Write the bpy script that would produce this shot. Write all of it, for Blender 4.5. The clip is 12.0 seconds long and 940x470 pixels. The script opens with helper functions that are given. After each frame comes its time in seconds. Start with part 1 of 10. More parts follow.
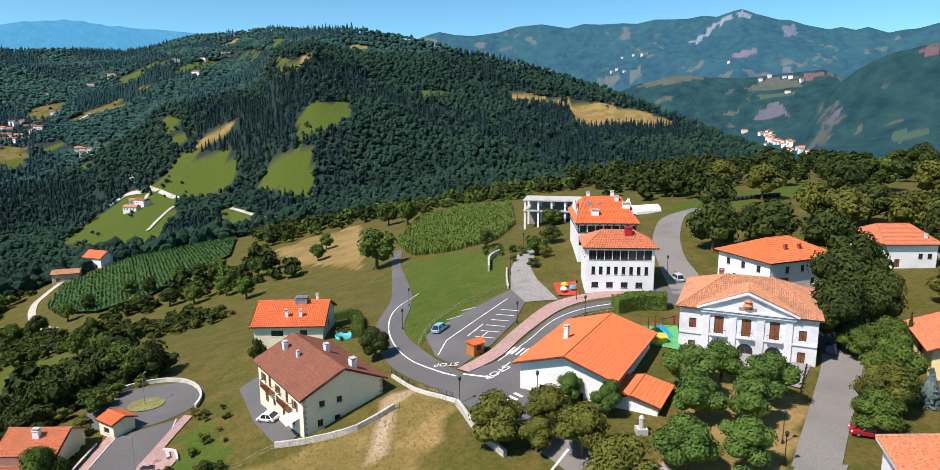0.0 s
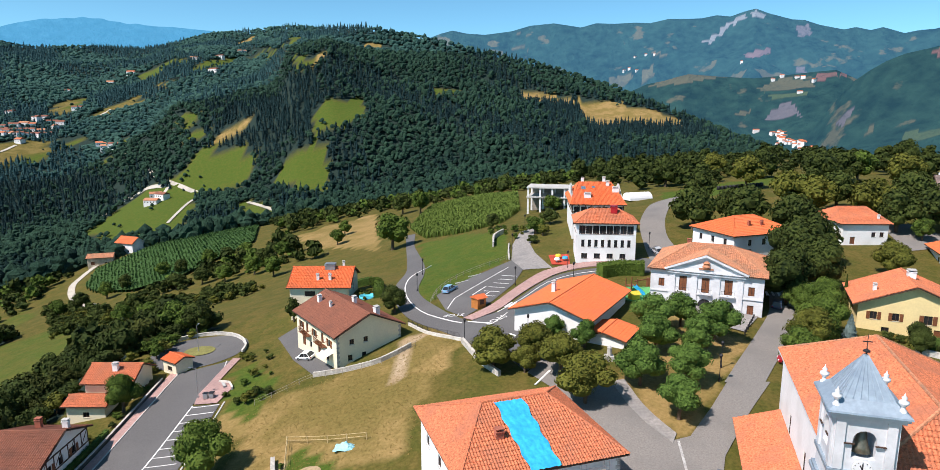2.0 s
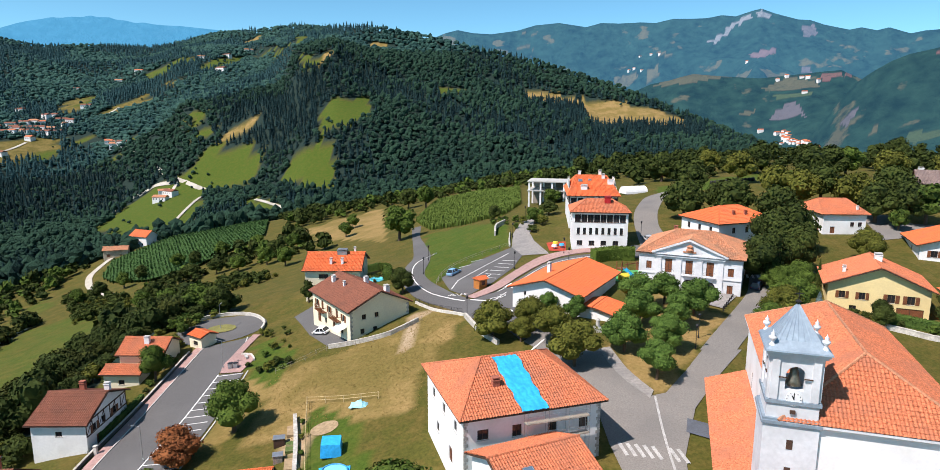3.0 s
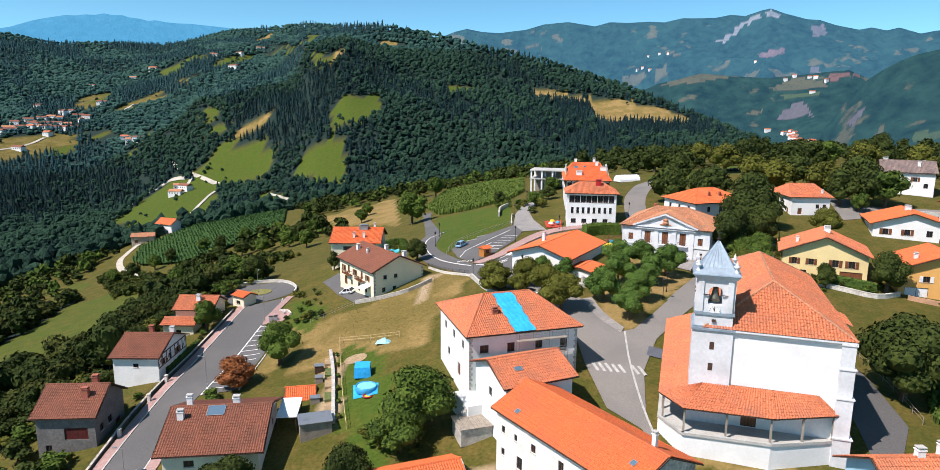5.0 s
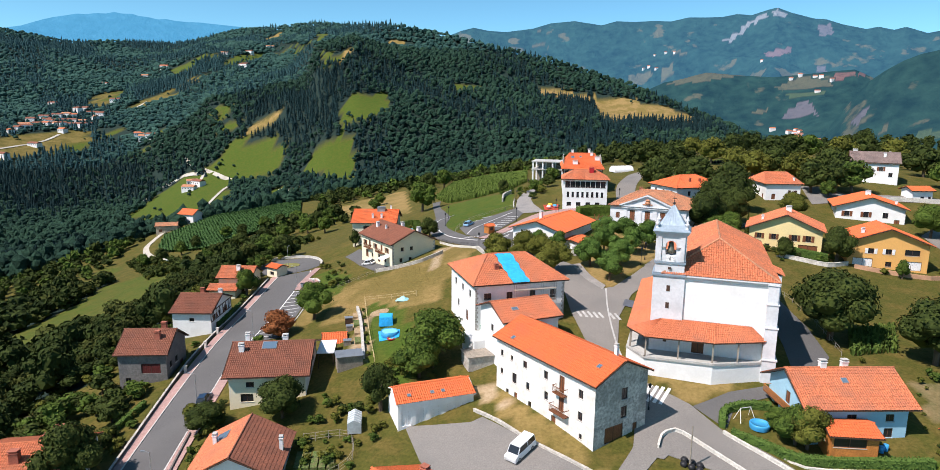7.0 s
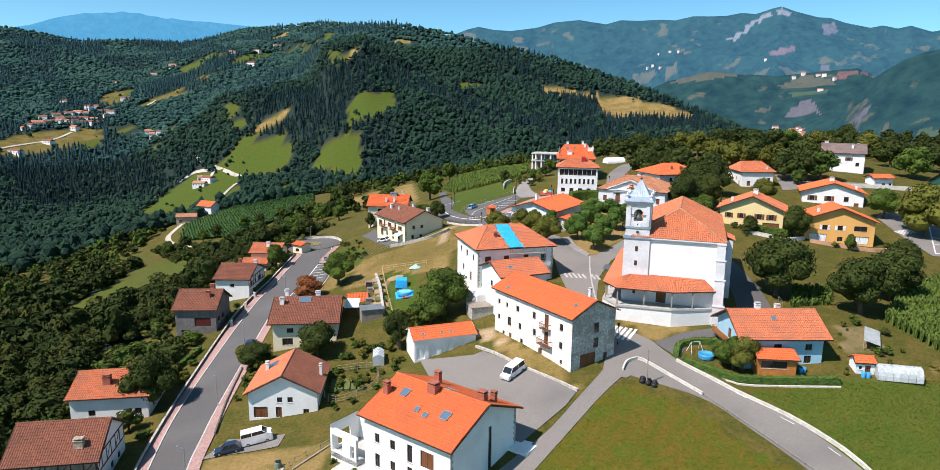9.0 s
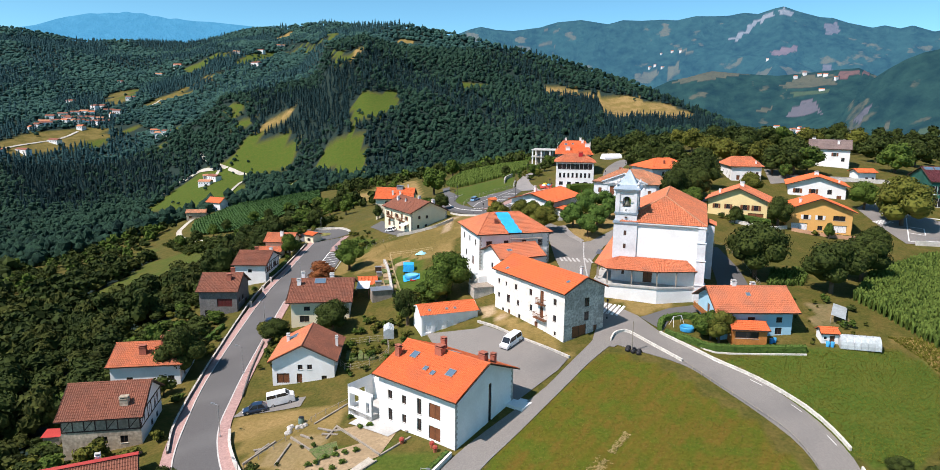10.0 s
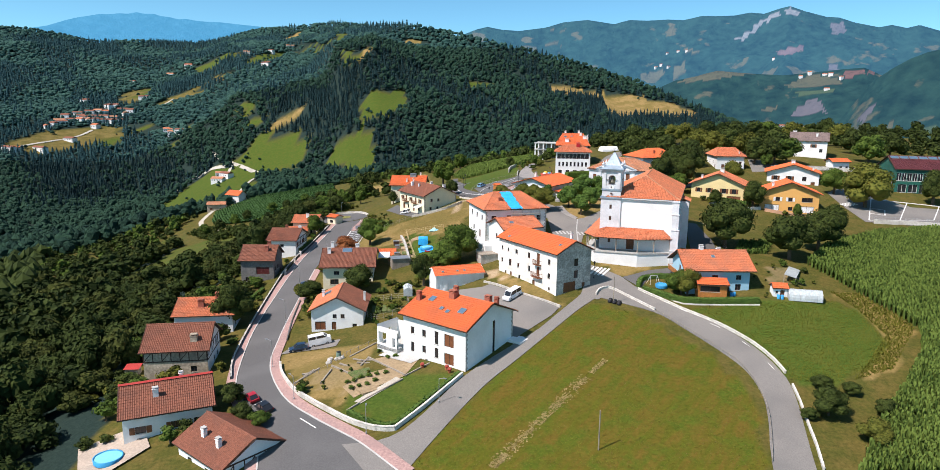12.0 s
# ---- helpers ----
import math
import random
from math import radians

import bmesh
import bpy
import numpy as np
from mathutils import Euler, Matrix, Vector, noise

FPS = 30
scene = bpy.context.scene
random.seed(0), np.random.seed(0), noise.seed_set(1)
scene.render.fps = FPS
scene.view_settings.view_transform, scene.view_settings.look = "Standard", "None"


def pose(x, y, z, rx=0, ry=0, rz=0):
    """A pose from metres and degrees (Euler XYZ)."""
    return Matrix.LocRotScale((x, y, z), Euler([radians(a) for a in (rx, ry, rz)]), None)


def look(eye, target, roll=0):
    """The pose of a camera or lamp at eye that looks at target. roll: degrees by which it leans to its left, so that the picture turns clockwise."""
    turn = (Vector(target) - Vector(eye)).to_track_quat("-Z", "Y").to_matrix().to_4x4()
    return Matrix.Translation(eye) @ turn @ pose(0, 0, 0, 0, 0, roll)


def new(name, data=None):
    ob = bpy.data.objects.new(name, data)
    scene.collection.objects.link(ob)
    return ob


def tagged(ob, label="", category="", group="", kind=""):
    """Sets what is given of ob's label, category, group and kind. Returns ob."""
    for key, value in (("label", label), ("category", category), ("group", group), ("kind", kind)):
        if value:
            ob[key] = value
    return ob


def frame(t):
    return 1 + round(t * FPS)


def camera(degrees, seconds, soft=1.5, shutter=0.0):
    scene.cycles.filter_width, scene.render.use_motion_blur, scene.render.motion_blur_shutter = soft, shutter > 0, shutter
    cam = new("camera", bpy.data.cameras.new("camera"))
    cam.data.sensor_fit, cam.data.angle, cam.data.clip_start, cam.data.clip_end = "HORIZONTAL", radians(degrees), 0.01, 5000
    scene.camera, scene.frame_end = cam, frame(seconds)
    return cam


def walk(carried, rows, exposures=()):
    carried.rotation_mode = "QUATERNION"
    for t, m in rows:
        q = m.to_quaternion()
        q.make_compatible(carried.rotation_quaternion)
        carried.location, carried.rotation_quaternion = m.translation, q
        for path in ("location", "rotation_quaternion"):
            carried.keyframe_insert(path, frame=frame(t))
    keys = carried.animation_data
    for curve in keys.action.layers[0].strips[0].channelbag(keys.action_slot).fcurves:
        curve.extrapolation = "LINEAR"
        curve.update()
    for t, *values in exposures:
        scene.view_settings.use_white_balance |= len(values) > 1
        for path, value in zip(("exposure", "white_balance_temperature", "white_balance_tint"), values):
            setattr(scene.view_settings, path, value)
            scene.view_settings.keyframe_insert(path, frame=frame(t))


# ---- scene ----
cam = camera(71.3, 12.0, soft=0.5)
METRES, EYE, TILT, LEAN, TURN = 140.0, 51.5, 0.0, 0.0, 0.0
ROWS = [
    (0.0, 0.0, 0.0, 0.0, -0.06, -10.77, 0.3),
    (0.5, 0.002, -0.0363, -0.0023, 0.25, -10.8, 0.21),
    (1.0, 0.0044, -0.0744, -0.0046, 0.53, -10.83, 0.12),
    (1.5, 0.0067, -0.1141, -0.0067, 0.78, -10.86, 0.03),
    (2.0, 0.009, -0.1542, -0.0094, 1.0, -10.88, -0.02),
    (2.5, 0.0114, -0.1951, -0.0118, 1.22, -10.92, -0.08),
    (3.0, 0.0135, -0.2356, -0.0152, 1.43, -10.93, -0.17),
    (5.0, 0.0204, -0.3989, -0.0273, 2.16, -11.04, -0.43),
    (5.5, 0.0217, -0.4392, -0.0302, 2.32, -11.06, -0.49),
    (6.0, 0.0225, -0.4799, -0.0325, 2.46, -11.09, -0.53),
    (6.5, 0.0242, -0.5213, -0.0345, 2.6, -11.12, -0.55),
    (7.0, 0.0263, -0.5632, -0.0361, 2.72, -11.15, -0.55),
    (9.0, 0.0364, -0.7332, -0.045, 3.12, -11.25, -0.56),
    (9.5, 0.0389, -0.7775, -0.0479, 3.22, -11.25, -0.56),
    (10.0, 0.0412, -0.8215, -0.0509, 3.33, -11.26, -0.56),
    (10.5, 0.0433, -0.8652, -0.0543, 3.46, -11.25, -0.56),
    (11.0, 0.0454, -0.9089, -0.058, 3.6, -11.25, -0.55),
    (11.5, 0.0474, -0.9525, -0.0617, 3.74, -11.27, -0.56),
    (12.0, 0.0493, -0.9965, -0.0651, 3.88, -11.27, -0.56),
]
walk(cam, [(t, pose(0, 0, EYE, TILT, LEAN, TURN) @ pose(METRES * x, METRES * y, METRES * z, 90 + pitch, roll, yaw)) for t, x, y, z, yaw, pitch, roll in ROWS], exposures=((0.0, 0.24, 6300, 20), (12.0, 0.24, 6300, 20)))

# ---- daylight ----
SUN_FROM = Vector((-0.80, -0.56, 1.32)).normalized()
world = bpy.data.worlds.new("sky")
scene.world = world
world.use_nodes = True
wn = world.node_tree
sky = wn.nodes.new("ShaderNodeTexSky")
sky.sky_type, sky.sun_disc = "NISHITA", False
sky.sun_elevation = math.asin(SUN_FROM.z)
sky.sun_rotation = math.atan2(SUN_FROM.x, SUN_FROM.y)
sky.air_density, sky.dust_density, sky.ozone_density = 0.55, 0.4, 1.0
wn.nodes["Background"].inputs["Strength"].default_value = 0.100
tone = wn.nodes.new("ShaderNodeMix")
tone.data_type, tone.blend_type = "RGBA", "MULTIPLY"
tone.inputs["Factor"].default_value, tone.inputs["B"].default_value = 1.0, (0.92, 1.58, 1.46, 1)
wn.links.new(sky.outputs["Color"], tone.inputs["A"])
wn.links.new(tone.outputs["Result"], wn.nodes["Background"].inputs["Color"])
sun_data = bpy.data.lights.new("sun", "SUN")
sun_data.energy, sun_data.angle, sun_data.color = 5.6, radians(0.53), (1.0, 0.93, 0.82)
sun = new("sun", sun_data)
sun.matrix_world = look((0, 0, 200), Vector((0, 0, 200)) - SUN_FROM)

# ---- materials ----
MATS = {}


def rgb(c, k=1.0):
    return (min(c[0] * k, 1), min(c[1] * k, 1), min(c[2] * k, 1), 1)


def surface(name, base, rough=0.8, fine=6.0, coarse=0.35, spread=0.22, stain=None, bump=0.15, metal=0.0, spec=0.3, local=True, islands=0.0, pieces=0.0):
    """Colour with fine grain, broad stains, optional shift from piece to piece, and relief from the same grain."""
    if name in MATS:
        return MATS[name]
    m = bpy.data.materials.new(name)
    m.use_nodes = True
    nt = m.node_tree
    bs = nt.nodes["Principled BSDF"]
    bs.inputs["Roughness"].default_value, bs.inputs["Metallic"].default_value = rough, metal
    bs.inputs["Specular IOR Level"].default_value = spec
    if local:
        where = nt.nodes.new("ShaderNodeTexCoord").outputs["Object"]
    else:
        where = nt.nodes.new("ShaderNodeNewGeometry").outputs["Position"]
    def noise_at(scale, detail):
        n = nt.nodes.new("ShaderNodeTexNoise")
        n.inputs["Scale"].default_value, n.inputs["Detail"].default_value = scale, detail
        nt.links.new(where, n.inputs["Vector"])
        return n.outputs["Fac"]
    def ramp(fac, lo, hi, a, b):
        r = nt.nodes.new("ShaderNodeValToRGB")
        r.color_ramp.elements[0].position, r.color_ramp.elements[1].position = lo, hi
        r.color_ramp.elements[0].color, r.color_ramp.elements[1].color = a, b
        nt.links.new(fac, r.inputs["Fac"])
        return r.outputs["Color"]
    f, c = noise_at(fine, 5), noise_at(coarse, 4)
    col = ramp(f, 0.3, 0.7, rgb(base, 1 - spread), rgb(base, 1 + spread))
    def mix(fac, a, b, kind="MIX"):
        x = nt.nodes.new("ShaderNodeMix")
        x.data_type, x.blend_type = "RGBA", kind
        if isinstance(fac, float):
            x.inputs["Factor"].default_value = fac
        else:
            nt.links.new(fac, x.inputs["Factor"])
        for s, v in ((x.inputs["A"], a), (x.inputs["B"], b)):
            if isinstance(v, tuple):
                s.default_value = v
            else:
                nt.links.new(v, s)
        return x.outputs["Result"]
    st = stain or tuple(v * 0.62 for v in base)
    col = mix(ramp(c, 0.46, 0.72, (0, 0, 0, 1), (0.75, 0.75, 0.75, 1)), col, rgb(st))
    if islands or pieces:
        src = nt.nodes.new("ShaderNodeNewGeometry").outputs["Random Per Island"] if islands else nt.nodes.new("ShaderNodeObjectInfo").outputs["Random"]
        k = islands or pieces
        col = mix(1.0, col, ramp(src, 0, 1, (1 - k, 1 - k, 1 - k, 1), (1, 1, 1, 1)), "MULTIPLY")
    nt.links.new(col, bs.inputs["Base Color"])
    if bump:
        b = nt.nodes.new("ShaderNodeBump")
        b.inputs["Strength"].default_value, b.inputs["Distance"].default_value = bump, 0.05
        nt.links.new(f, b.inputs["Height"])
        nt.links.new(b.outputs["Normal"], bs.inputs["Normal"])
    MATS[name] = m
    return m


M_WHITE = surface("white_limewash", (0.80, 0.80, 0.78), 0.9, 3.0, 0.25, 0.04, (0.66, 0.65, 0.62), 0.08)
M_WHITE_RUBBLE = surface("patchy_limewashed_rubble", (0.78, 0.75, 0.69), 0.9, 1.8, 0.6, 0.14, (0.58, 0.54, 0.47), 0.6)
M_CREAM = surface("cream_render", (0.80, 0.72, 0.52), 0.9, 3.0, 0.25, 0.05, (0.68, 0.62, 0.47), 0.08)
M_BLUE = surface("pale_blue_render", (0.34, 0.56, 0.68), 0.9, 3.0, 0.25, 0.05, (0.28, 0.48, 0.60), 0.08)
M_YELLOW = surface("yellow_render", (0.78, 0.62, 0.30), 0.9, 3.0, 0.25, 0.05, (0.66, 0.53, 0.27), 0.08)
M_OCHRE = surface("orange_render", (0.74, 0.40, 0.12), 0.9, 3.0, 0.25, 0.05, (0.62, 0.34, 0.11), 0.08)
M_PALE = surface("pale_stone_render", (0.66, 0.67, 0.68), 0.9, 2.5, 0.3, 0.07, (0.46, 0.47, 0.48), 0.1)
M_GREYSTONE = surface("grey_rubble_stone", (0.54, 0.51, 0.46), 0.9, 2.2, 0.5, 0.4, (0.34, 0.32, 0.28), 0.6, islands=0.35)
M_WARMSTONE = surface("warm_rubble_stone", (0.50, 0.42, 0.31), 0.9, 2.2, 0.5, 0.35, (0.36, 0.29, 0.21), 0.6, islands=0.35)
M_SLATEWALL = surface("dark_grey_block", (0.16, 0.15, 0.14), 0.85, 3.0, 0.4, 0.25, (0.10, 0.10, 0.10), 0.4)
M_CONCRETE = surface("concrete", (0.46, 0.45, 0.42), 0.85, 4.0, 0.3, 0.12, (0.33, 0.32, 0.30), 0.15)
M_TILE_ORANGE = surface("new_orange_roof_tile", (0.62, 0.138, 0.042), 0.75, 5.0, 0.22, 0.30, (0.45, 0.12, 0.05), 0.3)
M_TILE_RED = surface("weathered_red_roof_tile", (0.50, 0.155, 0.070), 0.8, 4.6, 0.30, 0.45, (0.33, 0.13, 0.075), 0.35)
M_TILE_BROWN = surface("brown_roof_tile", (0.225, 0.084, 0.050), 0.8, 3.2, 0.30, 0.28, (0.150, 0.064, 0.042), 0.35)
M_TILE_OLD = surface("mossy_old_roof_tile", (0.46, 0.20, 0.105), 0.85, 3.0, 0.45, 0.36, (0.27, 0.16, 0.10), 0.35)
M_TILE_GREY = surface("grey_brown_roof_tile", (0.23, 0.17, 0.15), 0.8, 3.2, 0.30, 0.22, (0.16, 0.12, 0.11), 0.35)
M_SLATE = surface("blue_grey_lead", (0.30, 0.37, 0.43), 0.5, 2.5, 0.6, 0.12, (0.22, 0.28, 0.34), 0.1, metal=0.3)
M_TIMBER = surface("dark_timber", (0.075, 0.042, 0.028), 0.7, 9.0, 1.0, 0.3, (0.05, 0.03, 0.022), 0.2)
M_BROWNWOOD = surface("brown_varnished_wood", (0.20, 0.075, 0.032), 0.55, 9.0, 1.0, 0.3, (0.13, 0.05, 0.025), 0.2)
M_ORANGEWOOD = surface("orange_stained_boards", (0.46, 0.17, 0.04), 0.6, 9.0, 1.0, 0.3, (0.33, 0.12, 0.03), 0.2)
M_GREYWOOD = surface("grey_weathered_wood", (0.30, 0.26, 0.21), 0.85, 9.0, 1.0, 0.3, (0.2, 0.17, 0.14), 0.25)
M_ASPHALT = surface("asphalt", (0.105, 0.102, 0.100), 0.92, 5.0, 0.09, 0.18, (0.140, 0.136, 0.132), 0.15, local=False)
M_ASPHALT_PALE = surface("worn_pale_asphalt", (0.205, 0.190, 0.172), 0.92, 5.0, 0.10, 0.18, (0.145, 0.138, 0.13), 0.15, local=False)
M_PINK = surface("pink_paving", (0.42, 0.265, 0.235), 0.88, 2.4, 0.2, 0.25, (0.33, 0.22, 0.2), 0.2, local=False, islands=0.25)
M_PAVE = surface("grey_slab_paving", (0.30, 0.28, 0.26), 0.88, 2.0, 0.2, 0.25, (0.22, 0.21, 0.2), 0.2, local=False, islands=0.3)
M_KERB = surface("kerb_stone", (0.50, 0.48, 0.45), 0.85, 3.0, 0.3, 0.15, (0.4, 0.38, 0.36), 0.1, local=False)
M_MARK = surface("white_road_paint", (0.74, 0.73, 0.70), 0.8, 6.0, 0.8, 0.10, (0.5, 0.49, 0.47), 0.05, local=False)
M_MARK_WORN = surface("worn_road_paint", (0.42, 0.41, 0.39), 0.85, 5.0, 0.9, 0.25, (0.24, 0.23, 0.22), 0.05, local=False)
M_METAL = surface("galvanised_metal", (0.42, 0.43, 0.44), 0.45, 6.0, 0.6, 0.1, None, 0.05, metal=0.7)
M_BLACKMETAL = surface("black_painted_metal", (0.02, 0.02, 0.022), 0.5, 6.0, 0.6, 0.1, None, 0.05)
M_WHITEPAINT = surface("white_paint", (0.80, 0.80, 0.79), 0.6, 5.0, 0.5, 0.04, (0.68, 0.67, 0.65), 0.05)
M_BARK = surface("bark", (0.12, 0.085, 0.055), 0.95, 7.0, 1.2, 0.35, None, 0.5)
M_BLUESHEET = surface("bright_blue_sheet", (0.03, 0.40, 0.78), 0.45, 2.5, 0.5, 0.18, (0.02, 0.28, 0.62), 0.5)
M_RED = surface("red_paint", (0.42, 0.02, 0.025), 0.4, 5.0, 0.5, 0.1, None, 0.03)
M_GREENCLOTH = surface("green_cloth", (0.02, 0.16, 0.11), 0.8, 5.0, 0.5, 0.15, None, 0.1)
M_POOL = surface("blue_pool_plastic", (0.05, 0.33, 0.62), 0.35, 5.0, 0.5, 0.1, None, 0.05)
M_WATER = surface("pool_water", (0.22, 0.62, 0.74), 0.06, 3.0, 0.5, 0.08, (0.18, 0.55, 0.68), 0.12, spec=0.5)
M_EARTH = surface("bare_earth", (0.33, 0.24, 0.14), 0.95, 2.0, 0.25, 0.25, (0.25, 0.18, 0.10), 0.4, local=False)
M_TERRACE = surface("worn_terrace_concrete", (0.42, 0.34, 0.27), 0.9, 3.0, 0.35, 0.2, (0.30, 0.25, 0.20), 0.2, local=False)
M_TRACK = surface("worn_track_gravel", (0.44, 0.41, 0.35), 0.95, 4.0, 0.05, 0.2, (0.24, 0.22, 0.17), 0.3, local=False)
M_GRAVEL = surface("pale_gravel", (0.46, 0.42, 0.35), 0.95, 4.0, 0.3, 0.22, (0.36, 0.32, 0.25), 0.4, local=False)


def glass(name, tint, rough=0.08):
    m = bpy.data.materials.new(name)
    m.use_nodes = True
    b = m.node_tree.nodes["Principled BSDF"]
    b.inputs["Base Color"].default_value, b.inputs["Roughness"].default_value = rgb(tint), rough
    b.inputs["Specular IOR Level"].default_value = 0.6
    return m


M_GLASS = glass("dark_window_glass", (0.02, 0.022, 0.026))
M_SKYLIGHT = glass("skylight_glass", (0.10, 0.16, 0.22), 0.15)


def leafy(name, dark, light, fine=0.9, rough=0.8, spread=1.0, lumps=0.0):
    """Foliage: each leaf or clump takes its own tone between two greens."""
    m = bpy.data.materials.new(name)
    m.use_nodes = True
    nt = m.node_tree
    b = nt.nodes["Principled BSDF"]
    g = nt.nodes.new("ShaderNodeNewGeometry")
    n = nt.nodes.new("ShaderNodeTexNoise")
    n.inputs["Scale"].default_value, n.inputs["Detail"].default_value = fine, 3
    nt.links.new(g.outputs["Position"], n.inputs["Vector"])
    a = nt.nodes.new("ShaderNodeMath")
    a.operation = "MULTIPLY_ADD"
    nt.links.new(g.outputs["Random Per Island"], a.inputs[0])
    a.inputs[1].default_value = 0.5 * spread
    nt.links.new(n.outputs["Fac"], a.inputs[2])
    o = nt.nodes.new("ShaderNodeObjectInfo")
    a2 = nt.nodes.new("ShaderNodeMath")
    a2.operation = "MULTIPLY_ADD"
    nt.links.new(o.outputs["Random"], a2.inputs[0])
    a2.inputs[1].default_value = 0.22
    nt.links.new(a.outputs[0], a2.inputs[2])
    r = nt.nodes.new("ShaderNodeValToRGB")
    r.color_ramp.elements[0].position, r.color_ramp.elements[1].position = 0.40, 1.1
    r.color_ramp.elements[0].color, r.color_ramp.elements[1].color = rgb(dark), rgb(light)
    nt.links.new(a2.outputs[0], r.inputs["Fac"])
    nt.links.new(r.outputs["Color"], b.inputs["Base Color"])
    if lumps:
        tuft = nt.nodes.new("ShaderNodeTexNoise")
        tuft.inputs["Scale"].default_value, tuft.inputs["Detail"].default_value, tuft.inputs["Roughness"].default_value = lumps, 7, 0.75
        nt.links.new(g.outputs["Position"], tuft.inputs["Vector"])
        bump = nt.nodes.new("ShaderNodeBump")
        bump.inputs["Strength"].default_value, bump.inputs["Distance"].default_value = 0.8, 3.0
        nt.links.new(tuft.outputs["Fac"], bump.inputs["Height"])
        nt.links.new(bump.outputs["Normal"], b.inputs["Normal"])
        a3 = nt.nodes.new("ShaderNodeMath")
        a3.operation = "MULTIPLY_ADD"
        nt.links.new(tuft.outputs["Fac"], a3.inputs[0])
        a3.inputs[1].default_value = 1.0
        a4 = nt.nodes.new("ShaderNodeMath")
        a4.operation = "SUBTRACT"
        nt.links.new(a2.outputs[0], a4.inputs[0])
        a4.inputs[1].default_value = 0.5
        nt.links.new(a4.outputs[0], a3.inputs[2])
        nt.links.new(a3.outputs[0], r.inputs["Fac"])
    b.inputs["Roughness"].default_value = rough
    b.inputs["Specular IOR Level"].default_value = 0.06
    b.inputs["Subsurface Weight"].default_value = 0.0
    return m


M_LEAF = leafy("broad_leaves", (0.018, 0.036, 0.008), (0.090, 0.134, 0.023), spread=0.7)
M_LEAF_PLANE = leafy("plane_tree_leaves", (0.022, 0.050, 0.010), (0.095, 0.160, 0.032), spread=0.8)
M_LEAF_DARK = leafy("dark_leaves", (0.010, 0.018, 0.006), (0.058, 0.076, 0.017), spread=0.7)
M_WOODLAND = leafy("valley_wood_leaves", (0.006, 0.013, 0.005), (0.040, 0.056, 0.014), 0.12, spread=0.9)
M_SCRUB = leafy("valley_scrub_leaves", (0.012, 0.018, 0.006), (0.062, 0.072, 0.017), 0.12, spread=0.9)
M_LEAF_OLIVE = leafy("olive_leaves", (0.024, 0.029, 0.006), (0.118, 0.122, 0.022))
M_LEAF_RED = leafy("copper_leaves", (0.090, 0.030, 0.012), (0.26, 0.095, 0.035))
M_LEAF_BLUE = leafy("blue_spruce_needles", (0.035, 0.060, 0.055), (0.13, 0.18, 0.17))
# far-hill foliage: the blue in these base colours stands in for haze
M_CONIFER = leafy("haze_tinted_conifer_needles", (0.0070, 0.0190, 0.0215), (0.019, 0.046, 0.046), 0.02, lumps=0.42)
M_WOODS = leafy("haze_tinted_woodland_leaves", (0.0070, 0.0205, 0.0200), (0.028, 0.063, 0.039), 0.010, lumps=0.42)
# paler, bluer copies for the ridge, with more haze in the colour
M_CONIFER_RIDGE = leafy("hazed_ridge_pine_needles", (0.014, 0.040, 0.046), (0.032, 0.078, 0.080), 0.012, lumps=0.3)
M_WOODS_RIDGE = leafy("hazed_ridge_wood_leaves", (0.016, 0.046, 0.048), (0.044, 0.100, 0.078), 0.008, lumps=0.3)
M_CORN = leafy("maize_leaves", (0.030, 0.058, 0.012), (0.120, 0.170, 0.034), 0.25)
M_CORN_DARK = leafy("dark_maize_leaves", (0.012, 0.036, 0.012), (0.045, 0.092, 0.026), 0.25)
M_HEDGE = leafy("hedge_leaves", (0.022, 0.050, 0.012), (0.085, 0.140, 0.030), 1.5)
M_TUFT = leafy("grass_blades", (0.090, 0.100, 0.012), (0.150, 0.140, 0.022), 0.12, spread=0.5)

# ---- the lie of the land: spot heights (x, y, z), joined by a smooth surface ----
VILLAGE_SPOTS = [
    (-61, 114, -2.6), (-70, 92, -5.6), (-52, 72, -5.0), (-66, 62, -7.2), (-50, 36, -6.8), (-66, 38, -9.3), (-45, 0, -9.6),
    (-41, -16, -10.8), (-49, -17, -11.7), (-35, -6, -10.0), (-29, -24, -8.4), (-20, -33, -8.2), (-11, -24, -6.7), (-2, -25, -5.9),
    (20, -42, -8.0), (35, -10, -2.6), (54, -11, -3.6), (66, -21, -5.2), (37, 11, 0.5), (26, 13, 1.6), (5, 5, -1.0), (-7, 14, -2.8),
    (40, 20, 3.2), (26, 42, 7.2), (46, 69, 10.4), (-24, 89, 4.0), (-2, 85, 9.6), (-73, 121, -3.4), (-62, 128, -3.0), (-49, 117, -1.6),
]
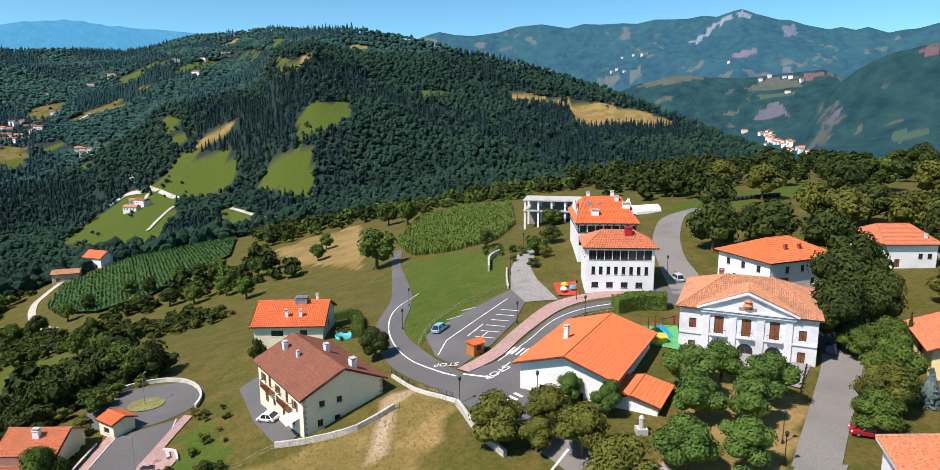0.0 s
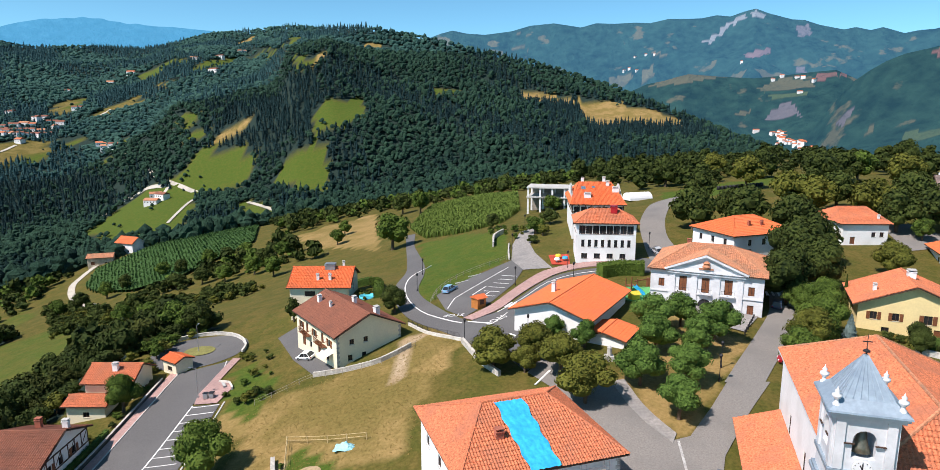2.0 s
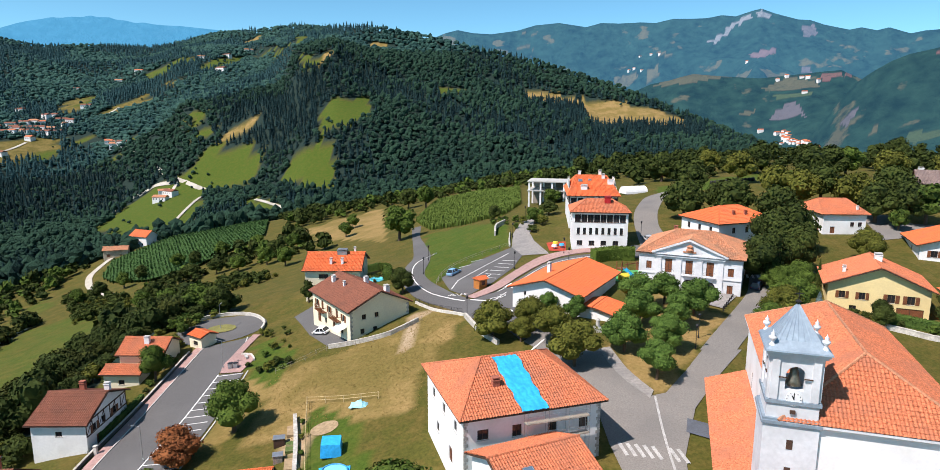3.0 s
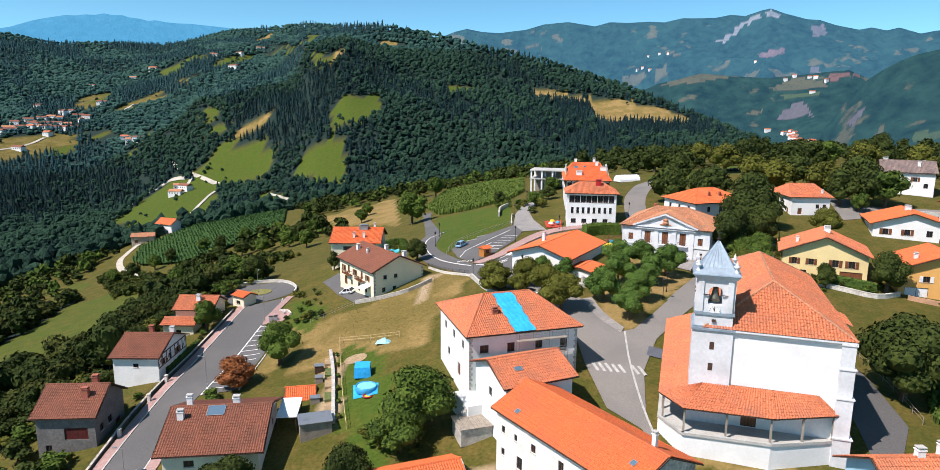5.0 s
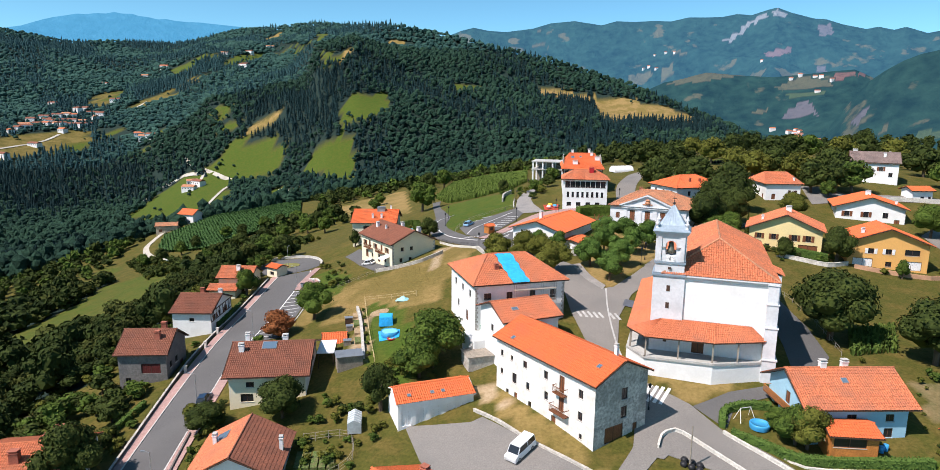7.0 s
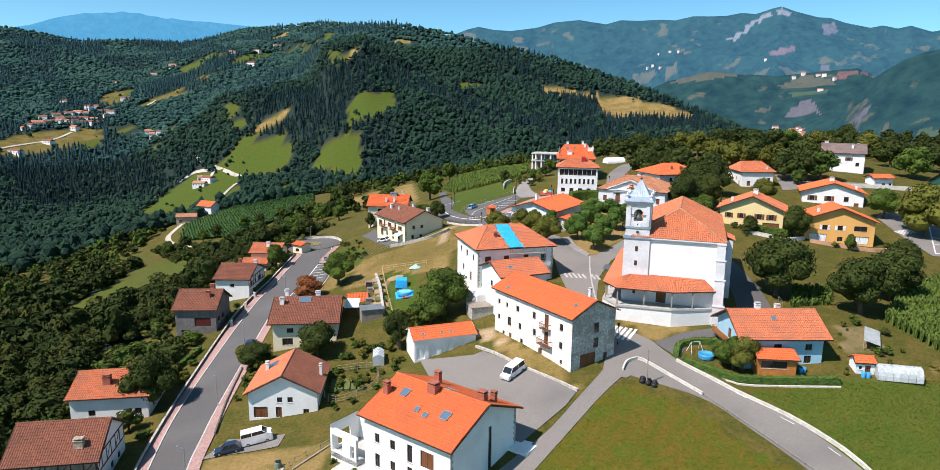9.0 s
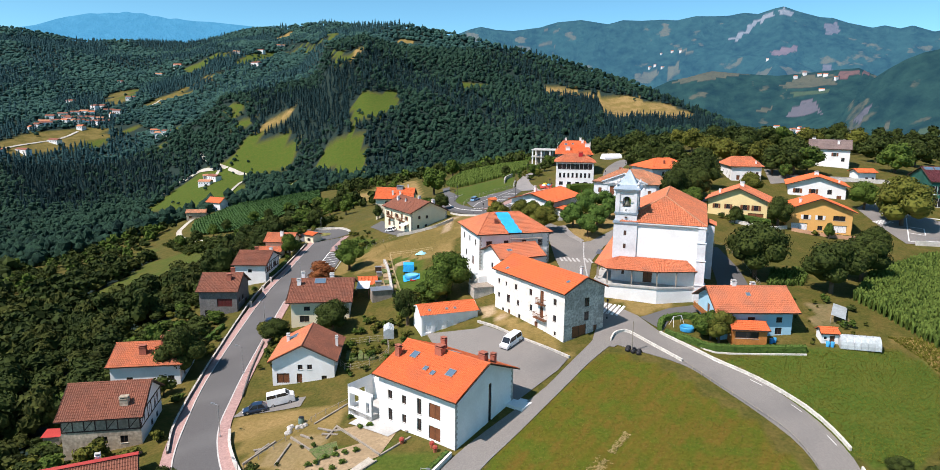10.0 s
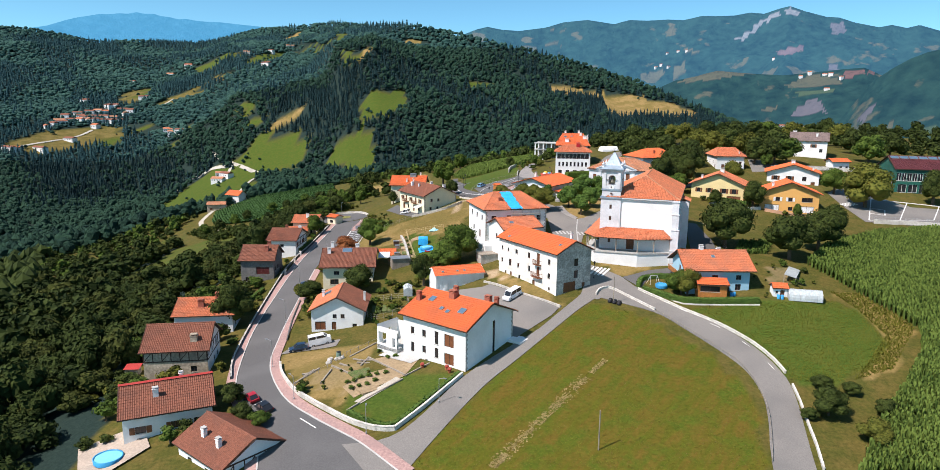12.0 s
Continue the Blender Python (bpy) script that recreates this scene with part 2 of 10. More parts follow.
COUNTRY_SPOTS = [
    (89, 10, 1.4), (62, 5, 1.0), (67, 41, 5.5), (80, 90, 11.0), (98, 80, 8.6), (58, 101, 12.5), (1, 105, 10.7), (-5, 121, 10.4),
    (30, 136, 14.6), (28, 180, 16.5), (10, 175, 14), (-36, 125, 5.0), (-28, 232, -1.0), (-22, 165, 3.5), (-75, -30, -17.0), (-95, 40, -18.0), (-110, 120, -20.0),
    (-150, 220, -32.0), (-213, 317, -44.0), (-134, 345, -24.0), (110, 130, 15.5), (140, 165, 22.0), (110, 260, 22.0), (45, 270, 15.0), (200, 180, 19.0),
    (-60, -80, -20.0), (20, -110, -22.0), (110, -60, -13.0), (170, 60, 5.0), (-10, 290, 3.0),
    (-217, 374, -35.0), (-178, 395, -29.0), (-120, 405, -20.0), (-290, 455, -60.0), (-60, 420, -12.0),
]
SPOTS = np.array(VILLAGE_SPOTS + COUNTRY_SPOTS, float)


def kernel(r2):
    return 0.5 * r2 * np.log(r2 + 1e-9)


def lay_of_land():
    n = len(SPOTS)
    q = SPOTS[:, :2] / 100
    k = kernel(((q[:, None] - q[None]) ** 2).sum(2)) + np.eye(n) * 0.004
    a = np.zeros((n + 3, n + 3))
    a[:n, :n] = k
    a[:n, n], a[:n, n + 1:] = 1, q
    a[n:, :n] = a[:n, n:].T
    return q, np.linalg.solve(a, np.append(SPOTS[:, 2], [0, 0, 0]))


NODES, WEIGHTS = lay_of_land()


def near_height(x, y):
    p = np.stack([x, y], -1) / 100
    z = WEIGHTS[len(NODES)] + p @ WEIGHTS[len(NODES) + 1:]
    for (qx, qy), w in zip(NODES, WEIGHTS):
        z = z + w * kernel((p[..., 0] - qx) ** 2 + (p[..., 1] - qy) ** 2)
    return z


# the wooded hill across the valley: for each bearing, foot, lower slope, shelf, shoulder and crest as (distance, height)
HILL = np.array([
    (-70, 900, -150, 1300, -140, 1950, 30, 2500, 170, 3100, 325), (-45, 900, -150, 1300, -140, 1950, 30, 2500, 170, 3100, 325),
    (-38, 900, -150, 1300, -140, 1920, 22, 2500, 165, 3050, 312), (-34, 900, -148, 1300, -135, 1880, 20, 2450, 160, 2950, 270),
    (-32, 900, -145, 1280, -128, 1800, 15, 2420, 155, 2950, 278), (-30, 900, -138, 1260, -112, 1560, -18, 2350, 140, 3000, 288),
    (-27, 880, -128, 1190, -96, 1600, 28, 2150, 125, 3050, 288), (-25, 860, -120, 1160, -95, 1472, 40, 2138, 178, 2950, 302),
    (-22, 840, -112, 1110, -90, 1400, 38, 2050, 180, 2850, 340), (-19, 800, -104, 1060, -80, 1300, 48, 2250, 218, 2700, 340),
    (-16, 760, -96, 1000, -68, 1110, 5, 1400, 150, 2200, 302), (-13, 730, -92, 980, -66, 1080, 8, 1357, 158, 1800, 254),
    (-10, 700, -88, 950, -62, 1100, 25, 1320, 104, 1680, 246), (-4, 670, -84, 950, -50, 1150, 35, 1350, 106, 1560, 207),
    (0, 640, -80, 950, -40, 1150, 35, 1350, 95, 1500, 174), (6, 610, -78, 950, -30, 1150, 30, 1320, 74, 1430, 133),
    (11, 590, -75, 900, -35, 1100, 14, 1230, 46, 1330, 89), (17, 570, -72, 850, -42, 1000, -8, 1130, 14, 1230, 36),
    (21, 540, -70, 780, -45, 920, -20, 1030, -6, 1130, 6), (25, 520, -68, 750, -52, 850, -40, 930, -28, 1010, -16),
    (31, 480, -66, 700, -62, 760, -60, 820, -58, 880, -56), (70, 480, -66, 700, -62, 760, -60, 820, -58, 880, -56)], float)


def far_height(x, y):
    a, d = np.degrees(np.arctan2(x, y + 1e-6)), np.hypot(x, y)
    a = np.where(np.abs(a) > 75, np.sign(a) * (150 - np.minimum(np.abs(a), 150)), a)
    ds, zs = [np.interp(a, HILL[:, 0], HILL[:, i]) for i in (1, 3, 5, 7, 9)], [np.interp(a, HILL[:, 0], HILL[:, i]) for i in (2, 4, 6, 8, 10)]
    start = np.where(a < 0, -34.0, -5.0)
    z = start + (zs[0] - start) * np.clip((d - 300) / (ds[0] - 300), 0, 1)
    for i in range(4):
        u = np.clip((d - ds[i]) / (ds[i + 1] - ds[i]), 0, 1)
        z = z + (zs[i + 1] - zs[i]) * (u + 0.08 * np.sin(u * 2 * math.pi) * (i == 3))
    z = z - np.maximum(d - ds[4], 0) * 0.30
    gully = np.sin(x * 0.011 + np.sin(y * 0.006) * 1.6) * 9 + np.sin(x * 0.021 - y * 0.013 + 1) * 5
    return z + gully * np.clip((d - ds[0]) / 400, 0, 1) * np.clip((ds[4] - d) / 300, 0, 1) * 0.6


def height(x, y):
    x, y = np.asarray(x, float), np.asarray(y, float)
    d = np.hypot(x, y - 60)
    s = np.clip((d - 330) / 240, 0, 1)
    s = s * s * (3 - 2 * s)
    return near_height(x, y) * (1 - s) + far_height(x, y) * s


def ground(x, y):
    return float(height(x, y))

# ---- building blocks ----
def mesh_object(name, verts, faces, material, parent=None, label="", smooth=False):
    me = bpy.data.meshes.new(name)
    me.from_pydata([tuple(v) for v in verts], [], faces)
    me.materials.append(material)
    if smooth:
        me.shade_smooth()
    me.update()
    ob = new(name, me)
    if parent is not None:
        ob.parent = parent
    if label:
        ob["label"] = label
    return ob


def thing(name, m, label, category, group="", kind=""):
    ob = new(name)
    ob.empty_display_size = 0.3
    ob.matrix_world = m
    return tagged(ob, label, category, group, kind)


class Shape:
    """Collects boxes, prisms and tubes into one mesh."""

    def __init__(self):
        self.v, self.f = [], []

    def add(self, verts, faces):
        n = len(self.v)
        self.v += [tuple(p) for p in verts]
        self.f += [tuple(i + n for i in f) for f in faces]
        return self

    def box(self, x0, x1, y0, y1, z0, z1, m=None):
        p = [Vector((x, y, z)) for z in (z0, z1) for y in (y0, y1) for x in (x0, x1)]
        if m is not None:
            p = [m @ q for q in p]
        return self.add(p, [(0, 2, 3, 1), (4, 5, 7, 6), (0, 1, 5, 4), (2, 6, 7, 3), (0, 4, 6, 2), (1, 3, 7, 5)])

    def tube(self, a, b, r0, r1, n=8):
        a, b = Vector(a), Vector(b)
        q = (b - a).to_track_quat("Z", "Y")
        ring = [Vector((math.cos(2 * math.pi * i / n), math.sin(2 * math.pi * i / n), 0)) for i in range(n)]
        p = [a + q @ (c * r0) for c in ring] + [b + q @ (c * r1) for c in ring]
        f = [(i, (i + 1) % n, n + (i + 1) % n, n + i) for i in range(n)]
        return self.add(p, f + [tuple(range(n))[::-1], tuple(range(n, 2 * n))])

    def pipe(self, line, radii, n=6):
        """One tube along a line of points."""
        ring = [Vector((math.cos(2 * math.pi * i / n), math.sin(2 * math.pi * i / n), 0)) for i in range(n)]
        p = []
        for k, a in enumerate(line):
            d = line[min(k + 1, len(line) - 1)] - line[max(k - 1, 0)]
            q = d.to_track_quat("Z", "Y")
            p += [a + q @ (c * radii[k % len(radii)]) for c in ring]
        f = [(k * n + i, k * n + (i + 1) % n, (k + 1) * n + (i + 1) % n, (k + 1) * n + i) for k in range(len(line) - 1) for i in range(n)]
        return self.add(p, f + [tuple(range(n))[::-1], tuple(len(p) - n + i for i in range(n))])

    def lathe(self, profile, n=12, at=(0, 0, 0)):
        p = [(at[0] + r * math.cos(2 * math.pi * i / n), at[1] + r * math.sin(2 * math.pi * i / n), at[2] + z) for r, z in profile for i in range(n)]
        f = [(k * n + i, k * n + (i + 1) % n, (k + 1) * n + (i + 1) % n, (k + 1) * n + i) for k in range(len(profile) - 1) for i in range(n)]
        return self.add(p, f)

    def prism(self, outline, z0, z1):
        n = len(outline)
        p = [(x, y, z0) for x, y in outline] + [(x, y, z1) for x, y in outline]
        f = [(i, (i + 1) % n, n + (i + 1) % n, n + i) for i in range(n)]
        return self.add(p, f + [tuple(range(n))[::-1], tuple(range(n, 2 * n))])

    def to(self, name, material, parent=None, label="", smooth=False):
        return mesh_object(name, self.v, self.f, material, parent, label, smooth)


def smooth_line(points, step=3.0):
    """A rounded line through the given corners (Catmull-Rom), in even steps."""
    p = [Vector((*q[:2], 0)) for q in points]
    p = [p[0] * 2 - p[1]] + p + [p[-1] * 2 - p[-2]]
    out = []
    for i in range(1, len(p) - 2):
        n = max(2, int((p[i + 1] - p[i]).length / step))
        for k in range(n):
            t = k / n
            a, b, c, d = p[i - 1:i + 3]
            out.append(0.5 * (2 * b + (c - a) * t + (2 * a - 5 * b + 4 * c - d) * t * t + (3 * b - a - 3 * c + d) * t ** 3))
    return out + [p[-2]]


def sides(line):
    """The level normal to the left of the line at each of its points."""
    out = []
    for i in range(len(line)):
        d = line[min(i + 1, len(line) - 1)] - line[max(i - 1, 0)]
        out.append(Vector((-d.y, d.x, 0)).normalized())
    return out


def ribbon(name, left, right, material, lift=0.08, label="", category="road", step=2.5, kind="structure", across=None):
    """A strip of ground between two lines, laid on the land."""
    a, b = smooth_line(left, step), smooth_line(right, step)
    n = max(len(a), len(b))
    def even(l):
        s = np.concatenate([[0], np.cumsum([(l[i + 1] - l[i]).length for i in range(len(l) - 1)])])
        t = np.linspace(0, s[-1], n)
        return np.stack([np.interp(t, s, [p.x for p in l]), np.interp(t, s, [p.y for p in l])], 1)
    a, b = even(a), even(b)
    k = across or max(2, int(np.abs(np.hypot(*(a - b).T)).max() / 2.5) + 1)
    grid = np.stack([a + (b - a) * j / (k - 1) for j in range(k)], 1)
    z = height(grid[..., 0], grid[..., 1]) + lift
    verts = np.concatenate([grid, z[..., None]], 2).reshape(-1, 3)
    faces = [(i * k + j, (i + 1) * k + j, (i + 1) * k + j + 1, i * k + j + 1) for i in range(n - 1) for j in range(k - 1)]
    skirt = [i * k for i in range(n)], [i * k + k - 1 for i in range(n)]
    verts = [tuple(v) for v in verts]
    for edge in skirt:
        base = len(verts)
        verts += [(verts[i][0], verts[i][1], verts[i][2] - 0.5) for i in edge]
        faces += [(edge[i], edge[i + 1], base + i + 1, base + i) for i in range(n - 1)]
    ob = mesh_object(name, verts, faces, material)
    return tagged(ob, label, category, kind=kind)


def lane(name, centre, width, material, lift=0.08, label="", category="road", step=2.5, kind="structure"):
    l = smooth_line(centre, step)
    s = sides(l)
    return ribbon(name, [p + q * width / 2 for p, q in zip(l, s)], [p - q * width / 2 for p, q in zip(l, s)], material, lift, label, category, step * 2, kind)


def patch(name, outline, material, lift=0.05, label="", category="ground", step=2.0, kind="structure"):
    """A flat-lying area with a straight-sided outline, laid on the land."""
    xs, ys = [p[0] for p in outline], [p[1] for p in outline]
    bm = bmesh.new()
    bm.faces.new([bm.verts.new((x, y, 0)) for x, y in outline])
    for axis, lo, hi in ((0, min(xs), max(xs)), (1, min(ys), max(ys))):
        for c in np.arange(lo + step, hi, step):
            co, no = ((c, 0, 0), (1, 0, 0)) if axis == 0 else ((0, c, 0), (0, 1, 0))
            bmesh.ops.bisect_plane(bm, geom=bm.verts[:] + bm.edges[:] + bm.faces[:], plane_co=co, plane_no=no)
    for v in bm.verts:
        v.co.z = ground(v.co.x, v.co.y) + lift
    bmesh.ops.recalc_face_normals(bm, faces=bm.faces)
    if sum(f.normal.z for f in bm.faces) < 0:
        bmesh.ops.reverse_faces(bm, faces=bm.faces[:])
    me = bpy.data.meshes.new(name)
    bm.to_mesh(me)
    bm.free()
    me.materials.append(material)
    return tagged(new(name, me), label, category, kind=kind)


def inside(px, py, poly):
    """Which of the points lie in the outline."""
    hit = np.zeros(px.shape, bool)
    n = len(poly)
    for i in range(n):
        (x0, y0), (x1, y1) = poly[i], poly[(i + 1) % n]
        if y0 == y1:
            continue
        c = ((y0 > py) != (y1 > py)) & (px < (x1 - x0) * (py - y0) / (y1 - y0) + x0)
        hit ^= c
    return hit


def tile_field(a, b, up, out, inset0, inset1, period, course=0.56):
    """Courses of barrel tiles over a slope from the eave a-b along the vector up; inset0 and inset1 cut the hips."""
    a, b, up, out = Vector(a), Vector(b), Vector(up), Vector(out).normalized()
    along = b - a
    length, rise = along.length, up.length
    along, climb = along / length, up / rise
    n = max(4, int(length / period)) * 2
    rows = max(2, int(rise / course))
    u = np.linspace(0, length, n + 1)
    crown = np.where(np.arange(n + 1) % 2 == 0, 0.0, 0.5 * min(period, 0.34) * 0.55)
    top = rise * np.clip(np.minimum(u / max(inset0, 1e-4), (length - u) / max(inset1, 1e-4)), 0, 1)
    vs, heights = [], []
    for r in range(rows):
        vs += [r * rise / rows, (r + 1) * rise / rows]
        heights += [0.055, 0.0]
    vs, heights = np.array(vs), np.array(heights)
    vv = np.minimum(vs[:, None], top[None])
    hh = heights[:, None] + crown[None] + 0.02
    p = (np.array(a)[None, None] + u[None, :, None] * np.array(along) + vv[..., None] * np.array(climb) + hh[..., None] * np.array(out))
    k = n + 1
    keep = (vv[1:, :-1] - vv[:-1, :-1] > 1e-4) | (vv[1:, 1:] - vv[:-1, 1:] > 1e-4) | ((hh[1:, :-1] - hh[:-1, :-1] > 0) & (vv[1:, :-1] < top[None, :-1] - 1e-4))
    ii, jj = np.where(keep)
    faces = np.stack([ii * k + jj, ii * k + jj + 1, (ii + 1) * k + jj + 1, (ii + 1) * k + jj], 1)
    return p.reshape(-1, 3).tolist(), faces.tolist()


def wall_face(shape, width, z0, z1, openings, m, depth=0.22):
    """An upright wall of the given width, centred on the pose m and facing its -y, with openings cut through and their reveals."""
    us = sorted({-width / 2, width / 2, *(o[0] - o[2] / 2 for o in openings), *(o[0] + o[2] / 2 for o in openings)})
    zs = sorted({z0, z1, *(o[1] for o in openings), *(o[1] + o[3] for o in openings)})
    us, zs = [u for u in us if abs(u) <= width / 2 + 1e-6], [z for z in zs if z0 - 1e-6 <= z <= z1 + 1e-6]
    for i in range(len(us) - 1):
        for j in range(len(zs) - 1):
            cu, cz = (us[i] + us[i + 1]) / 2, (zs[j] + zs[j + 1]) / 2
            if any(abs(cu - o[0]) < o[2] / 2 and o[1] < cz < o[1] + o[3] for o in openings):
                continue
            for y, order in ((0, (0, 1, 2, 3)), (depth + 0.08, (3, 2, 1, 0))):
                q = [m @ Vector((us[i + (e in (1, 2))], y, zs[j + (e in (2, 3))])) for e in range(4)]
                shape.add(q, [order])
    for u, z, w, h in (o[:4] for o in openings):
        a = [(u - w / 2, z), (u + w / 2, z), (u + w / 2, z + h), (u - w / 2, z + h)]
        for e in range(4):
            (p, q), (r, s) = a[e], a[(e + 1) % 4]
            shape.add([m @ Vector(c) for c in ((p, 0, q), (p, depth + 0.08, q), (r, depth + 0.08, s), (r, 0, s))], [(0, 1, 2, 3)])


def window_part(parent, m, u, z, w, h, frame_mat, style="plain", shutter_mat=None):
    """A window in an opening: frame, mullion, pane; or a boarded door; or open shutters beside it."""
    s = Shape()
    t = 0.08
    s.box(u - w / 2, u - w / 2 + t, 0.12, 0.2, z, z + h, m).box(u + w / 2 - t, u + w / 2, 0.12, 0.2, z, z + h, m)
    s.box(u - w / 2, u + w / 2, 0.12, 0.2, z, z + t, m).box(u - w / 2, u + w / 2, 0.12, 0.2, z + h - t, z + h, m)
    if w > 0.8:
        s.box(u - t / 2, u + t / 2, 0.12, 0.2, z, z + h, m)
    name = "door" if style in ("door", "garage") else "window"
    ob = s.to(name, frame_mat, parent)
    if style in ("door", "garage"):
        n = max(2, int(w / 0.35))
        for i in range(n):
            Shape().box(u - w / 2 + w * i / n + 0.01, u - w / 2 + w * (i + 1) / n - 0.01, 0.15, 0.185, z + 0.02, z + h - 0.02, m).to("board", shutter_mat or M_BROWNWOOD, ob)
    else:
        Shape().box(u - w / 2 + 0.03, u + w / 2 - 0.03, 0.16, 0.175, z + 0.03, z + h - 0.03, m).to("pane", M_GLASS, ob)
        Shape().box(u - w / 2 - 0.08, u + w / 2 + 0.08, -0.06, 0.1, z - 0.09, z - 0.005, m).to("sill", M_CONCRETE if style != "dark" else M_TIMBER, ob)
    if style == "shutters":
        for k in (-1, 1):
            c = u + k * (w / 2 + w / 4 + 0.03)
            q = Shape().box(c - w / 4, c + w / 4, -0.07, -0.02, z, z + h, m)
            for j in range(4):
                q.box(c - w / 4 + 0.05, c + w / 4 - 0.05, -0.09, -0.07, z + h * (j + 0.15) / 4, z + h * (j + 0.8) / 4, m)
            q.to("shutter", shutter_mat or M_BROWNWOOD, ob)
    return ob


HOUSES = []


def house(label, cx, cy, yaw, L, W, ze, zr, zb, wall, roof, hip=0.0, over=0.7, windows="", chimneys=(), skylights=(), period=0.34, wood=M_TIMBER,
          frame_mat=M_TIMBER, shutter_mat=M_BROWNWOOD, chimney_mat=M_WHITE, name="house", category="house", band=None, beams="", quoins="", roof_back=None):
    """A pitched-roof house. windows: 'side u z w h style' separated by ';', side f r b l, z above the base."""
    HOUSES.append((cx, cy, yaw, L, W))
    base = thing(name, pose(cx, cy, zb, 0, 0, yaw), label, category)
    e, r = ze - zb, zr - zb
    slope = (r - e) / (W / 2)
    ins = hip * W / 2
    wl, ww = L - 2 * over, W - 2 * over
    top = e + slope * over - 0.14 if hip < 0.3 else e - 0.1
    poses = {"f": (pose(0, -ww / 2, 0), wl), "b": (pose(0, ww / 2, 0, 0, 0, 180), wl), "l": (pose(-wl / 2, 0, 0, 0, 0, -90), ww), "r": (pose(wl / 2, 0, 0, 0, 0, 90), ww)}
    specs = [w.split() for w in windows.split(";") if w.strip()]
    low = -4.0
    for s, (m, width) in poses.items():
        ops = [tuple(float(v) for v in w[1:5]) for w in specs if w[0] == s]
        sh = Shape()
        stop = top
        if s in "lr" and hip < 0.3:
            stop = e + slope * over - 0.14
        flat = [o for o in ops if o[1] + o[3] <= stop]
        wall_face(sh, width, low, stop, flat, m)
        if s in "lr" and hip < 0.3:
            peak = stop + slope * width / 2
            for y, order in ((0, (0, 1, 2)), (0.3, (2, 1, 0))):
                sh.add([m @ Vector((-width / 2, y, stop)), m @ Vector((width / 2, y, stop)), m @ Vector((0, y, peak))], [order])
        wob = sh.to("wall", band if (band and s in "lr") else wall, base)
        for w in specs:
            if w[0] == s:
                u, z, ww_, h = (float(v) for v in w[1:5])
                if z + h <= stop:
                    window_part(wob, m, u, z, ww_, h, frame_mat, w[5] if len(w) > 5 else "plain", shutter_mat)
                else:
                    q = Shape().box(u - ww_ / 2, u + ww_ / 2, -0.03, 0.02, z, z + h, m)
                    ob = q.to("window", frame_mat, wob)
                    Shape().box(u - ww_ / 2 + 0.07, u + ww_ / 2 - 0.07, -0.05, -0.028, z + 0.07, z + h - 0.07, m).to("pane", M_GLASS, ob)
        if s in beams:
            q = Shape()
            q.box(-width / 2, width / 2, -0.06, 0.01, stop - 0.25, stop, m).box(-width / 2, width / 2, -0.06, 0.01, stop - 2.6, stop - 2.38, m)
            n = max(3, int(width / 1.7))
            for i in range(n + 1):
                u = -width / 2 + 0.1 + (width - 0.2) * i / n
                q.box(u - 0.09, u + 0.09, -0.06, 0.01, stop - 2.4, stop, m)
                if i < n and i % 2 == 0:
                    d = (width - 0.2) / n
                    ang = math.degrees(math.atan2(2.1, d))
                    q.box(-0.09, math.hypot(2.1, d) * 0.96, -0.05, 0.01, -0.07, 0.07, m @ pose(u, 0, stop - 2.35) @ Matrix.Rotation(-radians(ang), 4, "Y"))
            q.to("timber_frame", M_TIMBER, wob)
        if s in quoins:
            for k in (-1, 1):
                for j in range(int(stop / 0.45)):
                    d = 0.55 if j % 2 else 0.35
                    x0, x1 = sorted((k * width / 2 + k * 0.015, k * width / 2 - k * d))
                    Shape().box(x0, x1, -0.03, 0.05, j * 0.45 + 0.02, j * 0.45 + 0.43, m).to("quoin", M_GREYSTONE, wob)
    # roof: boards below, tiles above, ridge caps
    ce = [Vector((-L / 2, -W / 2, e)), Vector((L / 2, -W / 2, e)), Vector((L / 2, W / 2, e)), Vector((-L / 2, W / 2, e))]
    r0, r1 = Vector((-L / 2 + ins, 0, r)), Vector((L / 2 - ins, 0, r))
    tiles = Shape()
    def slope_of(a, b, top_mid, i0, i1, per):
        foot = (a + b) / 2
        d = (b - a).normalized()
        up = (top_mid - foot) - d * (top_mid - foot).dot(d)
        out = d.cross(up)
        if out.z < 0:
            out = -out
        tiles.add(*tile_field(a, b, up, out, i0, i1, per))
    slope_of(ce[0], ce[1], (r0 + r1) / 2, ins, ins, period)
    if roof_back:
        rf = tiles.to("roof", roof, base)
        tiles = Shape()
    slope_of(ce[2], ce[3], (r0 + r1) / 2, ins, ins, period)
    if hip > 0.01:
        slope_of(ce[1], ce[2], r1, W / 2, W / 2, period)
        slope_of(ce[3], ce[0], r0, W / 2, W / 2, period)
    if roof_back:
        tiles.to("roof_slope", roof_back, rf)
    else:
        rf = tiles.to("roof", roof, base)
    dn = Vector((0, 0, -0.16))
    bd = Shape()
    top_pts, faces = ce + [r0, r1], [(0, 1, 5, 4), (2, 3, 4, 5), (1, 2, 5), (3, 0, 4)]
    if hip <= 0.01:
        faces = faces[:2]
    bd.add([p - Vector((0, 0, 0.01)) for p in top_pts], faces)
    bd.add([p + dn for p in top_pts], [f[::-1] for f in faces])
    rim = [(0, 1), (1, 2), (2, 3), (3, 0)] if hip > 0.01 else [(0, 1), (1, 5), (5, 2), (2, 3), (3, 4), (4, 0)]
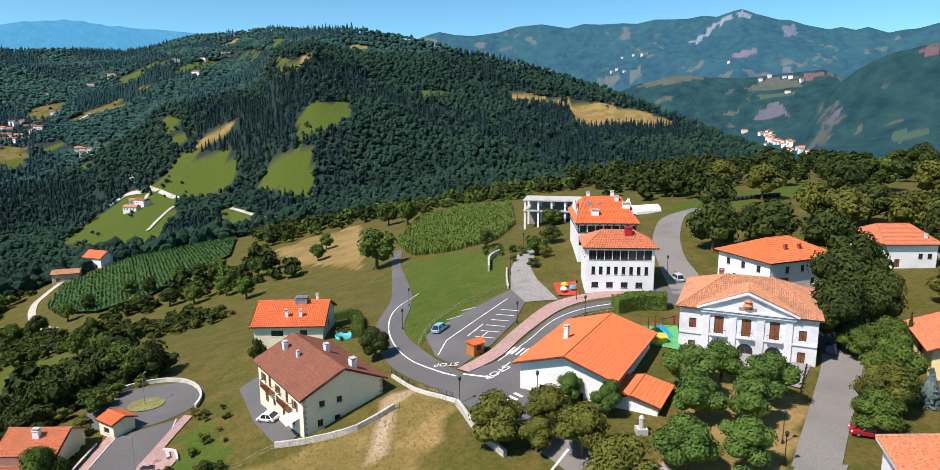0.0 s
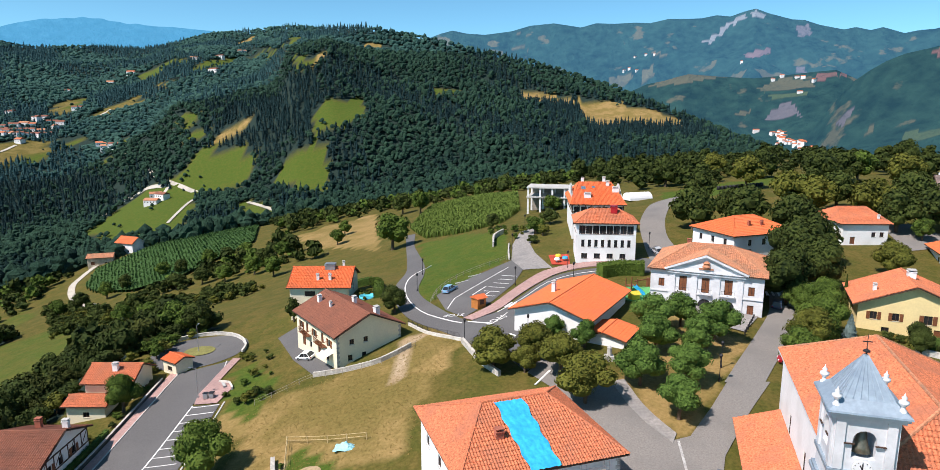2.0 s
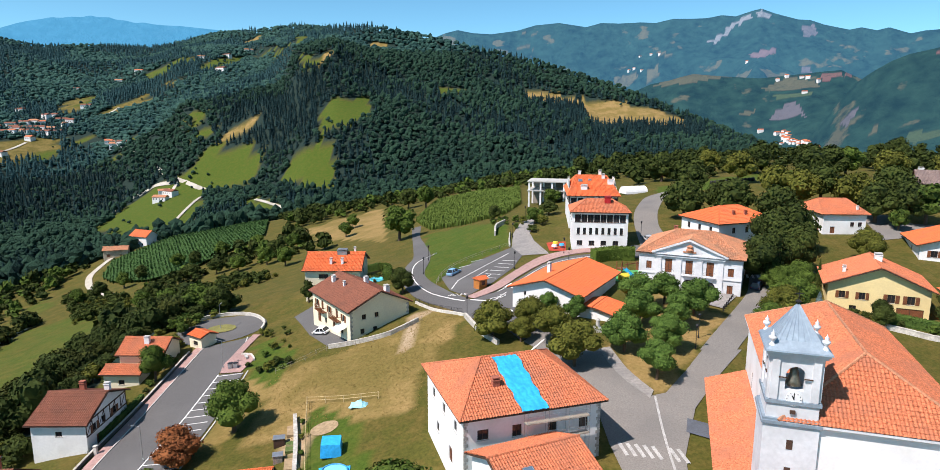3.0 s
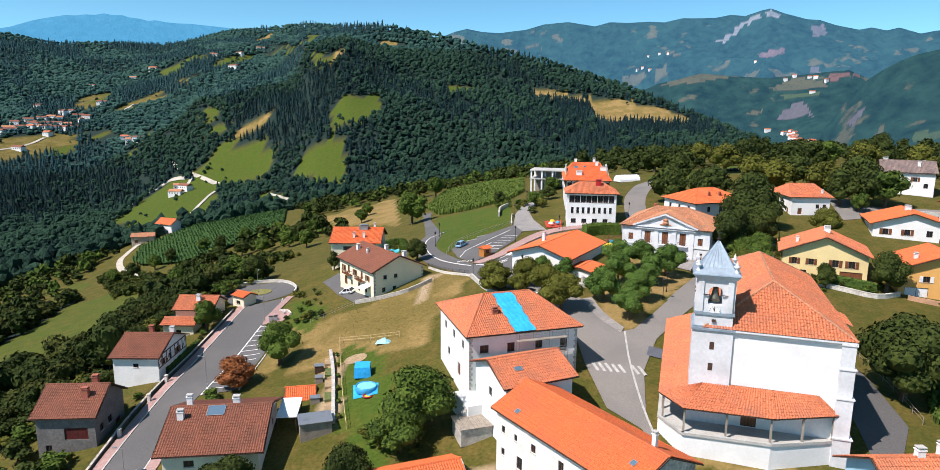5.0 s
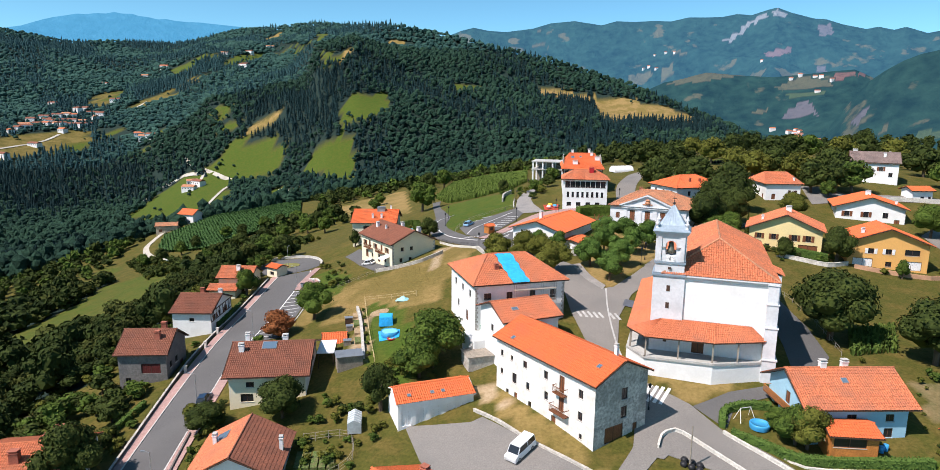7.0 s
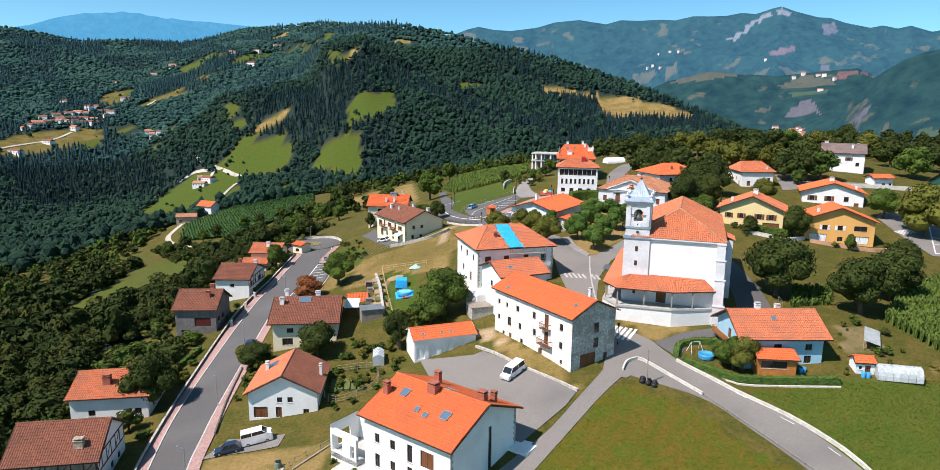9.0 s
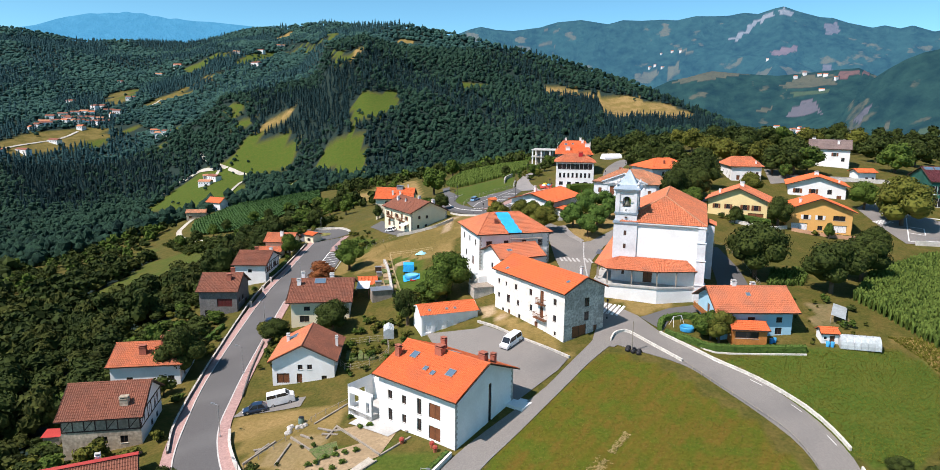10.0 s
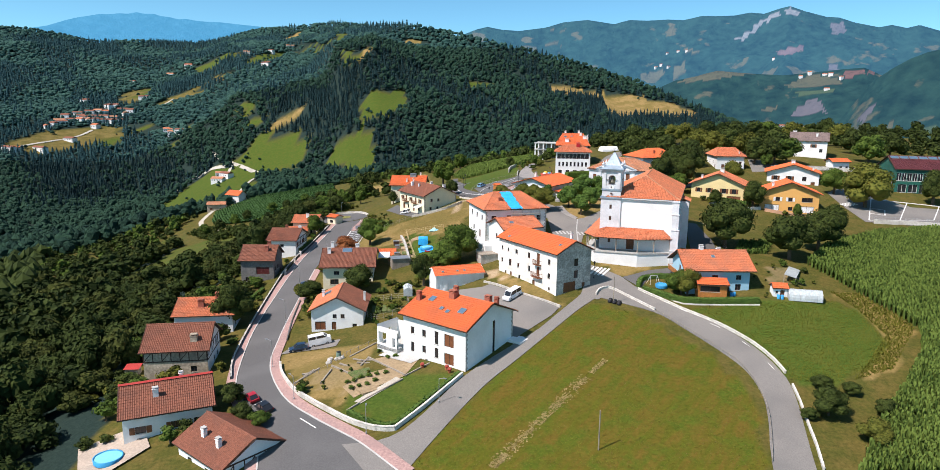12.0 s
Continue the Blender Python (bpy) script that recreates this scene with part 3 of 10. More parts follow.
    for i, j in rim:
        bd.add([top_pts[i] - Vector((0, 0, 0.01)), top_pts[j] - Vector((0, 0, 0.01)), top_pts[j] + dn, top_pts[i] + dn], [(0, 1, 2, 3)])
    bd.to("eave_board", wood, rf)
    lines = [(r0, r1)] + ([(ce[0], r0), (ce[3], r0), (ce[1], r1), (ce[2], r1)] if hip > 0.01 else [])
    for a, b in lines:
        n = max(2, int((b - a).length / 0.45)) * 2
        Shape().pipe([a + (b - a) * i / n + Vector((0, 0, 0.07)) for i in range(n + 1)], (0.12, 0.155), 6).to("ridge_cap", roof, rf)
    def roof_z(x, y):
        return r - slope * abs(y)
    for c in chimneys:
        x, y, w, h = c[:4]
        z = roof_z(x, y)
        cm = c[4] if len(c) > 4 else chimney_mat
        q = Shape().box(x - w / 2, x + w / 2, y - w * 0.4, y + w * 0.4, z - 0.7, z + h)
        q.box(x - w / 2 - 0.08, x + w / 2 + 0.08, y - w * 0.4 - 0.08, y + w * 0.4 + 0.08, z + h, z + h + 0.1)
        cob = q.to("chimney", cm, rf)
        k = Shape()
        for sx in (-1, 1):
            for sy in (-1, 1):
                k.box(x + sx * w * 0.38 - 0.05, x + sx * w * 0.38 + 0.05, y + sy * w * 0.3 - 0.05, y + sy * w * 0.3 + 0.05, z + h + 0.1, z + h + 0.32)
        k.box(x - w / 2 - 0.05, x + w / 2 + 0.05, y - w * 0.4 - 0.05, y + w * 0.4 + 0.05, z + h + 0.32, z + h + 0.42)
        k.to("chimney_cap", M_CONCRETE if cm is M_WHITE else cm, cob)
    for x, y, w, h in skylights:
        z = roof_z(x, y)
        side = -1 if y < 0 else 1
        m = pose(x, y, z + 0.14) @ Matrix.Rotation(math.atan(slope) * -side, 4, "X")
        q = Shape().box(-w / 2, w / 2, -h / 2, -h / 2 + 0.07, -0.05, 0.09, m).box(-w / 2, w / 2, h / 2 - 0.07, h / 2, -0.05, 0.09, m)
        q.box(-w / 2, -w / 2 + 0.07, -h / 2, h / 2, -0.05, 0.09, m).box(w / 2 - 0.07, w / 2, -h / 2, h / 2, -0.05, 0.09, m)
        sob = q.to("skylight", M_METAL, rf)
        Shape().box(-w / 2 + 0.05, w / 2 - 0.05, -h / 2 + 0.05, h / 2 - 0.05, 0.03, 0.06, m).to("pane", M_SKYLIGHT, sob)
    return base

# ---- ground: one sheet to the horizon ----
def graded(lo, hi, a, b, step, grow=1.055):
    """Even steps between a and b, widening beyond them."""
    out = list(np.arange(a, b + 0.01, step))
    d, x = step, b
    while x < hi:
        d = min(d * grow, 36)
        x += d
        out.append(x)
    d, x = step, a
    while x > lo:
        d = min(d * grow, 36)
        x -= d
        out.insert(0, x)
    return np.array(out)


# areas of the ground by their outlines: bare or dry, lush, earth
DRY_AREAS = []
LUSH_AREAS = []
EARTH_AREAS = []
FLOOR_AREAS = []


def ground_material():
    m = bpy.data.materials.new("meadow_and_soil")
    m.use_nodes = True
    nt = m.node_tree
    b = nt.nodes["Principled BSDF"]
    b.inputs["Roughness"].default_value, b.inputs["Specular IOR Level"].default_value = 0.95, 0.15
    pos = nt.nodes.new("ShaderNodeNewGeometry").outputs["Position"]
    zone = nt.nodes.new("ShaderNodeVertexColor")
    zone.layer_name = "zone"
    sep = nt.nodes.new("ShaderNodeSeparateColor")
    nt.links.new(zone.outputs["Color"], sep.inputs["Color"])
    def grain(scale, detail=6):
        n = nt.nodes.new("ShaderNodeTexNoise")
        n.inputs["Scale"].default_value, n.inputs["Detail"].default_value, n.inputs["Roughness"].default_value = scale, detail, 0.65
        nt.links.new(pos, n.inputs["Vector"])
        return n.outputs["Fac"]
    def ramp(fac, lo, hi, a, c):
        r = nt.nodes.new("ShaderNodeValToRGB")
        r.color_ramp.elements[0].position, r.color_ramp.elements[1].position = lo, hi
        r.color_ramp.elements[0].color, r.color_ramp.elements[1].color = rgb(a), rgb(c)
        nt.links.new(fac, r.inputs["Fac"])
        return r.outputs["Color"]
    def mix(fac, a, c):
        x = nt.nodes.new("ShaderNodeMix")
        x.data_type = "RGBA"
        nt.links.new(fac, x.inputs["Factor"])
        nt.links.new(a, x.inputs["A"])
        nt.links.new(c, x.inputs["B"])
        return x.outputs["Result"]
    def soft(weight, wide, lo=0.35, hi=0.65):
        s = nt.nodes.new("ShaderNodeMath")
        s.operation = "MULTIPLY_ADD"
        nt.links.new(wide, s.inputs[0])
        s.inputs[1].default_value = 0.7
        nt.links.new(weight, s.inputs[2])
        t = nt.nodes.new("ShaderNodeMapRange")
        t.inputs["From Min"].default_value, t.inputs["From Max"].default_value = 0.6, 1.1
        nt.links.new(s.outputs[0], t.inputs["Value"])
        return t.outputs["Result"]
    fine, mid, wide = grain(1.7, 9), grain(0.22, 7), grain(0.06)
    grass = mix(ramp(mid, 0.43, 0.60, (0, 0, 0), (1, 1, 1)), ramp(fine, 0.3, 0.7, (0.045, 0.050, 0.008), (0.100, 0.093, 0.018)), ramp(fine, 0.3, 0.7, (0.070, 0.060, 0.012), (0.150, 0.112, 0.029)))
    dry = mix(ramp(wide, 0.42, 0.60, (0, 0, 0), (1, 1, 1)), ramp(fine, 0.3, 0.7, (0.130, 0.098, 0.026), (0.22, 0.160, 0.050)), ramp(fine, 0.3, 0.7, (0.20, 0.135, 0.046), (0.33, 0.225, 0.088)))
    lush = mix(ramp(mid, 0.43, 0.60, (0, 0, 0), (1, 1, 1)), ramp(fine, 0.3, 0.7, (0.033, 0.064, 0.006), (0.074, 0.112, 0.014)), ramp(fine, 0.3, 0.7, (0.050, 0.070, 0.008), (0.098, 0.116, 0.018)))
    earth = mix(ramp(mid, 0.4, 0.6, (0, 0, 0), (1, 1, 1)), ramp(fine, 0.3, 0.7, (0.30, 0.22, 0.13), (0.45, 0.35, 0.23)), ramp(fine, 0.3, 0.7, (0.24, 0.17, 0.09), (0.36, 0.26, 0.15)))
    stretch = nt.nodes.new("ShaderNodeMapping")
    stretch.inputs["Rotation"].default_value, stretch.inputs["Scale"].default_value = (0, 0, radians(56)), (9.0, 1.3, 3.0)
    stretch.vector_type = "TEXTURE"
    nt.links.new(pos, stretch.inputs["Vector"])
    rows = nt.nodes.new("ShaderNodeTexNoise")
    rows.inputs["Scale"].default_value, rows.inputs["Detail"].default_value, rows.inputs["Roughness"].default_value = 1.0, 6, 0.68
    nt.links.new(stretch.outputs["Vector"], rows.inputs["Vector"])
    sward = mix(ramp(rows.outputs["Fac"], 0.40, 0.62, (0, 0, 0), (1, 1, 1)), ramp(fine, 0.3, 0.7, (0.066, 0.072, 0.005), (0.104, 0.106, 0.009)), ramp(fine, 0.3, 0.7, (0.098, 0.070, 0.008), (0.150, 0.100, 0.016)))
    sward = mix(ramp(mid, 0.48, 0.62, (0, 0, 0), (0.85, 0.85, 0.85)), sward, ramp(fine, 0.3, 0.7, (0.046, 0.074, 0.005), (0.088, 0.118, 0.010)))
    hay = nt.nodes.new("ShaderNodeVertexColor")
    hay.layer_name = "sward"
    grass = mix(soft(hay.outputs["Alpha"], wide), grass, sward)
    col = mix(soft(sep.outputs["Red"], wide), grass, dry)
    col = mix(soft(sep.outputs["Green"], wide), col, lush)
    col = mix(soft(sep.outputs["Blue"], mid), col, earth)
    # near-black green below the woods, so no bright ground shows between crowns
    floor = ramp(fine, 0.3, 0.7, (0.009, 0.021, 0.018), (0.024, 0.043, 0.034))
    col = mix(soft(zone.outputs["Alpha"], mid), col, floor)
    nt.links.new(col, b.inputs["Base Color"])
    bump = nt.nodes.new("ShaderNodeBump")
    bump.inputs["Strength"].default_value, bump.inputs["Distance"].default_value = 0.5, 0.25
    nt.links.new(fine, bump.inputs["Height"])
    nt.links.new(bump.outputs["Normal"], b.inputs["Normal"])
    return m


def build_ground():
    xs, ys = graded(-3200, 3600, -170, 130, 2.5), graded(-700, 4300, -90, 190, 2.5)
    gx, gy = np.meshgrid(xs, ys)
    gz = height(gx, gy)
    nx, ny = len(xs), len(ys)
    verts = np.stack([gx, gy, gz], -1).reshape(-1, 3)
    i, j = np.meshgrid(np.arange(ny - 1), np.arange(nx - 1), indexing="ij")
    k = (i * nx + j).ravel()
    faces = np.stack([k, k + 1, k + nx + 1, k + nx], 1)
    me = bpy.data.meshes.new("ground")
    me.from_pydata(verts.tolist(), [], faces.tolist())
    me.shade_smooth()
    zone = np.zeros((len(verts), 4), np.float32)
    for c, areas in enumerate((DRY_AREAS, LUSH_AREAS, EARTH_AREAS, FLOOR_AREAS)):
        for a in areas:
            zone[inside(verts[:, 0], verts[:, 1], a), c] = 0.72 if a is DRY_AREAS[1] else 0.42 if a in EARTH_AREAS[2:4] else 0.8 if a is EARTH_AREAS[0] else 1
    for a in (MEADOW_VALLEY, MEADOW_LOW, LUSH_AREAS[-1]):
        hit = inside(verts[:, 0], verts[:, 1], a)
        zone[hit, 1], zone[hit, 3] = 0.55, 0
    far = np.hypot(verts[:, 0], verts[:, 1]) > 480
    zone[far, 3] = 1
    for a in HILL_MEADOWS:
        hit = inside(verts[:, 0], verts[:, 1], a[1])
        zone[hit, 3] = 0
        zone[hit, 0] = {"dry": 0.85, "straw": 0.42, "green": 0.0}[a[0]]
        zone[hit, 1] = {"dry": 0.0, "straw": 0.25, "green": 0.8}[a[0]]
    mown = np.zeros((len(verts), 4), np.float32)
    mown[inside(verts[:, 0], verts[:, 1], FRONT_FIELD), 3] = 1
    me.color_attributes.new("sward", "FLOAT_COLOR", "POINT").data.foreach_set("color", mown.ravel())
    at = me.color_attributes.new("zone", "FLOAT_COLOR", "POINT")
    at.data.foreach_set("color", zone.ravel())
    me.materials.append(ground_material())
    return tagged(new("ground", me), "hillside meadows and fields falling into a wooded valley", "ground", kind="structure")

# clearings on the far hill
HILL_MEADOWS = []
HILL_MEADOWS.append(("green", [(-307, 470), (-403, 683), (-529, 1000), (-498, 992), (-446, 1000), (-385, 770), (-290, 560), (-240, 415), (-255, 395)]))
HILL_MEADOWS.append(("green", [(-1049, 1594), (-1110, 1698), (-1105, 1753), (-1088, 1814), (-1034, 1726), (-1009, 1652), (-1001, 1606), (-1010, 1585)]))
HILL_MEADOWS.append(("straw", [(-956, 1553), (-948, 1614), (-933, 1655), (-895, 1716), (-845, 1652), (-832, 1605), (-890, 1602), (-921, 1565)]))
HILL_MEADOWS.append(("green", [(-1059, 2026), (-976, 2029), (-849, 1946), (-848, 1882), (-918, 1904), (-915, 1852), (-994, 1930)]))
HILL_MEADOWS.append(("straw", [(-887, 1765), (-858, 1756), (-778, 1697), (-764, 1655), (-823, 1681)]))
HILL_MEADOWS.append(("green", [(-801, 1812), (-806, 1883), (-771, 1966), (-753, 2053), (-720, 1922), (-721, 1794), (-766, 1784)]))
HILL_MEADOWS.append(("dry", [(-851, 2265), (-878, 2385), (-854, 2472), (-809, 2416), (-814, 2382), (-833, 2317)]))
HILL_MEADOWS.append(("green", [(-762, 2087), (-710, 2100), (-653, 2013), (-459, 1567), (-408, 1519), (-417, 1464), (-484, 1599), (-653, 1981)]))
HILL_MEADOWS.append(("green", [(-575, 1947), (-427, 1579), (-408, 1519), (-442, 1531)]))
HILL_MEADOWS.append(("dry", [(-353, 1339), (-315, 1367), (-313, 1324), (-324, 1306)]))
HILL_MEADOWS.append(("green", [(-422, 1432), (-353, 1339), (-324, 1306), (-368, 1307)]))
HILL_MEADOWS.append(("dry", [(-300, 1496), (-275, 1578), (-195, 1554), (-213, 1532), (-272, 1522)]))
HILL_MEADOWS.append(("green", [(-299, 1150), (-296, 1163), (-240, 1204), (-220, 1220), (-197, 1127), (-221, 1098), (-254, 1070), (-275, 1060)]))
HILL_MEADOWS.append(("green", [(-339, 992), (-333, 1012), (-322, 1026), (-322, 1049), (-298, 1049), (-250, 1049), (-236, 988), (-223, 914), (-269, 931), (-311, 985)]))
HILL_MEADOWS.append(("green", [(-634, 1342), (-610, 1335), (-568, 1306), (-555, 1272), (-512, 1220), (-514, 1197), (-540, 1212), (-580, 1278), (-611, 1308)]))
HILL_MEADOWS.append(("dry", [(-503, 1197), (-492, 1228), (-472, 1237), (-425, 1216), (-411, 1182), (-441, 1179), (-467, 1173)]))
HILL_MEADOWS.append(("green", [(-544, 1107), (-530, 1129), (-520, 1158), (-514, 1183), (-458, 1163), (-400, 1129), (-378, 1057), (-384, 1036), (-425, 1040), (-467, 1048), (-520, 1068)]))
HILL_MEADOWS.append(("green", [(-770, 1374), (-745, 1388), (-729, 1351), (-737, 1327)]))
HILL_MEADOWS.append(("straw", [(-692, 1307), (-665, 1308), (-656, 1284), (-674, 1279)]))
HILL_MEADOWS.append(("green", [(-782, 1309), (-736, 1286), (-706, 1246), (-736, 1251)]))
HILL_MEADOWS.append(("straw", [(-677, 1166), (-656, 1165), (-625, 1121), (-648, 1126)]))
HILL_MEADOWS.append(("green", [(-980, 1376), (-946, 1400), (-903, 1341), (-921, 1304), (-929, 1298)]))
HILL_MEADOWS.append(("green", [(-605, 948), (-609, 1019), (-613, 1089), (-589, 1105), (-585, 1132), (-544, 1088), (-464, 1041), (-461, 1011), (-460, 952), (-446, 890), (-481, 883), (-516, 870), (-544, 875)]))
HILL_MEADOWS.append(("dry", [(79, 1345), (105, 1339), (144, 1320), (186, 1274), (177, 1252), (134, 1277), (82, 1273)]))
HILL_MEADOWS.append(("dry", [(186, 1282), (244, 1252), (295, 1229), (341, 1196), (361, 1153), (340, 1117), (302, 1124), (264, 1138), (219, 1118), (185, 1125), (182, 1174)]))
HILL_MEADOWS.append(("dry", [(-9, 1382), (31, 1366), (21, 1355), (-6, 1359)]))
HILL_MEADOWS.append(("green", [(-95, 1288), (-44, 1295), (-37, 1263), (-86, 1241)]))
HILL_MEADOWS.append(("green", [(-368, 941), (-353, 960), (-287, 877), (-251, 838), (-248, 800), (-315, 840)]))
HILL_MEADOWS.append(("straw", [(-1064, 1167), (-1089, 1235), (-1092, 1314), (-1069, 1386), (-1011, 1436), (-949, 1422), (-921, 1373), (-951, 1315), (-977, 1248), (-1008, 1195)]))
HILL_MEADOWS.append(("green", [(-973, 1450), (-897, 1453), (-836, 1395), (-874, 1382)]))
HILL_MEADOWS.append(("straw", [(-1082, 1623), (-1133, 1723), (-1112, 1782), (-1088, 1805), (-1039, 1668), (-1021, 1576)]))
for i, (kind, outline) in enumerate(HILL_MEADOWS):
    cx, cy = sum(p[0] for p in outline) / len(outline), sum(p[1] for p in outline) / len(outline)
    d = math.hypot(cx, cy)
    if d > 950:
        HILL_MEADOWS[i] = (kind, [(x - 7 * cx / d, y - 7 * cy / d) for x, y in outline])

# areas of the near ground
MAIZE_WEST = [(-210, 313), (-220, 341), (-208, 357), (-196, 392), (-156, 396), (-141, 389), (-125, 333), (-133, 310), (-142, 280), (-162, 273), (-193, 294)]
MAIZE_NORTH = [(-30, 262), (-25, 325), (0, 330), (19, 300), (16, 230), (8, 200), (-5, 203), (-20, 222)]
MAIZE_EAST = [(81, 26), (93, 42), (114, 58), (136, 65), (137, 60), (104, 2), (70, -48), (58, -49), (67, -37), (76, -27), (86, -15), (90, -6), (88, 0), (85, 9)]
HAY = [(-99, 327), (-80, 343), (-59, 348), (-38, 224), (-59, 257), (-77, 274)]
FRONT_FIELD = [(24.6, 1.7), (32.6, -1.6), (40.7, -10.9), (46.8, -18.8), (49.1, -31.8), (45, -49), (40, -90), (-20, -90), (-11, -53), (-1.8, -39), (6.9, -22)]
DRY_AREAS += [HAY, [(-38.5, 82), (-31, 86), (-20, 88), (-6, 99), (-1.6, 88), (-8, 71), (-8, 59), (-22, 60), (-26, 57), (-36, 59.7)], [(0.9, 21.6), (8, 8), (17.6, -0.2), (16.6, 7.3), (11.6, 11), (3.3, 22.8)],
              [(28.9, 22.9), (33, 22.5), (38.5, 21), (45, 21.8), (41.4, 19.7), (33.2, 16.4)], [(34, 100), (40, 92), (46.9, 84), (38.3, 72), (27.9, 56), (25.5, 55.5), (22.3, 70), (28, 81)],
              [(79, 8.8), (85.5, 8.9), (90, -3.2), (89, -6.6), (77.7, -20.5), (69.3, -24), (82.2, -9.2), (81.3, 0.6)], [(-43.5, 86), (-43, 62), (-39, 62), (-36, 84)], [(-40, -15), (-40, -8), (-31, -8), (-22, -10), (-22, -36), (-32, -30)]]
LUSH_AREAS += [[(45, 2), (64, 3), (78, 4.5), (82, -2), (81, -11), (77, -18), (66, -25), (58, -25), (55, -16), (51, -4)], [(-21, 211), (-5, 199), (10, 168), (8, 141), (-8, 118), (-9, 113), (-13, 121), (-13, 140)],
               [(-35, 77), (-36, 92), (-46, 104), (-48, 100), (-44, 86)], [(60, 190), (66, 215), (150, 265), (150, 250), (80, 200)], [(-27, 68), (-18, 26), (-12, 26), (-15.7, 58)], [(-20, -24), (-11, -25), (-3, -27), (-11, -43), (-20, -38)],
               [(-177, 159), (-181, 177), (-193, 225), (-172, 230), (-139, 220), (-117, 178), (-143, 184), (-139, 149), (-133, 113), (-163, 141)]]
EARTH_AREAS += [[(-29.5, 64), (-26.4, 64), (-21.2, 40), (-24.6, 38)], [(-14.6, 92.5), (-11.5, 97), (-9.5, 96), (-11, 88), (-12.5, 79), (-14.5, 79), (-13, 88)], [(-31, -22), (-24, -17), (-20, -20), (-22, -34), (-30, -29)], [(66, 12), (70, 24), (77, 22), (76, 12)], [(-2, 24), (3, 25), (6, 16), (2, 18)]]
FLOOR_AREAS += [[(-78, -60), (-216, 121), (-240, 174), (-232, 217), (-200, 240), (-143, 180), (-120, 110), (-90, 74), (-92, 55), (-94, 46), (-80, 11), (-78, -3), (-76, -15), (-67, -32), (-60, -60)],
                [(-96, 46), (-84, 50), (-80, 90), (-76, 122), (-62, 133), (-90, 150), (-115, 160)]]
MEADOW_VALLEY = [(-188, 148), (-180, 197), (-165, 204), (-149, 208), (-135, 213), (-114, 184), (-118, 172), (-121, 158), (-110, 136), (-105, 120), (-116, 106), (-160, 116)]
MEADOW_LOW = [(-221, 256), (-230, 275), (-229, 293), (-214, 283), (-208, 257), (-196, 228), (-206, 232)]
LUSH_AREAS.insert(len(LUSH_AREAS) - 1, MEADOW_VALLEY)
LUSH_AREAS.insert(len(LUSH_AREAS) - 1, MEADOW_LOW)
build_ground()

# ---- roads and paving ----
WEST_L = [(-26, -70), (-32, -48), (-41, -32), (-45.8, -24), (-50.0, -11), (-54.0, 9.0), (-58.0, 44), (-59.8, 68), (-60.2, 92), (-60.5, 104)]
WEST_R = [(-8, -54), (-17, -46), (-24, -41), (-33.5, -32), (-42.3, -15.5), (-45.3, -1.4), (-48.6, 23.3), (-51.2, 45), (-51.2, 66), (-51.3, 88), (-51.3, 108)]
ribbon("road", WEST_L, WEST_R, M_ASPHALT, 0.10, "grey asphalt street curving downhill between houses")
ROUND = [(-61.2 + 10.6 * math.cos(a), 115.2 + 9.6 * math.sin(a)) for a in np.linspace(0, 2 * math.pi, 40, endpoint=False)]
patch("road", ROUND, M_ASPHALT, 0.105, "asphalt turning circle at the end of the street", "road")
ribbon("road", [(-19, -47), (-10.5, -44.5), (-1.0, -27.4), (8.5, -15.6), (12.5, -11.0), (17.5, -3.0), (23, 6), (25.5, 12)],
       [(-10, -58), (-3.3, -43), (2.6, -31), (8.2, -22.5), (17, -9), (21.5, -2), (26.2, 4.4), (32, 12)], M_ASPHALT_PALE, 0.12, "pale worn lane climbing beside a meadow")
patch("road", [(22.4, 4), (26.5, 3.4), (29, 6), (37.5, -1.2), (40.6, 6.6), (36.9, 9.8), (33.2, 15.8), (28.5, 20), (26, 22), (24.6, 30), (26.8, 42), (31, 52), (38, 62), (44, 70), (37.5, 69.6), (33, 62.8), (28, 56),
               (25.5, 55.2), (22.2, 62), (20.6, 70), (18, 74), (11.5, 78.4), (8.5, 74.5), (14, 66), (17.4, 57), (18, 45), (19.6, 33), (23.6, 28), (25.2, 16)], M_ASPHALT_PALE, 0.13, "worn grey asphalt of the church square", "road")
ribbon("road", [(26, 5), (37.8, -1), (42.6, -7.6), (47.4, -15), (50.6, -22), (51.0, -30), (49.2, -38), (46.5, -47), (40, -75)],
       [(32.5, 13.0), (40.6, 6.4), (46.5, -1.4), (52.0, -8.0), (55.6, -15.0), (57.2, -23.5), (56.4, -31), (53, -46), (47, -75)], M_ASPHALT_PALE, 0.11, "pale narrow country lane bending between meadows")
ribbon("road", [(37, 69.4), (42, 77), (47.3, 85), (55.4, 97.8), (60, 108), (68, 120)], [(42.8, 69.3), (48, 77), (53.3, 84.6), (60, 94), (66, 101.5), (76, 112)], M_ASPHALT_PALE, 0.14, "grey asphalt street beside the town hall")
ribbon("road", [(11.8, 78.4), (9.5, 86), (8.0, 92), (11, 105), (17.1, 115.4), (22, 120.4), (30.5, 122.6), (40, 122), (47, 128)], [(8.3, 74.8), (4, 84), (-1.5, 97.5), (4.7, 101.5), (9.6, 110), (17.0, 121.5), (24, 125.8), (31.7, 127.2), (40, 133)],
       M_ASPHALT, 0.10, "asphalt road curving round a low white hall")
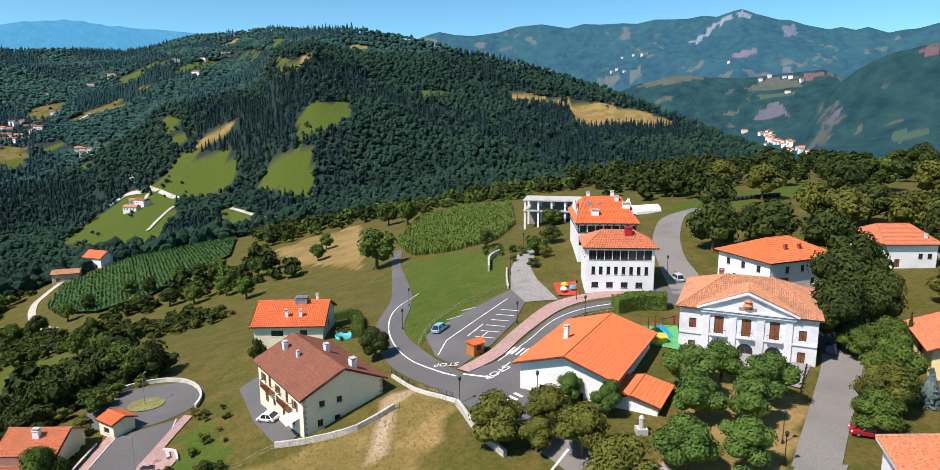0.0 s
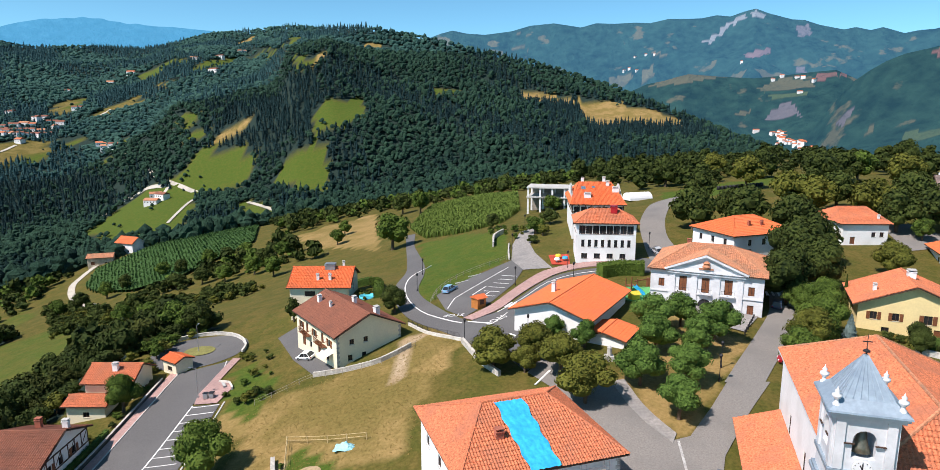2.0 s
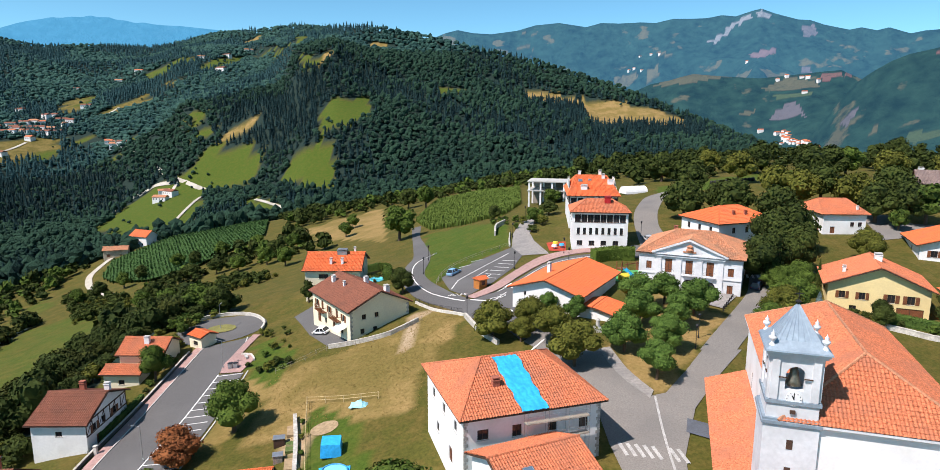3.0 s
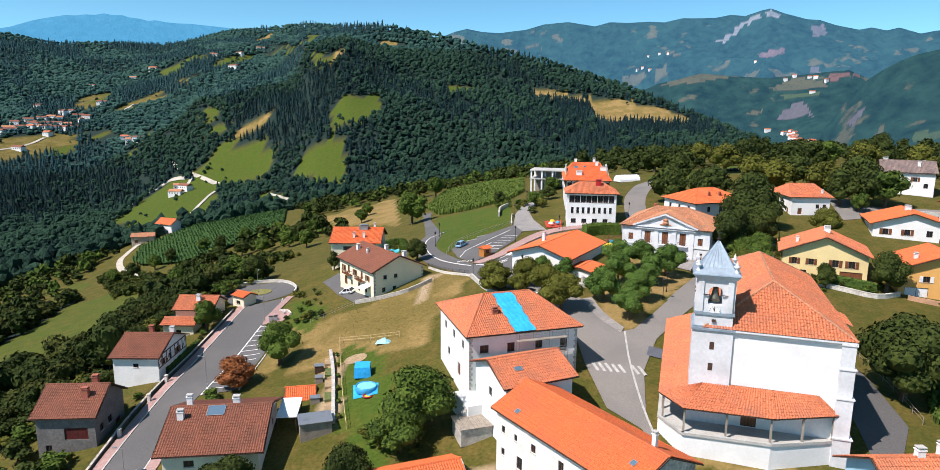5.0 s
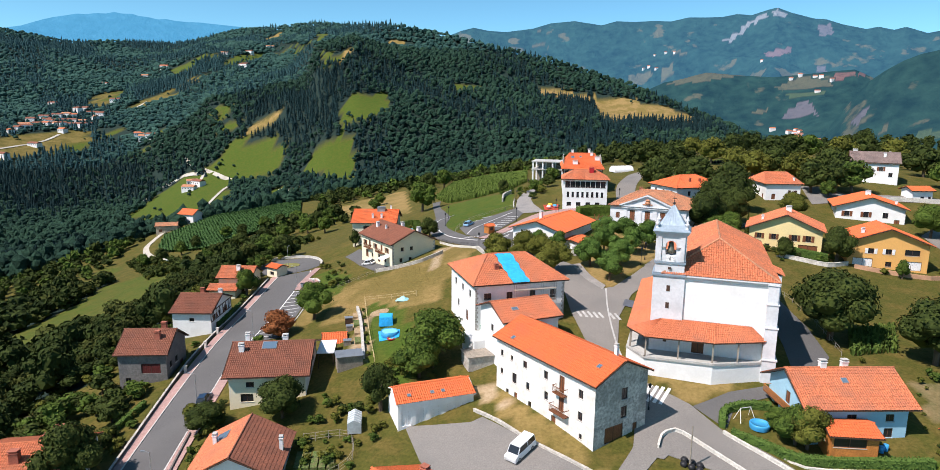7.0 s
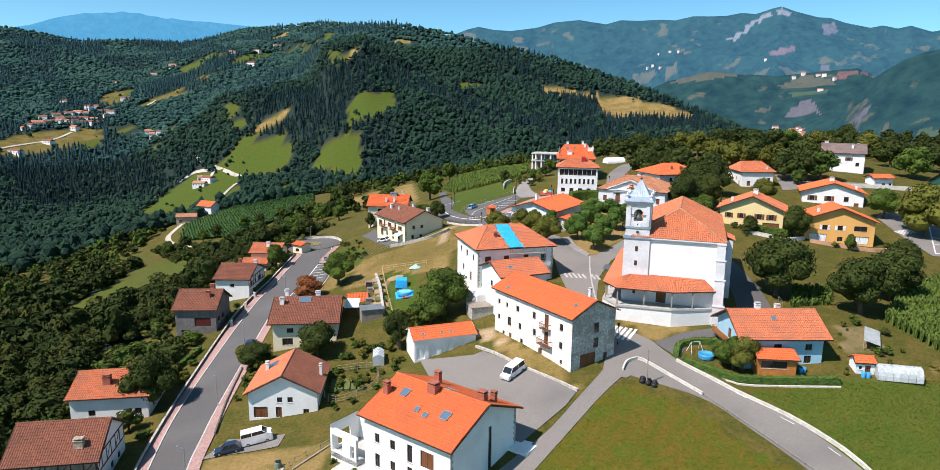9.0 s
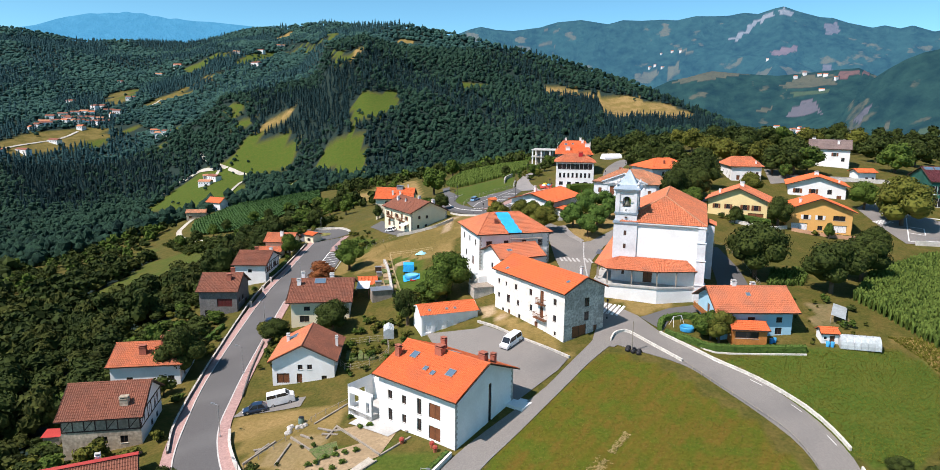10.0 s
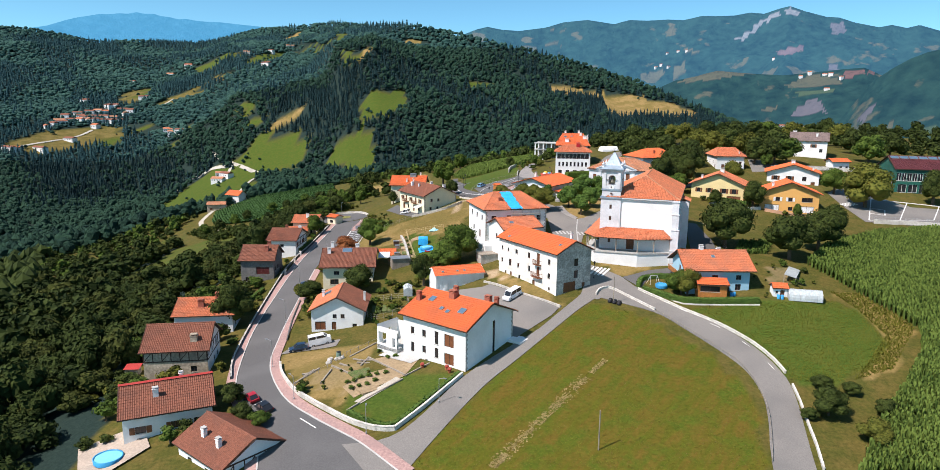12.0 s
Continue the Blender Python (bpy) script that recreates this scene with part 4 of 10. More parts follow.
ribbon("road", [(-30, 245), (-26.5, 215), (-21, 170), (-19.1, 147), (-18.9, 124), (-14, 107), (-5, 94), (3, 82)], [(-26, 245), (-22.6, 208), (-15.5, 165), (-13.2, 140), (-12.9, 122), (-7, 108), (-1.5, 99), (5, 90)], M_ASPHALT, 0.115,
       "narrow asphalt road running out to the fields")
patch("car_park", [(-6.0, 107), (-8.6, 117.5), (-2, 127), (8.9, 139.5), (11.2, 129.6), (8.5, 119), (3.6, 108.6), (-2, 101)], M_ASPHALT, 0.13, "asphalt car park with white bay lines", "car park")
patch("pavement", [(11.2, 129.6), (8.9, 139.4), (9.9, 155.7), (12.8, 168.8), (14.9, 174.8), (17.6, 170.7), (14.6, 153), (15.2, 143.6), (18, 129)], M_PAVE, 0.12, "grey slab paving of a stepped square", "pavement")
ribbon("road", [(41, 128), (43.5, 147), (46.4, 163), (51, 178), (58, 194), (70, 205)], [(47, 127), (49.8, 138), (51, 152), (56.5, 173), (67, 198), (76, 200)], M_ASPHALT_PALE, 0.10, "pale road climbing past the houses to the fields")
patch("car_park", [(-10.6, 15.8), (-0.2, 13.9), (1.6, 14.8), (6.3, 9.6), (17.5, -1.3), (15.5, -5.0), (8.2, -14), (5, -12), (-1, -3), (-7, 6)], M_ASPHALT_PALE, 0.15, "worn grey asphalt yard before garages", "yard")
patch("road", [(57, 58), (61.5, 57), (62, 42), (60.5, 30), (55, 22), (47, 20.6), (40, 18.8), (33.5, 15.4), (37.2, 10.8), (40, 15.8), (49, 18.6), (52, 24), (54, 33), (56, 45)], M_ASPHALT, 0.12, "asphalt access lane behind the church", "road")
patch("car_park", [(121, 106), (130, 114), (142, 90), (160, 86), (150, 66), (118, 71.9), (119, 88)], M_ASPHALT_PALE, 0.15, "grey asphalt court beside a sports hall", "car park")
patch("road", [(104, 135), (109, 156), (116, 154), (119, 146), (150, 140), (150, 135), (118, 138)], M_ASPHALT_PALE, 0.15, "pale asphalt lane between gardens", "road")
patch("driveway", [(-43.4, 115), (-39.5, 118), (-34, 106.7), (-25.6, 90.8), (-28.9, 89.6), (-35.5, 99.3), (-41.5, 111.3)], M_ASPHALT, 0.12, "grey asphalt forecourt of a cream house", "driveway")
patch("driveway", [(-42.2, -10), (-40, -4.5), (-30.5, -4), (-30.5, -7.6), (-38, -8.8)], M_ASPHALT_PALE, 0.14, "pale concrete drive with parked vehicles", "driveway")
patch("terrace", [(-66, -42), (-58, -36), (-52, -44), (-58, -54)], M_TERRACE, 0.35, "worn pinkish concrete terrace beside a house", "terrace")
lane("track", [(-231, 368), (-228, 356), (-225, 334), (-222, 321), (-209, 300), (-186, 273), (-174, 262)], 3.5, M_GRAVEL, 0.3, "pale farm track beside a maize field", "track", kind="structure")
for line, width in (([(-608, 941), (-628, 1005), (-631, 1048), (-632, 1096), (-601, 1097), (-581, 1105), (-544, 1088), (-537, 1097)], 9), ([(-613, 1177), (-594, 1155), (-564, 1120), (-537, 1097), (-519, 1083), (-467, 1048), (-416, 1030)], 7),
                    ([(-454, 908), (-461, 960), (-464, 1009), (-454, 1028), (-424, 1032)], 5), ([(-537, 1097), (-533, 1080), (-530, 1054)], 6), ([(-1048, 1206), (-1040, 1242), (-1025, 1288), (-1007, 1336), (-1006, 1390)], 7),
                    ([(-802, 1368), (-754, 1331), (-683, 1246)], 8), ([(-348, 945), (-310, 899), (-271, 852), (-248, 834)], 5), ([(-954, 1550), (-926, 1562), (-920, 1617)], 6)):
    lane("track", line, width, M_TRACK, 1.2, "pale farm road on the far side of the valley", "track", step=8)
# pavements of pink pavers, kerbs
def offset(line, d):
    l = smooth_line(line, 3)
    return [p + q * d for p, q in zip(l, sides(l))]


ribbon("pavement", offset(WEST_L, 1.9), offset(WEST_L, 0.16), M_PINK, 0.20, "strip of pink paving along the street", "pavement", across=3)
ribbon("kerb", offset(WEST_L, 0.16), offset(WEST_L, -0.05), M_KERB, 0.22, "pale stone kerb along the pavement", "kerb", across=2)
ribbon("pavement", offset(WEST_R[:8], -0.16), offset(WEST_R[:8], -2.0), M_PINK, 0.20, "strip of pink paving along the street", "pavement", across=3)
ribbon("kerb", offset(WEST_R[:8], 0.05), offset(WEST_R[:8], -0.16), M_KERB, 0.22, "pale stone kerb along the pavement", "kerb", across=2)
patch("pavement", [(-51.2, 109), (-51.5, 97), (-51.8, 93), (-51.0, 89), (-46.3, 88), (-45.4, 93), (-46.6, 95.3), (-49.6, 97.5), (-49.2, 108)], M_PINK, 0.2, "pink paved corner with a bench", "pavement")
patch("car_park", [(-51.2, 88.6), (-45.6, 87.6), (-44.6, 70), (-44.3, 56), (-51.1, 56)], M_ASPHALT, 0.125, "asphalt parking bays beside the street", "car park")
ribbon("pavement", [(-0.4, 98.4), (4.7, 102.6), (10.0, 112), (17.4, 122.6), (24, 127), (31.7, 128.4)], [(-2.2, 100.4), (3, 105.6), (8.2, 115), (15.6, 126.6), (24, 131), (31.7, 131.6)], M_PINK, 0.24, "curving pink paved walk beside the road", "pavement", across=3)
patch("pavement", [(8.6, 91), (11.4, 104.5), (17.3, 115), (19, 112), (13.5, 100), (13, 90)], M_PINK, 0.2, "pink paved corner by a low white hall", "pavement")
patch("pavement", [(34.5, 104), (38.6, 95.2), (47.2, 88.2), (54, 97.6), (51, 100)], M_PAVE, 0.2, "grey slab paving before the town hall", "pavement")
ribbon("pavement", [(20.6, 70), (22.2, 61.5), (25.4, 54.6)], [(22.6, 70.4), (24, 62.4), (26.4, 56.6)], M_PAVE, 0.2, "cobbled footpath beside the square", "pavement", across=2)
patch("playground_floor", [(29.5, 104), (30.2, 112), (36.9, 111.7), (34, 101)], surface("green_rubber_floor", (0.10, 0.36, 0.12), 0.9, 4, 0.4, 0.1, local=False), 0.2, "green rubber playground floor", "playground floor")
patch("playground_floor", [(18.2, 139.8), (23.2, 139.4), (22.4, 130), (18.2, 131.5)], surface("red_rubber_floor", (0.42, 0.06, 0.03), 0.9, 4, 0.4, 0.1, local=False), 0.22, "red rubber playground floor", "playground floor")
patch("traffic_island", [(-61 + 3.4 * math.cos(a), 115 + 2.8 * math.sin(a)) for a in np.linspace(0, 2 * math.pi, 18, endpoint=False)], surface("island_grass", (0.20, 0.19, 0.06), 0.95, 3, 0.5, 0.3, local=False), 0.24, "round grass island in the turning circle", "traffic island")


# white markings
def stripe(a, b, w, label="white painted road line", name="road_marking", material=M_MARK):
    d = Vector((b[0] - a[0], b[1] - a[1], 0)).normalized()
    n = Vector((-d.y, d.x, 0)) * w / 2
    A, B = Vector((*a, 0)), Vector((*b, 0))
    return ribbon(name, [A + n, B + n], [A - n, B - n], material, 0.165, label, "road marking", across=2, kind="")


for k in range(13):
    y = 58 + 2.45 * k
    stripe((-50.9, y + 0.5), (-45.6, y - 0.1), 0.14)
ribbon("road_marking", [(-51.15, 56), (-51.2, 88.6)], [(-50.9, 56), (-50.95, 88.6)], M_MARK, 0.17, "long white edge line of parking bays", "road marking", across=2, kind="")
ribbon("road_marking", [(-12.6, 214 - 60), (-16.6, 140), (-16.2, 123), (-11.5, 109), (-4.2, 99.4), (-2.4, 97.8)], [(-12.4, 214 - 60), (-16.35, 140), (-15.95, 123), (-11.3, 109), (-4.05, 99.6), (-2.25, 98.0)], M_MARK, 0.175, "white centre line of a bending road", "road marking", across=2, kind="")
ribbon("road_marking", [(26.35, 55), (25.2, 44), (24.9, 31), (25.7, 22)], [(26.05, 55), (24.9, 44), (24.6, 31), (25.4, 22)], M_MARK_WORN, 0.19, "pale concrete gutter line across the square", "road marking", across=2, kind="")
ribbon("road_marking", [(4.4, 101.5), (9.6, 108.2), (15.5, 117.6), (22, 122.6), (30.5, 124.9)], [(4.6, 101.4), (9.75, 108.1), (15.65, 117.5), (22.05, 122.4), (30.5, 124.7)], M_MARK, 0.17, "white painted centre line of a road", "road marking", across=2, kind="")
for k in range(7):
    a = Vector((19.2 + 1.0 * k, 45.2 - 0.3 * k, 0)) if k < 5 else Vector((20.2 + 1.0 * k, 45 - 0.3 * k, 0))
    stripe((a.x, a.y), (a.x + 0.6, a.y - 2.6), 0.45, "worn white zebra stripe", "zebra_stripe", M_MARK_WORN)
for k in range(5):
    stripe((25.0 + 0.9 * k, 16.4 - 0.25 * k), (27.4 + 0.9 * k, 20.4 - 0.25 * k), 0.5, "white painted zebra crossing stripe", "zebra_stripe")
for k in range(6):
    stripe((6.0 + 0.75 * k, 103.9 - 0.45 * k), (7.6 + 0.75 * k, 106.4 - 0.45 * k), 0.42, "white painted zebra crossing stripe", "zebra_stripe")
for k in range(9):
    stripe((1.2 + 0.78 * k, 82.6 + 0.72 * k - 0.5), (0.1 + 0.78 * k, 84.0 + 0.72 * k - 0.5), 0.42, "white painted zebra crossing stripe", "zebra_stripe")
for k in range(9):
    stripe((58.2 + 1.1 * k, 107.4 - 0.2 * k), (58.7 + 1.1 * k, 109.6 - 0.2 * k), 0.45, "white painted zebra crossing stripe", "zebra_stripe")
for k in range(6):
    stripe((4.3 + 1.05 * k, 111.6 + 2.6 * k), (0.9 + 1.05 * k, 113.6 + 2.6 * k), 0.13)
for k in range(3):
    stripe((-4.6 + 2.9 * k, 121.5 + 4.4 * k), (-7.6 + 2.9 * k, 120.4 + 4.4 * k), 0.13)
stripe((-5.6, 107.5), (-4.4, 113.5), 0.2), stripe((-4.4, 113.5), (7.8, 133), 0.2)
stripe((-0.6, 114.2), (2.4, 119.4), 0.22), stripe((0.6, 110.5), (3.2, 115.2), 0.22)
stripe((-1.2, 98.2), (3.4, 95.2), 0.3), stripe((3.4, 95.2), (6.4, 100.4), 0.18)
stripe((-28, -39.6), (-24.4, -42.6), 0.13)
stripe((12.0, 74.4), (9.4, 70.6), 0.3)


for a, b in (((120, 74), (141, 76)), ((141, 76), (152, 92)), ((152, 92), (133, 99)), ((133, 99), (120, 74)), ((130, 75), (143, 95)), ((124, 82), (128, 80)), ((128, 80), (131, 86)), ((131, 86), (127, 88))):
    stripe(a, b, 0.3, "white painted line of a sports court", "court_line")
for k in range(6):
    stripe((119.5 + 0.9 * k, 92.5 + 0.4 * k), (120.5 + 0.9 * k, 89.5 + 0.4 * k), 0.5, "white painted zebra crossing stripe", "zebra_stripe")


LANE_EDGE = offset([(40.6, 6.4), (46.5, -1.4), (52.0, -8.0), (55.6, -15.0), (57.2, -23.5)], -0.9)
for k in range(0, len(LANE_EDGE) - 1, 2):
    a, b = LANE_EDGE[k], LANE_EDGE[k + 1]
    stripe((a.x, a.y), (a.x + (b.x - a.x) * 0.6, a.y + (b.y - a.y) * 0.5), 0.07, "short white painted lane edge line")


def ground_text(words, x, y, turn, size):
    cu = bpy.data.curves.new("road_lettering", "FONT")
    cu.body, cu.size, cu.extrude, cu.align_x = words, size, 0.004, "CENTER"
    dz = [(ground(x + d, y) - ground(x - d, y)) / (2 * d) for d in (1.5,)][0], (ground(x, y + 1.5) - ground(x, y - 1.5)) / 3
    n = Vector((-dz[0], -dz[1], 1)).normalized()
    m = Vector((0, 0, 1)).rotation_difference(n).to_matrix().to_4x4()
    ob = new("road_lettering", cu)
    cu.materials.append(M_MARK)
    ob.matrix_world = Matrix.Translation((x, y, ground(x, y) + 0.20)) @ m @ pose(0, 0, 0, 0, 0, turn)
    return tagged(ob, "white painted word on the asphalt", "road lettering")


ground_text("STOP", 3.6, 97.4, 225, 2.2)
ground_text("STOP", -3.9, 103.4, 165, 1.8)
patch("road_sign_panel", [(29.2, 49.6), (32.2, 48.0), (31.0, 45.0), (28.2, 46.6)], surface("blue_grey_bay_paint", (0.10, 0.11, 0.13), 0.9, 4, 0.4, 0.12, local=False), 0.185, "dark painted bay for disabled drivers", "parking bay", kind="")

# ---- houses ----
BRICK = surface("brick_red", (0.36, 0.12, 0.075), 0.85, 7, 1.0, 0.25, None, 0.2)
house("white house with a long brown tiled roof", -54.2, -33.5, 28, 15.5, 14, -9.7, -6.3, -15.6, M_WHITE, M_TILE_BROWN, chimneys=[(-1.8, -3.2, 0.9, 1.3), (2.4, 0.8, 0.7, 0.8)],
      windows="f -4.4 2.7 1.7 1.3 shutters; f 1.0 2.7 1.4 1.3 shutters; f 4.6 2.7 1.2 1.3; f -4.4 0 1.4 1.9; r 0 2.8 1.3 1.3; r -3.4 2.8 1.2 1.3; l 0 2.8 1.2 1.3")
house("white timber-framed gable house with a brown roof", -37.2, -45.8, 145, 14.2, 12.5, -11, -8.0, -16.2, M_WHITE, M_TILE_BROWN, chimneys=[(2.4, 3.2, 0.8, 1.2), (-2.2, 3.4, 0.8, 1.2)], beams="lr",
      windows="l -1.5 2.9 1.3 1.2 shutters; l 2.6 2.9 1.3 1.2 shutters; b -3 2.6 1.2 1.2; b 2 2.6 1.2 1.2; f -3 2.6 1.2 1.2")
house("timber-framed house with stone base and brown roof", -62.2, -12.3, 12.9, 13.8, 13, -7.3, -3.4, -13.4, M_WARMSTONE, M_TILE_BROWN, beams="fr", band=M_WHITE, chimneys=[(3.4, -4.0, 1.3, 1.0, M_WARMSTONE)],
      windows="f 0 1.4 1.6 1.3; f 3.4 1.4 1.2 1.3; r 0 1.5 1.2 1.2; r 3 1.5 1.2 1.2")
house("white house with a red tiled roof and brick chimneys", -66.5, 9.5, 12, 14.5, 14, -6.9, -4.3, -13.0, M_WHITE, M_TILE_RED, chimneys=[(-1.0, -3.4, 1.3, 1.5, BRICK), (2.4, -0.5, 1.3, 1.2, BRICK), (2.8, 2.4, 1.2, 1.8, BRICK)],
      windows="f 3.4 2.6 0.8 1.1; f 4.8 2.6 1.2 1.1; f -3 2.6 1.2 1.1; r 0 2.6 1.2 1.2; r -3 2.6 1.2 1.2")
house("dark grey block house with a brown tiled roof", -67.7, 46.7, 5.9, 10.8, 11.8, -2.8, 0.7, -9.4, M_SLATEWALL, M_TILE_BROWN, chimneys=[(2.2, -2.2, 1.0, 1.3, BRICK), (2.0, 1.8, 1.0, 1.6, BRICK)], shutter_mat=surface("maroon_door_boards", (0.10, 0.018, 0.016), 0.6, 8, 1, 0.2),
      windows="f 1.6 2.5 3.8 2.1 door; f -3 0.4 1.0 1.2; r 0 3.0 1.4 1.3; r -3 3.0 1.2 1.3; r 2.6 0.6 1.8 2.0 door")
house("white timber-framed house with a brown tiled roof", -68.2, 71.2, 2.4, 10.4, 14.5, -1.6, 1.2, -7.2, M_WHITE, M_TILE_BROWN, beams="r", chimneys=[(-1.2, 3.5, 0.9, 1.4, BRICK), (3.4, 3.0, 0.9, 1.2)],
      windows="r -4 3.3 1.2 1.3 shutters; r -1 3.3 1.2 1.3; r 2.4 3.3 1.2 1.3 shutters; r -3 0.3 1.4 2.0 door; r 1 0.7 1.3 1.2; f 0 3.4 1.1 0.9")
house("low cream house with a red tiled roof", -69.9, 98.7, 1.0, 10.3, 9.6, -1.2, 1.2, -5.8, M_CREAM, M_TILE_RED, chimneys=[(0.4, -1.6, 1.0, 1.2)], windows="f -2 0.8 1.2 1.2; f 2 0.8 1.2 1.2; r 0 0.8 1.4 1.2 shutters; r 3 0.2 1.2 2.0 door")
house("small lean-to annex with a red tiled roof", -71.2, 91.4, 1.0, 8.5, 6, -3.2, -2.1, -6.4, M_CREAM, M_TILE_RED, windows="f 0 0.9 1.2 1.0", name="annex", category="annex")
house("open garden shelter with a red tiled roof", -61.6, 106.0, -32, 5.2, 4.6, -0.6, 0.2, -3.6, M_CREAM, M_TILE_ORANGE, over=0.4, windows="f 0 0.9 1.6 1.0", name="shelter", category="shelter")
house("cream and stone house with a broad brown roof", -38.0, 35.7, 9, 15.2, 18.1, -0.4, 2.9, -6.0, M_CREAM, M_TILE_BROWN, over=1.0, chimneys=[(-5.4, -2.4, 0.9, 1.2), (-4.8, 0.4, 0.8, 1.5), (2.0, 0.6, 1.0, 1.0)], skylights=[(-0.6, -1.2, 2.6, 2.0)],
      windows="f -3.6 0.7 2.2 1.5; f 0.5 0.2 1.1 2.1 door; f 3.6 0.7 1.8 1.4; f -3 3.4 1.4 1.0; f 3 3.4 1.4 1.0; l 0 0.9 1.3 1.3 shutters; l -4 3.2 1.3 1.3 shutters; r 0 0.9 1.3 1.3; r 4 3.2 1.3 1.3", band=M_WHITE)
house("white gabled house with a two-tone tiled roof", -33.4, 7.6, 97, 13.4, 13.2, -4.2, -0.9, -10.0, M_WHITE, M_TILE_BROWN, roof_back=M_TILE_RED, chimneys=[(1.5, 4.2, 0.7, 1.3), (0.5, -5.6, 0.6, 1.8)], skylights=[(2.6, 3.4, 2.4, 2.0)],
      windows="l -0.6 4.0 0.9 1.0; l 1.2 4.0 0.9 1.0; l 3.9 1.7 1.0 1.0; l -0.8 1.3 1.0 1.9 door; l -3.9 1.3 2.4 2.0 garage; f 0 3.2 1.1 1.2; f 3.4 1.0 1.1 1.2; b 0 2.8 1.1 1.2; b 3 2.8 1.1 1.2", shutter_mat=M_BROWNWOOD)
mod = house("modern white house with a bright orange tiled roof", -3.4, -15.6, -34.5, 17.4, 16.6, 2.0, 5.5, -6.0, M_WHITE, M_TILE_ORANGE, over=0.8, quoins="r", chimney_mat=BRICK, period=0.30, frame_mat=M_TIMBER,
      chimneys=[(-7.2, -3.6, 0.9, 1.5), (-3.6, 3.6, 0.9, 1.6), (-0.6, -0.9, 1.4, 1.1), (6.0, 1.8, 1.2, 1.1), (6.4, 4.0, 0.8, 1.3)], skylights=[(-4.5, -2.6, 1.3, 1.5), (-0.6, -4.4, 0.8, 0.9), (1.2, -4.8, 0.8, 0.9), (4.0, -3.8, 1.4, 1.5), (0.8, 0.9, 2.0, 1.7)],
      windows="f -5.4 4.4 0.9 1.4; f -2.4 4.4 0.9 1.4; f -5.4 0.7 0.9 2.0; f -2.4 1.2 0.9 1.4; f 0.8 0.9 0.9 2.0; f 0.8 3.6 0.9 2.6; f 3.9 0.3 2.3 2.2 door; f 3.9 3.8 2.3 2.4 door; r 1.2 0.8 0.8 6.9; l 2 3.6 1.2 1.3; b -3 4 1.2 1.3; b 3 4 1.2 1.3; b 0 0.2 2.4 2.2 garage")
house("long white row of garages under an orange roof", -7.0, 20.3, 22.9, 13.2, 7.2, 1.1, 2.5, -2.9, M_WHITE, M_TILE_ORANGE, over=0.35, shutter_mat=M_WHITEPAINT, frame_mat=M_WHITEPAINT, wood=M_WHITEPAINT, skylights=[(-4.2, -2.2, 0.6, 0.6), (-0.4, -2.2, 0.6, 0.6), (1.4, -2.2, 0.6, 0.6)],
      windows=";".join(f"f {-5.0 + 2.45 * i:.2f} 0.1 1.7 2.6 garage" for i in range(5)), name="garage_block", category="garage")
house("three-storey white and stone house with an orange roof", 14.5, 16.8, -54, 24.0, 11.4, 9.6, 12.2, 0.0, M_WHITE_RUBBLE, M_TILE_ORANGE, over=0.6, band=M_GREYSTONE, period=0.30, chimneys=[(9.2, 0.8, 0.5, 1.5)], skylights=[(9.4, -2.6, 0.7, 0.7), (-8, -4.4, 0.7, 0.7)],
      windows="f -10 6.7 0.7 1.0; f -7.4 6.7 0.6 0.9; f -4.0 6.7 0.9 1.1; f 1.0 6.7 0.9 1.3; f 4.6 5.9 1.1 2.6 door; f 8.6 6.6 0.9 1.3; f -10 3.6 0.7 1.0; f -6.6 3.2 1.1 1.7; f -3.2 3.4 0.8 1.2; f 1.2 3.5 0.8 1.3; f 4.6 2.9 1.1 2.4 door; f 8.6 3.3 0.9 1.3; f -8.4 0.6 0.7 1.0; f -6.2 0.2 0.8 1.6 door; f -2.6 0.7 0.8 1.0; f 3.0 0.3 1.0 1.4 door; f 8.8 0.6 0.6 0.8;"
              "r 0.6 6.2 1.2 1.8; r 0.6 3.4 1.2 1.8; r -1.2 0.3 3.6 2.4 garage; r 3.0 0.5 0.9 1.6 door; b -6 5 0.9 1.3; b 0 5 0.9 1.3; b 6 5 0.9 1.3")
house("large white house with a hipped red roof under repair", 5.1, 48.2, 19.4, 19.2, 18.2, 14.1, 17.9, 5.5, M_WHITE, M_TILE_RED, hip=0.62, quoins="fr", chimneys=[(-3.6, -4.6, 0.9, 0.7, BRICK)],
      windows="f -6.5 5.6 1.4 1.3; f -2.2 5.4 1.2 1.5; f 2.4 5.4 1.2 1.5; f 6.6 5.2 1.2 1.6; f -6 1.6 1.3 1.4; f 6.4 1.6 1.2 1.4; l -5 5.4 1.2 1.4; l 0 5.4 1.2 1.4; l 5 5.4 1.2 1.4; l -3 1.4 1.2 1.4; l 3 0.2 1.4 2.1 door; r -4 5.4 1.2 1.4; r 3 5.4 1.2 1.4")
house("low white annex with a red tiled roof", 7.4, 33.1, 26.4, 11.8, 11.2, 10.9, 13.1, 4.3, M_WHITE, M_TILE_RED, skylights=[(-2.2, -2.6, 1.2, 0.8)], windows="f -3 3.4 1.0 1.3; f 0.5 0.2 1.1 2.0 door; f 3 3.4 1.0 1.3; l 0 3.4 1.0 1.3; r 0 4.0 1.6 1.0; r -3 4.0 1.2 1.0", name="annex", category="annex")
